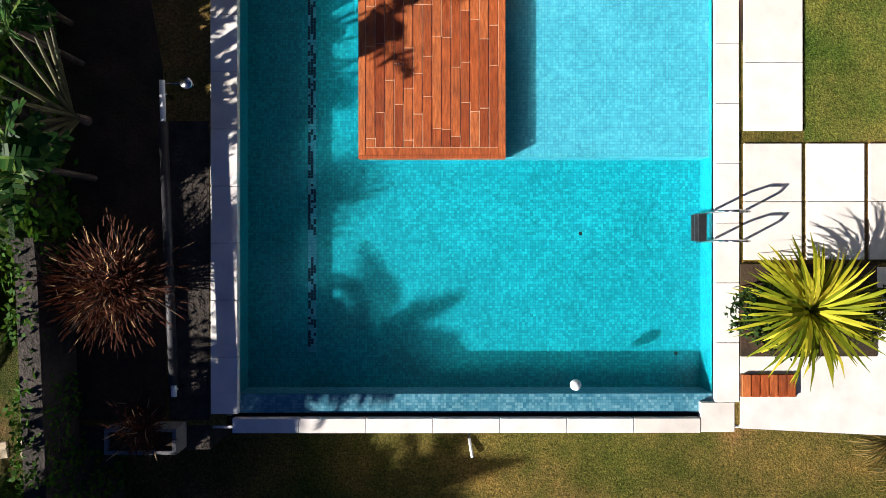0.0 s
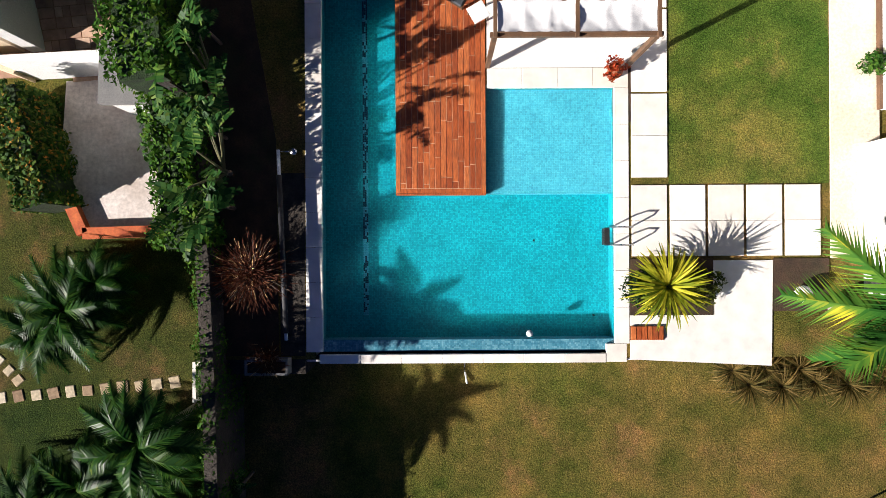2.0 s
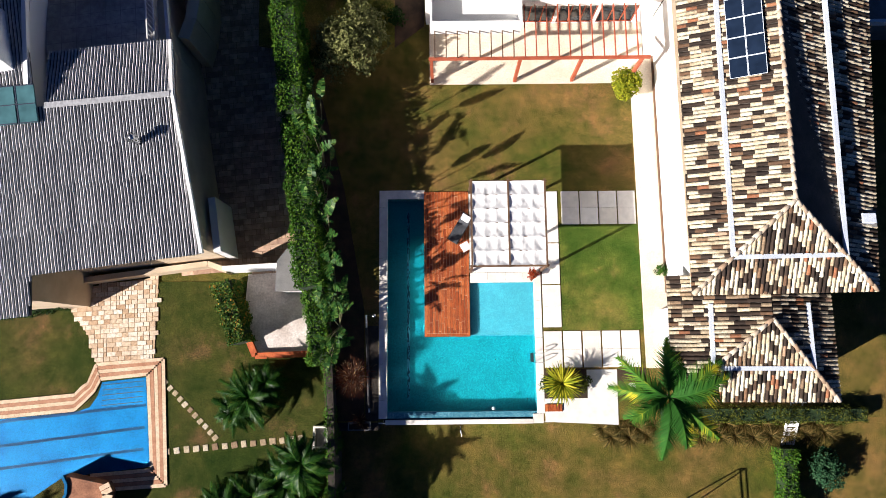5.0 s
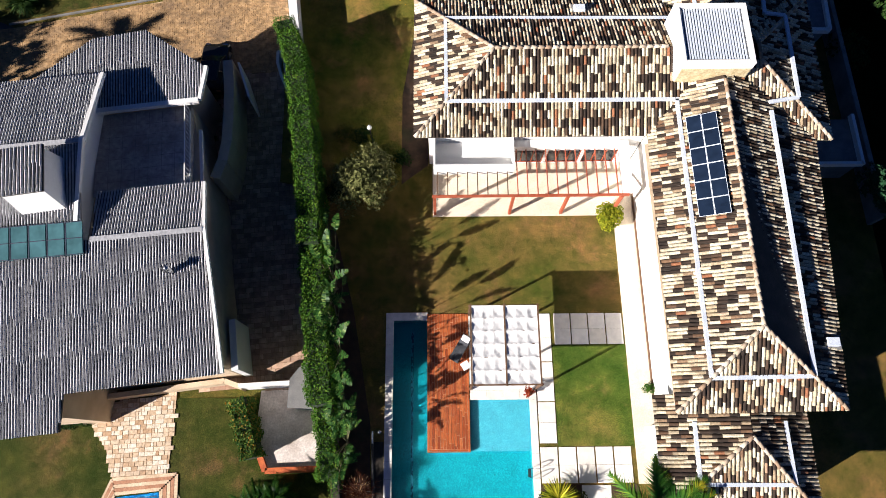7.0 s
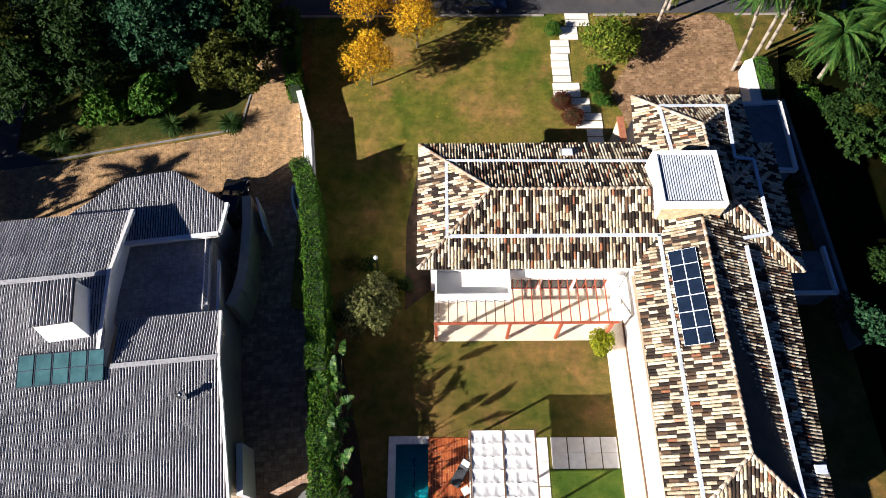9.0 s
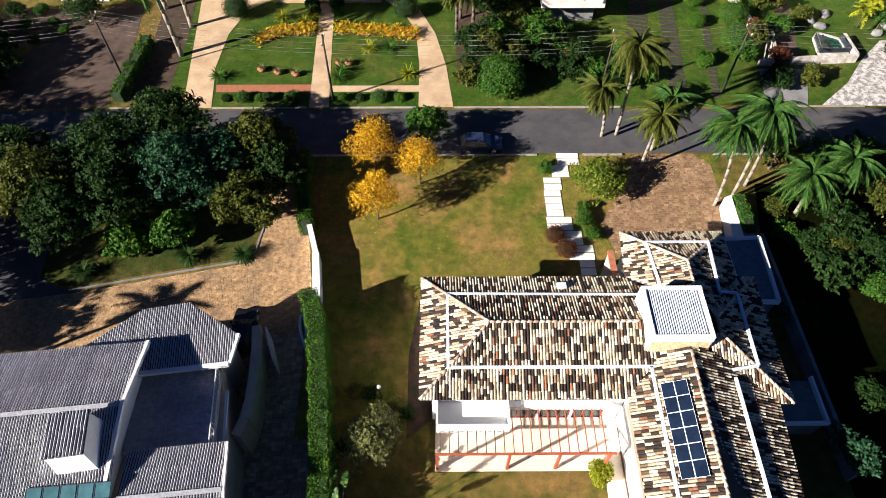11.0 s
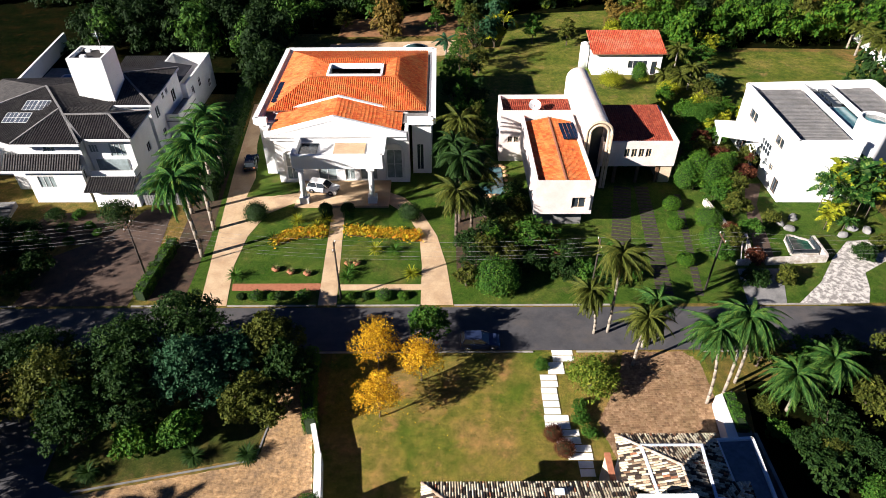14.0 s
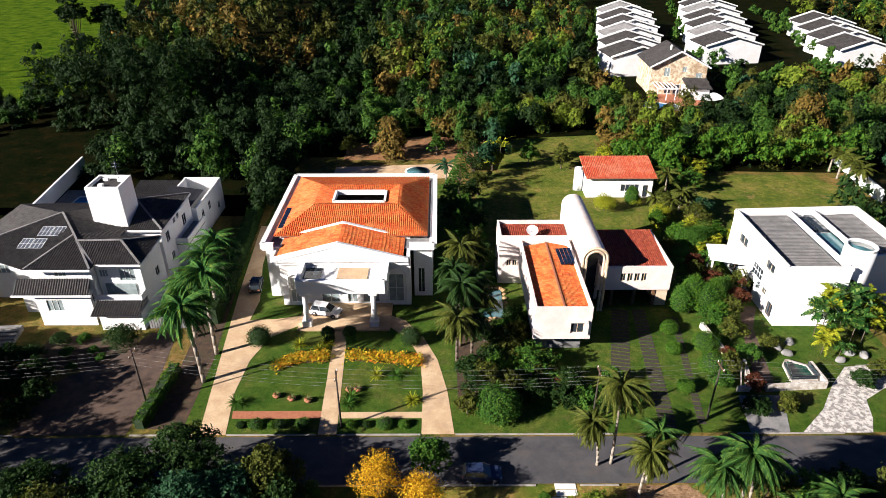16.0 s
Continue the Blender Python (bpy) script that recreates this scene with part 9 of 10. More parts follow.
# ---- front garden ----
GOLD = "golden-leaved young tree on the front lawn"
for i, (x, y, r, hh) in enumerate(((-1.05, 42.2, 2.6, 6.2), (-5.4, 43.6, 3.0, 7.0), (-4.9, 37.9, 2.6, 6.0))):
    tree("golden_tree", GOLD, (x, y, 0), L_YELLOW, r * 0.94, hh, 50 + i, 5600, 0.085, 30, 0.09, flat=1.25, low=0.36, group="golden trees", shell=0.45, bunch=4)
tree("street_tree", "dark green tree leaning over the street", (-0.2, 47.6, 0), L_GREEN, 2.7, 5.0, 53, 5200, 0.15, 16, flat=0.8)
tree("entrance_tree", "light green shrubby tree by the entrance path", (15.5, 41.0, 0), leafy("fresh_leaf", [(0.0, (0.03, 0.07, 0.006)), (0.5, (0.1, 0.15, 0.015)), (1.0, (0.3, 0.3, 0.04))]), 3.1, 4.0, 54, 5200, 0.13, 20, low=0.25, bunch=6)
for i, (x, y, r) in enumerate(((11.1, 35.6, 0.75), (11.9, 34.0, 0.8))):
    ball_shrub("round_shrub", "dark purple-brown clipped round shrub", (x, y, 0), L_RED, r, 1.1, 360 + i, 2200, 0.06, "round shrubs by the path")
for i, (x, y) in enumerate(((13.9, 37.2), (14.5, 35.6), (11.2, 43.8), (14.0, 38.6))):
    bush("path_shrub", "green shrub beside the entrance path", (x, y, 0), L_GREEN, 0.9, 1.1, 364 + i, 700, 0.09, group="shrubs by the path")
rng = random.Random(77)
verts, faces = [], []
for _ in range(260):
    a, d = rng.random() * 6.283, abs(rng.gauss(0, 4.5))
    x, y = -3.4 + math.cos(a) * d, 40.0 + math.sin(a) * d * 0.9
    if y > 45.5:
        continue
    b = len(verts)
    e = rng.uniform(0.03, 0.065)
    t = rng.random() * 6.283
    for k in range(4):
        verts.append((x + e * math.cos(t + k * 1.57), y + e * math.sin(t + k * 1.57), 0.02 + 0.02 * (k % 2)))
    faces.append((b, b + 1, b + 2, b + 3))
tagged(link_mesh("fallen_leaves", verts, faces, L_YELLOW), "fallen yellow leaves on the lawn", "leaves", kind="stuff")
PS = "slender street palm with drooping fronds"
for i, (x, y, hh, cx, ln, sk) in enumerate(((17.3, 48.6, 6.0, -1.2, 2.6, 6), (18.8, 48.8, 10.6, -0.2, 3.2, 6), (20.4, 44.1, 6.6, 0.3, 2.9, 4), (26.4, 39.3, 10.0, -1.6, 3.0, 10), (27.9, 39.7, 11.0, -0.5, 3.4, 10), (30.0, 41.8, 8.0, -0.5, 2.8, 4), (33.7, 38.4, 5.0, -0.7, 3.4, 0), (22.0, 46.6, 6.5, 0.3, 2.6, 4), (36.5, 39.6, 5.6, 0.2, 3.0, 0))):
    palm("street_palm", PS, (x, y, 0), hh, ln * 1.05, 400 + i, 58, 0.72, 42, L_PALM if i not in (0, 1, 2, 6) else L_PALM if i == 6 else L_OLIVE, 0.15, (cx, 0), "street palms", skirt=sk, arch=1.15, rise=(-75, 75), droop=1.5)
# big trees in the west garden
# Those from x -52 westward are unseen, added to shade street and forecourt.
BIG = [(-34.5, 38.5, 4.4, 8.0, L_OLIVE), (-29, 42.0, 4.6, 8.5, L_DARK), (-24.5, 45.5, 4.6, 8.8, L_DARK), (-22.5, 40.0, 4.2, 8.4, L_BLUE), (-16.0, 43.6, 3.8, 7.2, L_OLIVE), (-13.9, 41.0, 2.8, 6.4, L_DARK), (-16.4, 37.4, 3.4, 5.8, L_OLIVE), (-22.2, 35.0, 1.9, 4.4, L_GREEN), (-31.5, 35.6, 3.8, 7.0, L_DARK), (-37.8, 42, 4.2, 7.4, L_DARK), (-27.5, 37.6, 3.8, 7.6, L_DARK), (-19.6, 41.5, 3.6, 7.4, L_BLUE), (-41, 36, 4.2, 7.5, L_DARK), (-44, 41, 4.4, 7.5, L_DARK), (-26.0, 34.6, 2.2, 3.6, L_HEDGE), (-43, 29, 4.5, 8, L_DARK), (-47, 34, 4.5, 8, L_DARK), (-52, 42, 4.5, 12, L_DARK), (-57, 44, 4.5, 13, L_DARK), (-62, 42, 4.6, 13, L_DARK), (-55, 37, 4.5, 12, L_DARK), (-60, 48.5, 4.4, 12, L_DARK), (-66, 47, 4.6, 13, L_DARK), (-71, 51, 4.6, 13, L_DARK), (-64, 52, 4.2, 11, L_DARK)]
for i, (x, y, r, hh, m) in enumerate(BIG):
    tree("broadleaf_tree", "large dense evergreen tree in the west garden" if m is not L_OLIVE else "large olive-green tree with sunlit crown", (x, y, 0), m, r, hh * 1.1, 500 + i, 8000 if x > -43 else 3000, 0.17, 26, low=0.3, group="trees of the west garden", shell=0.62)
for i, (x, y) in enumerate(((-16.3, 33.6), (-29.6, 31.8), (-21, 33.4))):
    rosette("fan_plant", "grey-green spiky shrub under the trees", (x, y, 0), L_DARK, 170, 1.35, 0.06, 520 + i, lift=0.4, group="spiky shrubs", bend=1.3)
# Mostly out of view: tall crowns added to throw shade on the forecourt.
for i, (x, y, r, hh) in enumerate(((-57, 55.5, 4.2, 10.5), (-62, 58, 4.4, 11), (-67, 55.5, 4.4, 12), (-56, 60.5, 2.8, 7), (-61, 54, 4.0, 11.5), (-72, 58, 4.5, 13), (-70, 62, 4, 9), (-64, 66, 3.4, 7.5), (-70, 71, 4, 9), (-67, 79, 3.6, 8), (-72, 86, 4, 9))):
    tree("shade_tree", "dark tree west of the forecourt, added to shade it", (x, y, 0), L_DARK, r, hh, 1300 + i, 3000, 0.24, 16, low=0.3, group="shady trees")
# Unseen trees, set where their shadows fall on the drive and lower garden.
for i, (x, y, r, hh) in enumerate(((-46, 21, 4.5, 12.5), (-43, 15.5, 4.0, 12), (-50, 27, 4.5, 12), (-50, 18, 4.5, 13), (-33, -16, 3.4, 7.5), (-29, -20.5, 3.4, 7.5), (-33, -24, 3.4, 8), (-25, -23, 2.6, 6))):
    tree("neighbour_tree", "broad dark tree out of view, added to shade drive and garden", (x, y, west_level(y) - 0.05), L_DARK, r, hh, 1400 + i, 3600, 0.22, 16, low=0.3, group="trees west of the grey-roofed house")
for i, (x, y, hh) in enumerate(((-41.5, 19, 10.2), (-40, 15.5, 9.6))):
    palm("court_palm", "tall palm west of the paved forecourt", (x, y, west_level(y) - 0.05), hh, 3.2, 1420 + i, 22, 0.8, 30, L_PALM, 0.2, group="palms by the forecourt")
for i, (x, y, r, hh) in enumerate(((-52, 56.4, 2.8, 5.2), (-50.6, 60.2, 2.2, 4.4), (-53, 63.2, 2.6, 5.4), (-55.4, 59.5, 3.0, 6.5))):
    tree("forecourt_tree", "dark bushy tree beside the forecourt", (x, y, 0), L_DARK, r, hh, 1440 + i, 3200, 0.15, 14, low=0.25, group="trees by the forecourt")
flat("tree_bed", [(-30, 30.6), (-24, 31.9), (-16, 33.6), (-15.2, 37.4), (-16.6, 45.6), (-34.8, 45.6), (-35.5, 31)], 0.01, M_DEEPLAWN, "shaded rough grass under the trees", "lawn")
tree("side_tree", "blue-green tree beside the house", (29.6, 15.5, 0), L_BLUE, 2.0, 3.2, 530, 1800, 0.15, 7)
tree("side_tree", "dark green tree beside the house", (32.5, 11.5, 0), L_GREEN, 2.4, 4.0, 531, 1800, 0.17, 8)
for i, (x, y, r, hh) in enumerate(((33, 44, 3, 5), (37, 43.5, 3.2, 4.6), (41, 44, 3, 4.2), (45, 43, 3.4, 4.8), (49, 42, 3.4, 5), (36, 36, 3, 4), (41, 38, 3.2, 4.4), (46, 36, 3.2, 4.6), (34, 31, 2.6, 3.4))):
    tree("garden_tree", "dense mixed green shrubby tree", (x, y, 0), (L_OLIVE, L_GREEN, L_DARK)[i % 3], r, hh, 540 + i, 2400, 0.18, 9, low=0.3, group="trees of the east garden")
for i, (x, y) in enumerate(((-10.6, -20), (30, 27), (33, 20), (36, 12))):
    bush("dark_shrub", "dark shrub in the shaded side yard", (x, y, LOW_GARDEN if x < -5 else 0), L_DARK, 1.6, 1.8, 560 + i, 700, 0.13)
for i, (x, y, r, hh) in enumerate(((31.5, 35.5, 1.3, 1.6), (33.2, 34.2, 1.5, 2.2), (35.4, 33.6, 1.6, 2.4), (38, 33, 1.8, 2.8), (37.2, 29.5, 1.6, 2.2), (40.5, 31.5, 1.8, 2.6), (39.5, 26.5, 1.7, 2.4), (42.6, 28, 1.9, 2.8), (43, 23.5, 1.8, 2.6), (38.8, 21.8, 1.5, 2.0), (31.6, 38.6, 1.2, 1.5), (44.5, 33, 2.0, 3.0))):
    bush("yard_shrub", "leafy green shrub in the shaded side yard", (x, y, 0), (L_GREEN, L_DARK, L_OLIVE, L_DARK)[(i * 3) % 4], r, hh, 580 + i, 1300, 0.12, 8, group="shrubs of the side yard")
# Dark sheet laid in where the yard lies in shade of house and trees.
flat("side_yard", [(29.4, 5), (60, 5), (60, 42), (31, 42), (29.4, 34)], 0.008, M_WOODFLOOR, "soil of the side yard, coloured near-black for its shade", "ground")

# ---- across the street ----
for i, (x, y, hh, cx, ln) in enumerate(((-28.55, 62.0, 11.0, -0.6, 4.6), (-28.6, 67.5, 12.2, 0.5, 4.4), (-31.2, 76.8, 9.4, -0.3, 4.0), (-30.8, 80.8, 9.6, -0.5, 4.0), (-32.6, 71.2, 8.2, 0.2, 3.8))):
    palm("royal_palm", "tall palm with a pale trunk before the villa", (x, y, 0), hh, ln, 600 + i, 54, 0.95, 44, L_ROYAL, 0.26, (cx, 0), "tall palms by the villa", arch=1.0, rise=(-60, 80), droop=1.2)
for i, (x, y, hh, ln) in enumerate(((2.8, 64, 8.0, 3.0), (3.4, 69, 9.6, 3.0), (2.6, 73.9, 9.0, 3.2), (3.6, 78.2, 10.0, 3.2), (5.2, 73, 8.0, 3.0), (4.8, 66.5, 6.5, 2.8), (5.8, 70.5, 7.0, 2.8))):
    palm("villa_palm", "dense green palm beside the villa" if i % 3 else "palm with yellowing fronds beside the villa", (x, y, 0), hh, ln * 1.15, 620 + i, 48, 0.8, 36, L_DARK if i % 3 else L_OLIVE, 0.2, group="palms east of the villa", trunk=M_BARK, arch=1.0, rise=(-80, 75), droop=1.2, skirt=0 if i % 3 else 8)
for i, (x, y, r, hh) in enumerate(((5.2, 92, 1.8, 7), (5.0, 84, 1.8, 6.5), (3.0, 100, 2.2, 7.5), (2.5, 108, 2.4, 7), (6, 60.5, 2.2, 4.5), (8.0, 55.8, 2.0, 3.8), (12, 63, 3.0, 4.5), (9.2, 65.5, 2.6, 4.5), (15.4, 58, 2.4, 2.6), (18.4, 57.6, 2.2, 2.6), (3.9, 56.4, 1.6, 3.5), (6.2, 97, 2.0, 6))):
    tree("boundary_tree", "leafy tree along the villa boundary", (x, y, 0), (L_GREEN, L_DARK, L_OLIVE)[(i * 2) % 3] if i != 5 else L_GREEN, r, hh, 640 + i, 2200, 0.17, 10, low=0.22, group="trees between the houses", flat=1.1)
hedge("villa_hedge", "tall dark hedge between two gardens", [(-31.2, 74), (-32.0, 92), (-35.0, 124)], 2.0, 2.6, L_DARK, 39, 60, 0.16)
hedge("forecourt_hedge", "clipped green hedge beside the forecourt", [(-33.2, 54.0), (-32.6, 64)], 1.2, 1.4, L_HEDGE, 40, 120, 0.1)
for x, y, r in ((-23.4, 69.6, 1.15), (-3.1, 69.6, 1.05), (-14.6, 71.3, 0.6), (-11.6, 71.3, 0.6), (-14.2, 70.0, 0.5)):
    ball_shrub("clipped_ball", "clipped round green shrub on the lawn", (x, y, 0), L_DARK, r * 1.25, r * 2.1, int(700 + x), 3200, 0.075, "clipped balls")
for x, y, r in ((35.7, 68.2, 1.2), (35.1, 63.8, 1.25), (32.1, 72.0, 0.8), (31.4, 67.6, 0.7), (30.6, 60.3, 0.7), (41.5, 107, 1.6), (31.8, 110, 1.8), (37.8, 112.6, 1.3), (42.2, 94.5, 2.4), (45, 97, 2.0), (39.5, 90, 1.8)):
    if y < 75:
        ball_shrub("garden_ball", "rounded green garden shrub", (x, y, 0), L_HEDGE, r * 1.25, r * 1.9, int(800 + x + y), 3000, 0.085, "rounded shrubs")
    else:
        bush("garden_shrub", "leafy rounded garden shrub", (x, y, 0), L_GREEN if y < 100 else L_LIME, r * 1.25, r * 1.9, int(800 + x + y), int(2600 + 900 * r), 0.08 + 0.015 * r, 14, "rounded shrubs")
for i, (x, y, r, hh) in enumerate(((35.2, 76.8, 1.25, 4.2), (36.8, 77.4, 1.4, 5.4), (38.4, 76.4, 1.3, 4.6), (39.8, 77.2, 1.35, 5.0), (37.4, 112.4, 1.1, 3.6))):
    ball_shrub("clipped_cypress", "tall dense clipped green conifer", (x, y, 0), L_HEDGE if i % 2 else L_GREEN, r, hh, 830 + i, 4200, 0.11, "clipped conifers")
bush("flowering_shrub", "loose shrub with red flowers by the garden wall", (38.0, 66.4, 0), L_RED, 1.1, 1.6, 840, 1100, 0.1, 8)
for i, (x, y, r, hh) in enumerate(((41.6, 74.8, 1.7, 4.6), (43.6, 77.4, 1.8, 5.2), (44.6, 81.0, 1.8, 5.0), (40.2, 71.0, 1.5, 3.6), (42.2, 79.6, 1.6, 4.6))):
    tree("wall_shrub", "tall olive and brown shrub before the modern house", (x, y, 0), (L_OLIVE, L_RED, L_OLIVE, L_OLIVE, L_GREEN)[i], r, hh, 845 + i, 2400, 0.14, 12, low=0.2, group="tall shrubs by the modern house", flat=1.2, bunch=7)
ball_shrub("round_shrub", "rounded bright green shrub on the verge", (7.3, 56.0, 0), L_GREEN, 2.2, 3.4, 855, 5200, 0.13, "round shrubs on the verge")
tree("bare_bush", "leafless grey-brown twiggy bush", (15.4, 59.8, 0), L_RED, 2.2, 2.2, 856, 260, 0.09, 14, low=0.2, category="shrub")
for i, (x, y, r, hh, m) in enumerate(((41.5, 82, 2.6, 4.2, L_RED), (37.2, 63.5, 1.8, 3.4, L_OLIVE), (40, 70, 2.0, 3.6, L_OLIVE), (38.9, 60.5, 1.4, 2.4, L_RED), (43.5, 88, 2.6, 4.6, L_GREEN), (47.5, 110, 2.6, 5, L_GREY), (50, 118, 3, 6, L_GREEN), (52.5, 124, 3.4, 6.5, L_LIME))):
    tree("ornamental_tree", "mixed red and green ornamental tree", (x, y, 0), m, r, hh, 660 + i, 1800, 0.17, 8, low=0.25, group="ornamental trees")
for i, (x, y, hh, ln) in enumerate(((51.6, 71.0, 5.2, 2.6), (53.2, 72.0, 6.2, 2.8), (54.8, 71.2, 6.6, 3.0), (56.4, 71.8, 6.4, 2.8), (58.2, 71.6, 5.6, 2.6), (50.6, 67.0, 2.4, 1.6), (53.4, 69.2, 4.4, 2.4), (55.4, 69.0, 4.6, 2.5), (57.2, 69.4, 4.0, 2.4), (51.8, 68.4, 3.0, 1.8), (52.6, 66.4, 2.0, 1.5), (59.6, 70.6, 4.4, 2.4))):
    banana("big_leaf_plant", "large green and yellow leaved plant by the modern house", (x, y, 0), hh, ln, 680 + i, 26, "plants at the modern house", L_LIME if i in (1, 4, 5, 8, 9) else L_BANANA)
for i, (x, y, r, hh, m) in enumerate(((8.8, 60, 2.2, 3.6, L_OLIVE), (11.5, 58.5, 2.0, 3.0, L_DARK), (14, 64, 2.2, 3.4, L_OLIVE), (11, 69.5, 2.2, 4.0, L_OLIVE), (4.6, 86, 2.2, 6.4, L_DARK), (7.6, 87.5, 2.0, 6.5, L_DARK), (6.8, 93, 2.2, 6.8, L_GREEN), (3.4, 81, 1.8, 6.8, L_GREEN), (7.0, 99.5, 2.2, 6.6, L_DARK), (5.5, 105, 2.6, 6.5, L_GREEN), (21.8, 61, 1.4, 3.0, L_GREEN), (20.6, 56.6, 1.8, 2.6, L_DARK), (23.2, 57.6, 1.5, 2.4, L_GREEN), (38.4, 73.5, 2.0, 3.2, L_GREEN), (36.9, 80.5, 2.2, 4.2, L_GREEN), (39.8, 84, 2.4, 4.4, L_OLIVE), (43.4, 91.5, 2.2, 3.6, L_LIME), (46.5, 94.5, 2.0, 3.2, L_LIME), (46.5, 104, 2.6, 5.4, L_OLIVE), (49, 108, 2.4, 4.4, L_BLUE), (45, 126, 3, 6.5, L_GREEN), (55.6, 62.5, 1.8, 2.4, L_OLIVE), (52.5, 61, 1.6, 2.4, L_DARK), (63, 70, 2.2, 3.4, L_GREEN), (66, 74, 2.4, 3.6, L_OLIVE), (41.3, 57, 1.6, 2.2, L_OLIVE), (37.5, 56.4, 1.8, 2.4, L_DARK))):
    tree("hedgerow_tree", "bushy tree in the planting between gardens", (x, y, 0), m, r, hh, 1200 + i, 2600, 0.15, 12, low=0.22, group="trees between the gardens", flat=1.15)
for i, (x, y, r, hh) in enumerate(((-27, 142, 3, 8), (-20, 139, 2.4, 6), (-9, 141, 2.6, 7), (0, 139, 2.4, 6), (7, 137, 2.8, 8), (12, 130, 2.4, 6), (20, 132, 2.6, 6.5), (27, 131, 2.6, 6), (36, 131, 2.8, 6.5), (-24, 112, 2.2, 4.5), (-18, 114, 2.0, 4.2))):
    tree("wood_edge_tree", "light green tree at the edge of the woods", (x, y, 0), (L_GREEN, L_OLIVE, L_LIME)[i % 3], r, hh, 1240 + i, 2200, 0.2, 12, low=0.2, group="trees at the wood edge", flat=1.2)
for i, (x, y, r, hh, m) in enumerate(((3.2, 87, 2.0, 8, L_GREEN), (6.4, 89.5, 2.0, 7.5, L_OLIVE), (3.6, 94.5, 2.2, 8, L_GREEN), (5.4, 101.5, 2.2, 8, L_HEDGE), (3.0, 112, 2.4, 8.5, L_GREEN), (6.4, 111, 2.4, 8, L_DARK), (4.6, 118, 2.6, 9, L_GREEN), (8.2, 117, 2.2, 7, L_OLIVE), (7.6, 124, 2.6, 9, L_DARK), (37.2, 85.5, 2.2, 4.6, L_GREEN), (40.2, 87, 2.2, 4.2, L_RED), (42.8, 84.8, 1.8, 3.6, L_OLIVE), (38.4, 92.6, 2.0, 4.0, L_OLIVE), (41, 97.4, 2.2, 4.4, L_HEDGE), (37.5, 98.5, 1.8, 3.4, L_LIME), (44.0, 99.8, 2.2, 4.2, L_LIME), (48.2, 98.6, 2.0, 3.4, L_HEDGE), (51.5, 97.2, 2.0, 3.2, L_LIME), (55, 98.0, 2.0, 3.0, L_GREEN), (59, 96.5, 2.2, 3.6, L_OLIVE), (39.5, 103.5, 1.8, 3.8, L_HEDGE), (43.0, 112.0, 2.0, 4.6, L_OLIVE), (35.4, 61.2, 1.6, 2.0, L_GREEN), (40.6, 66.0, 1.7, 3.0, L_GREEN), (39.6, 74.5, 2.0, 4.2, L_HEDGE), (36.6, 76.6, 2.2, 4.4, L_HEDGE), (44.2, 68.5, 1.3, 2.0, L_OLIVE), (11, 74, 2.0, 3.2, L_DARK), (9.5, 71.6, 1.8, 3.0, L_GREEN), (7.6, 62.8, 2.0, 4.2, L_HEDGE), (16.8, 61.4, 1.8, 2.6, L_DARK))):
    tree("shrub_tree", "dense leafy shrub tree between the gardens", (x, y, 0), m, r, hh, 1500 + i, 2400, 0.14, 14, low=0.22, group="shrub trees", flat=1.15, bunch=7)
for i, (x, y, hh, ln) in enumerate(((43.2, 107.6, 3.4, 2.6), (45.6, 109.4, 4.2, 2.8), (44.6, 115.2, 5.4, 2.8), (41.2, 110.4, 2.4, 2.2))):
    palm("yard_palm", "olive feather palm beside the garden house", (x, y, 0), hh, ln, 1560 + i, 24, 0.7, 26, L_OLIVE, 0.18, group="palms by the garden house", arch=0.8, rise=(-40, 75), droop=0.8)
# flower beds
def flower_bed(pts, seed, n, size, label, mat=L_FLOWER, h=0.7):
    rng = random.Random(seed)
    root = thing("flower_border", label, "flower bed", (0, 0, 0), 0, "flower borders")
    verts, faces = [], []
    for (ax, ay), (bx, by) in zip(pts, pts[1:]):
        for _ in range(n):
            k = rng.random()
            x, y = ax + (bx - ax) * k + rng.gauss(0, 0.35), ay + (by - ay) * k + rng.gauss(0, 0.5)
            nrm = Vector((rng.gauss(0, 0.6), rng.gauss(0, 0.6), 1)).normalized()
            t = nrm.orthogonal().normalized()
            s = nrm.cross(t)
            c = Vector((x, y, rng.uniform(0.1, h)))
            e = size * rng.uniform(0.6, 1.3)
            b = len(verts)
            verts += [c - t * e, c - s * e * 0.6, c + t * e, c + s * e * 0.6]
            faces.append((b, b + 1, b + 2, b + 3))
    tagged(link_mesh("flower_mass", verts, faces, mat, root), kind="stuff")
    barpart("soil", [((*a, 0), (*b, 0)) for a, b in zip(pts, pts[1:])], 1.6, 0.05, M_SOIL, root)


flower_bed([(-20.2, 64.6), (-18.0, 66.2), (-13.9, 66.6)], 1, 1500, 0.15, "border of orange and yellow flowers on the villa lawn")
flower_bed([(-11.2, 66.8), (-6.0, 66.2), (-1.9, 65.6)], 2, 1700, 0.15, "border of orange and yellow flowers on the villa lawn")
# Both dark sheets also carry the shade that falls on this ground.
flat("palm_bed", [(-32.4, 54), (-28.4, 54), (-28.6, 66), (-30.2, 82), (-33.4, 82), (-32.4, 64)], 0.011, M_SOIL, "dark soil under the tall palms, with shade in its colour too", "bed")
flat("boundary_bed", [(2.8, 57), (7.2, 57), (8.4, 66), (9.4, 72), (6.2, 82), (2.8, 82)], 0.011, M_SOIL, "planted soil between the gardens, darkened for the shade there", "bed")
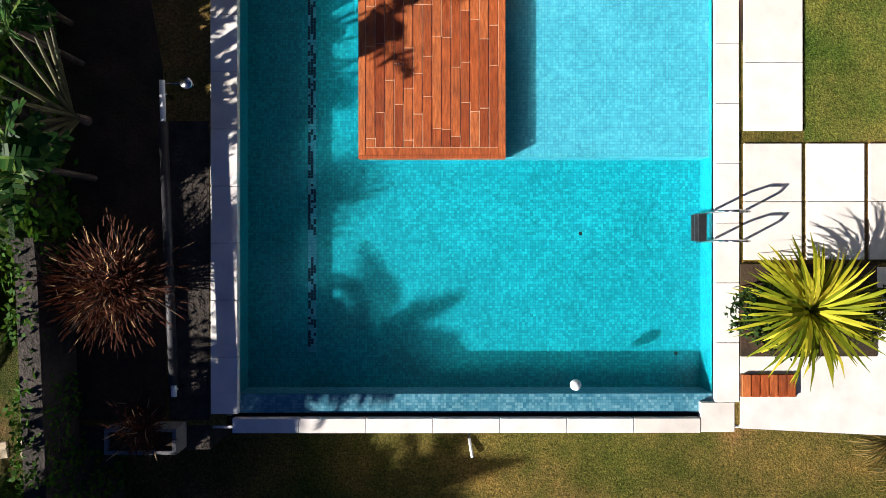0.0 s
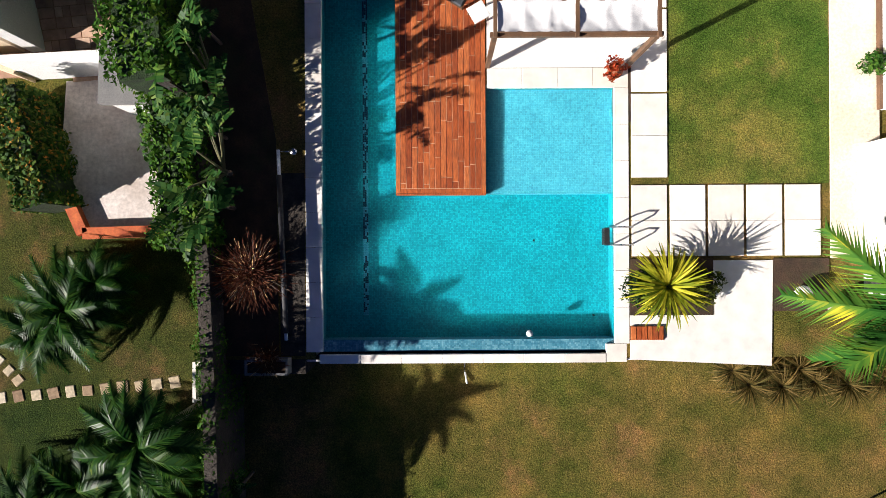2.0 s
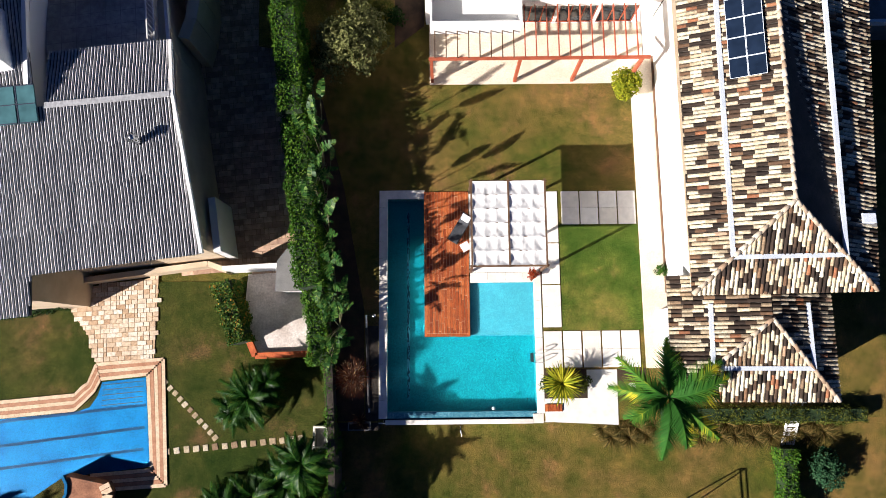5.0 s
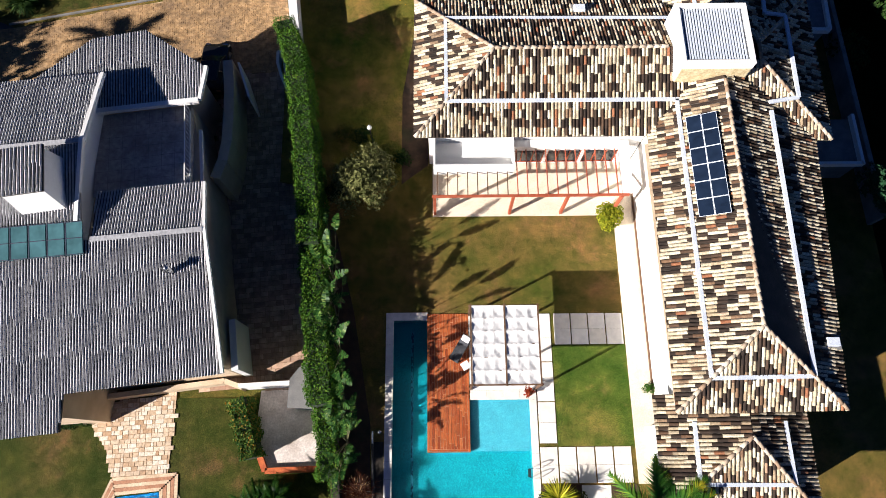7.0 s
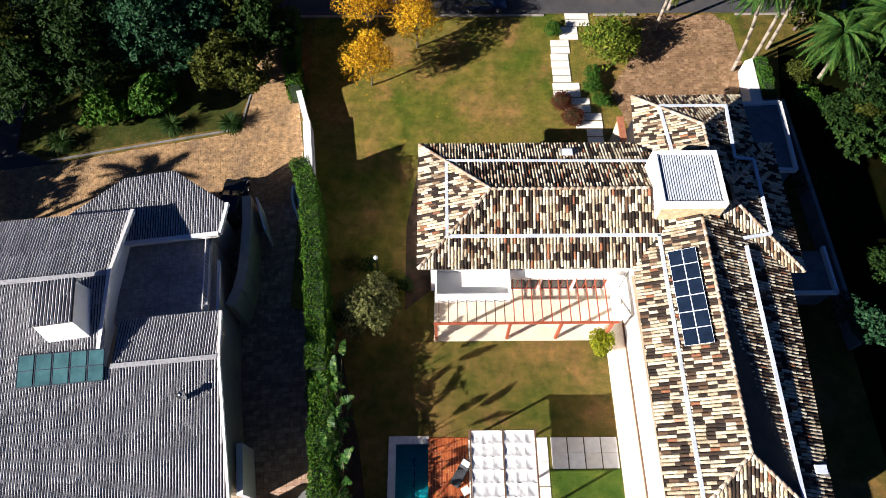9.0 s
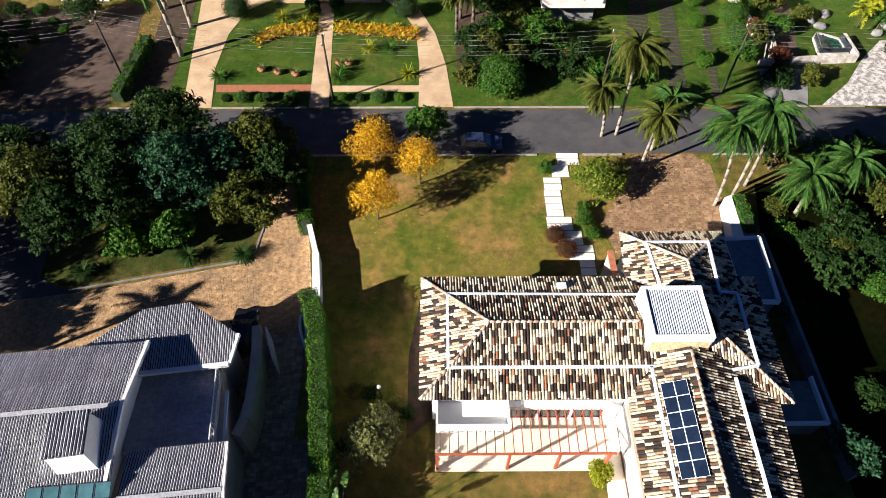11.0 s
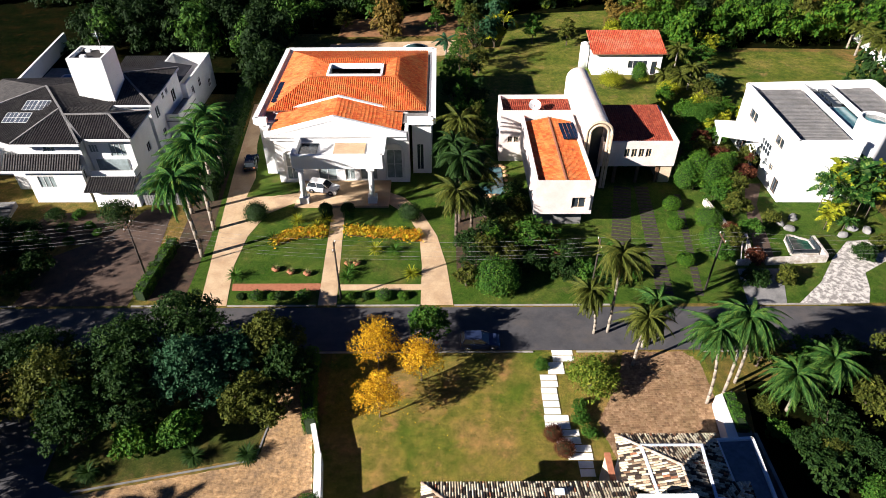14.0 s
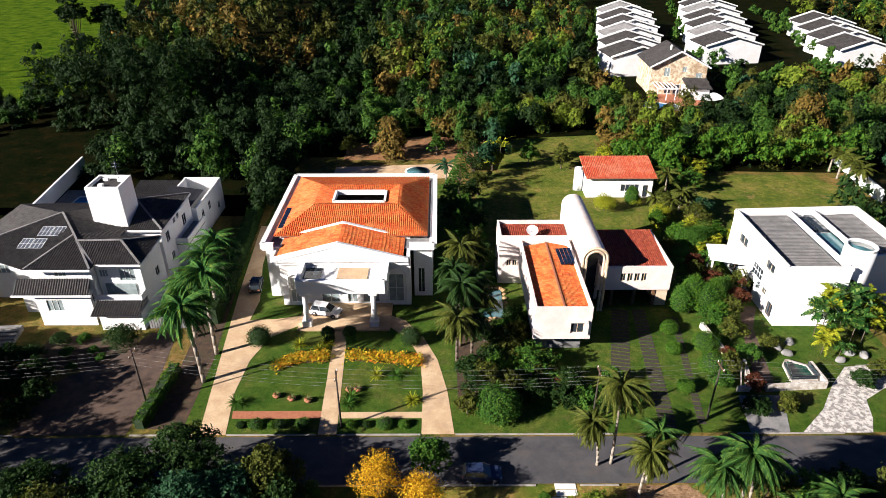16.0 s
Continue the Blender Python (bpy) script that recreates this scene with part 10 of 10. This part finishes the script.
for i, (x, y, r, hh) in enumerate(((5.0, 59.5, 2.0, 4.2), (7.0, 63.6, 2.2, 4.6), (8.6, 67.8, 2.2, 4.8), (6.4, 76.4, 1.8, 4.8), (4.2, 62.4, 1.8, 4.4), (6.6, 69.0, 1.9, 4.4))):
    tree("shade_shrub", "dense dark shrub tree between the gardens", (x, y, 0), L_DARK, r, hh, 1750 + i, 2600, 0.14, 12, low=0.2, group="dark shrubs between the gardens", flat=1.1, bunch=7)
for i, (x, y, r, hh) in enumerate(((-46.8, 58.2, 2.6, 4.4), (-48.6, 61.8, 2.6, 4.8), (-47.4, 55.2, 2.2, 3.6), (-51.4, 58.6, 2.6, 5.0))):
    tree("forecourt_tree", "dark bushy tree beside the forecourt", (x, y, 0), L_DARK, r, hh, 1760 + i, 3000, 0.15, 14, low=0.2, group="trees by the forecourt")
flat("street_bed", [(-23.0, 53.6), (-13.4, 53.6), (-13.4, 55.3), (-23.0, 55.3)], 0.02, M_GREENLAWN, "grassy bed by the street", "bed")
flat("street_bed_east", [(-10.5, 53.6), (-1.8, 53.6), (-1.8, 55.3), (-10.5, 55.3)], 0.02, M_GREENLAWN, "grassy bed by the street", "bed")
for i, (x, r) in enumerate(((-21.9, 0.4), (-20.2, 0.65), (-18.4, 0.4), (-17.4, 0.55), (-14.8, 0.7), (-9.4, 0.45), (-7.6, 0.4), (-5.6, 0.75), (-3.4, 0.5))):
    ball_shrub("street_mound", "low clipped shrub in the bed by the street", (x, 54.4, 0), (L_DARK, L_GREEN, L_HEDGE)[i % 3], r * 1.1, r * 1.2, 1600 + i, 1200, 0.07, "low street shrubs")
hedge("planter_shrubs", "green shrubs on top of the white planter wall", [(28.0, 35.0), (28.1, 39.2)], 0.9, 0.5, L_GREEN, 44, 260, 0.09, z=1.3)
for i, (x, y) in enumerate(((-20.3, 65.0), (-18.0, 69), (-11.3, 70.2), (-15.2, 67.9), (-10.2, 57.6), (-7.2, 62.8), (-4.8, 62.8), (-2.6, 58.2), (-23.4, 57.9), (-14.4, 69.2), (-9.9, 58.8))):
    rosette("agave", "small spiky plant on the villa lawn", (x, y, 0), L_LIME if i % 2 else L_GREEN, 60, 1.35, 0.07, 700 + i, lift=0.25, group="spiky lawn plants")
for i, (x, y) in enumerate(((-18.9, 59.2), (-17.0, 58.7), (-15.0, 58.4), (-10.3, 60.2), (-9.3, 60.3))):
    p = thing("plant_bowl", "round terracotta bowl with a spiky plant", "flower pot", (x, y, 0), 0, "terracotta bowls")
    tubepart("bowl", [((0, 0, 0), (0, 0, 0.35), 0.3, 0.5)], M_TERRACOTTA, p, seg=14)
    out = ([], [])
    for k in range(22):
        v, f = blade(0.7, 0.05, 0.6)
        place(v, f, pose(0, 0, 0.35, 0, 0, k * 137.5) @ pose(0, 0, 0, 0, -70 + k * 2.5, 0), out)
    link_mesh("leaves", *out, L_GREY, p)
for i, (x, y, r) in enumerate(((-47.1, 70.2, 0.9), (-44.8, 67.7, 0.7), (-43.2, 66.5, 0.6), (-41.2, 68.8, 2.3), (-47.9, 67.2, 0.8), (-52.0, 66.0, 1.6), (-50, 69.5, 1.3), (-57, 62, 3.0), (-60, 66, 3), (-54.5, 59, 2.4), (-49.5, 57, 1.0), (-46, 64.5, 0.7))):
    bush("front_shrub", "green shrub in the sloping front garden", (x, y, 0), L_DARK if r > 1.2 else L_GREEN, r * 1.1, r * 1.5, 720 + i, int(600 + 700 * r), 0.09 + 0.02 * r, 6, "front shrubs")
flat("front_bed", [(-53, 64), (-41, 64.5), (-40, 71), (-52, 71.4)], 0.012, M_SOIL, "reddish planted bed before the house", "bed")

# ---- woods ----
def woods(name, label, trees, leafmat, seed, per=230, size=0.55, near=0):
    """A far wood of many lobed crowns, joined: nobody could count it."""
    rs = np.random.RandomState(seed)
    V = []
    for x, y, r, h in trees:
        close = bool(near) and y < near
        sz = size * (0.62 if close else 1.2)
        tall = max(r, h * 0.42)
        k = int(6 + r * 1.7)
        a, q = rs.rand(k) * 6.2832, rs.rand(k) ** 0.6
        zz = rs.rand(k)
        wide = r * 0.74 * np.clip(1.08 - zz ** 1.4, 0, 1)
        cen = np.stack([x + np.cos(a) * q * wide, y + np.sin(a) * q * wide, h - tall * 1.5 + zz * tall * 1.35], 1)
        lob = r * (0.29 + 0.22 * rs.rand(k))
        bn = 9
        nb = int(per * (2.9 if close else 0.75) * (0.5 + r / 5)) // bn
        j = rs.randint(0, k, nb)
        d = rs.normal(size=(nb, 3))
        d[:, 2] = np.abs(d[:, 2]) - 0.3
        d /= np.linalg.norm(d, axis=1)[:, None]
        c = cen[j] + d * (lob[j] * (0.75 + 0.35 * rs.rand(nb)))[:, None] * np.array([1, 1, 0.85])
        d, c = np.repeat(d, bn, 0), np.repeat(c, bn, 0)
        n = len(d)
        p = c + rs.normal(0, 0.55 * sz + 0.03 * r, (n, 3))
        nr = d + np.array([0, 0, 0.35]) + rs.normal(0, 0.4, (n, 3))
        nr /= np.linalg.norm(nr, axis=1)[:, None]
        t = d * 0.5 + np.array([0, 0, -0.75]) + rs.normal(0, 0.5, (n, 3))
        t -= nr * (t * nr).sum(1)[:, None]
        t /= np.linalg.norm(t, axis=1)[:, None]
        s = np.cross(nr, t)
        e = (sz * (0.5 + 0.9 * rs.rand(n, 1)))
        V.append(np.stack([p - t * e, p - s * e * 0.5, p + t * e, p + s * e * 0.5], 1).reshape(-1, 3))
    V = np.concatenate(V)
    F = np.arange(len(V)).reshape(-1, 4)
    ob = link_mesh(name, V.tolist(), F.tolist(), leafmat)
    return tagged(ob, label, "woods", kind="stuff")


rs = random.Random(900)


def clear(x, y):
    """Open ground behind the houses."""
    return (6.5 < x < 46 and y < 128) or (14 < x < 38 and y < 147 + 0.2 * x) or (44 < x < 92 and y < 131) or (-28 < x < 6 and y < 137) or (x < -36 and y < 124 and x > -77) or (-116 < x < -74 and 104 < y < 156) or (53 < x < 84 and 169 < y < 205) or (x > 46 + (y - 200) * 0.2 and y > 196 and x < 175) or (x < -108 - (y - 205) * 0.36 and y > 184) or (-26 < x < 8 and y < 146 and noise.noise((x * 0.12, y * 0.12, 1.0)) > -0.1)


sets = {0: [], 1: [], 2: [], 3: [], 4: [], 5: []}
y = 112.0
while y < 385:
    step = 5.0 + (y - 112) * 0.024
    x = -95 - (y - 112) * 0.62
    while x < 110 + (y - 112) * 0.62:
        px, py = x + rs.uniform(-3.2, 3.2), y + rs.uniform(-3.2, 3.2)
        x += step
        big = 0.5 + 0.5 * noise.noise((px * 0.02, py * 0.02, 3.1))
        small = 0.5 + 0.5 * noise.noise((px * 0.055, py * 0.055, 8.7))
        if clear(px, py) or small < 0.06:
            continue
        h = 4.0 + 13.0 * big * big + 6.0 * small * rs.random() ** 1.5
        r = (2.5 + 3.0 * rs.random() * (0.3 + big)) * (1 + (y - 112) * 0.0014)
        west = px < -30 + 14 * small
        if 48 < px < 84 and py < 172:
            h = min(h, max(2.2, (170 - py) * 0.24))
        if px < -100 and py > 138:
            h, r = min(h, 5.0), min(r, 3.0)
        if -104 < px < -58 and py > 152:
            h += 7 + 6 * rs.random()
        if rs.random() < 0.16 and not west:
            h, r = h + 3.5, r * 0.55
        hue = noise.noise((px * 0.045, py * 0.045, 21.0)) + 0.35 * (rs.random() - 0.5)
        kind = rs.choice((0, 0, 0, 0, 0, 1)) if west else 4 if hue > 0.36 else 5 if hue > 0.24 else 2 if hue > 0.06 else 1 if hue > -0.14 else 3 if hue < -0.38 else 0
        if -112 < px < -38 and 196 < py < 295:
            kind = rs.choice((2, 2, 4, 0))
        sets[kind].append((px, py, r, h))
        if py < 215 and px > -100:
            sets[0 if west else kind].append((px + rs.uniform(-3, 3), py + rs.uniform(-3, 3), r * 0.9, 3.0 + 5.0 * rs.random()))
    y += step
# Near-black greens: shade over the western woods is put into these leaves.
W_DARK = leafy("wood_dark_leaf", [(0.1, (0.003, 0.009, 0.002)), (0.5, (0.009, 0.025, 0.005)), (0.9, (0.028, 0.055, 0.01))], own=0.35, patch=0.35)
W_GREEN = leafy("wood_green_leaf", [(0.1, (0.012, 0.04, 0.005)), (0.5, (0.034, 0.09, 0.012)), (0.9, (0.1, 0.17, 0.022))], own=0.35, patch=0.35)
W_OLIVE = leafy("wood_olive_leaf", [(0.1, (0.02, 0.03, 0.005)), (0.5, (0.06, 0.07, 0.011)), (0.9, (0.15, 0.14, 0.025))], own=0.35, patch=0.35)
W_BROWN = leafy("wood_brown_leaf", [(0.1, (0.045, 0.036, 0.009)), (0.5, (0.12, 0.085, 0.018)), (0.9, (0.28, 0.17, 0.03))], own=0.35, patch=0.35)
W_LIME = leafy("wood_lime_leaf", [(0.1, (0.04, 0.07, 0.006)), (0.5, (0.1, 0.15, 0.014)), (0.9, (0.25, 0.28, 0.03))], own=0.35, patch=0.35)
for k, lab, m in ((0, "dense evergreen woodland behind the houses, shade put into its dark leaves", W_DARK), (1, "mid-green bushy woodland behind the houses", W_GREEN), (2, "olive-brown woodland behind the houses", W_OLIVE), (3, "bluish tree crowns in the woodland", L_BLUE), (4, "golden-brown tree crowns in the woodland", W_BROWN), (5, "light green crowns in the woodland", W_LIME)):
    woods("woodland", lab, sets[k], m, k + 1, 250, 0.56, 185)
town = []
for i in range(300):
    px, py = rs.uniform(48, 190), rs.uniform(192, 330)
    row = (px - 36 - (py - 200) * 0.24) % 42
    if row < 13 and not (54 < px < 82 and py < 206):
        town.append((px, py, rs.uniform(1.6, 3.0), rs.uniform(3, 7)))
woods("woodland", "green trees between the far houses", town, W_GREEN, 11, 300, 0.45)
side = []
for i in range(44):
    side.append((rs.uniform(-104, -70), rs.uniform(58, 96), rs.uniform(3, 4.5), rs.uniform(6, 10)))
for i in range(30):
    side.append((rs.uniform(72, 100), rs.uniform(56, 110), rs.uniform(2.5, 4), rs.uniform(4, 8)))
woods("woodland", "dark trees beside the outer houses", side, L_DARK, 5, 300, 0.4)
backs = [(x, 130 + rs.uniform(-2, 2), rs.uniform(2.2, 3), rs.uniform(7.5, 10)) for x in np.arange(46, 92, 2.0)] + [(rs.uniform(37, 50), rs.uniform(121, 132), rs.uniform(1.6, 2.6), rs.uniform(6, 10)) for _ in range(16)]
woods("tree_screen", "tall clipped green tree screen behind the lawn", backs, L_HEDGE, 6, 500, 0.3)
for i, (x, y) in enumerate(((84.6, 133), (84.4, 129), (84.0, 125), (83.6, 121), (83.0, 117))):
    palm("garden_palm", "pale-trunked palm by the far garden wall", (x, y, 0), 5.5, 3.0, 760 + i, 30, 0.7, 26, L_OLIVE, 0.2, group="palms at the far wall", rise=(-50, 60))
wl = thing("far_garden_wall", "white garden wall behind the palms", "wall", kind="structure")
barpart("wall_panel", [((88.5, 135, 0), (86.0, 113, 0))], 0.4, 2.6, M_PLASTER, wl)
palm("fan_palm", "bluish palm behind the villa", (2.0, 122, 0), 4.5, 3.2, 770, 16, 0.7, 20, L_BLUE, 0.2)
banana("yellow_banana", "bright yellow-green banana plant at the wood's edge", (14, 134, 0), 5, 3.5, 771, 12, "", L_LIME)
wall_far = thing("far_meadow", "bright green meadow beyond the woods", "meadow", (0, 0, 0), kind="structure")
slabpart("grass", [(-330, 182), (-112, 182), (-104, 204), (-170, 395), (-420, 395)], -0.1, 0.03, mottled("meadow_grass", (0.018, 0.06, 0.003), (0.1, 0.15, 0.008), 0.22, 0.95, 1.6, 1.0, 0.5, spec=0.02), wall_far)

for i, (x, y, r, hh) in enumerate(((-120, 222, 6.5, 27), (-112, 228, 5.5, 24), (-146, 204, 7, 17), (-152, 212, 7, 19), (-104, 216, 5.0, 22))):
    tree("meadow_tree", "tall dark pine at the edge of the meadow", (x, y, 0), W_DARK, r, hh, 1700 + i, 3200, 0.42, 16, low=0.5, group="trees at the meadow", flat=0.8, r0=0.5)

# the neighbour's garden lies lower than the plan on which it is laid out, and a little larger
SINK = Matrix.Translation((1.09, -0.63, 35.46)) @ Matrix.Scale(1.0677, 4) @ Matrix.Translation((-1.09, 0.63, -35.46))
SUNKEN = ("neighbour_lawn", "pool_terrace", "side_court", "court_edge", "house_terrace_wall", "court_wall", "grill_house", "neighbour_pool", "waterfall_ledge", "stepping_stone", "wall_basin", "court_hedge", "lawn_hedge", "house_hedge", "cycad_clump")
for ob in bpy.data.objects:
    if ob.parent is None and ob.name.split(".")[0] in SUNKEN:
        ob.matrix_basis = SINK @ ob.matrix_basis
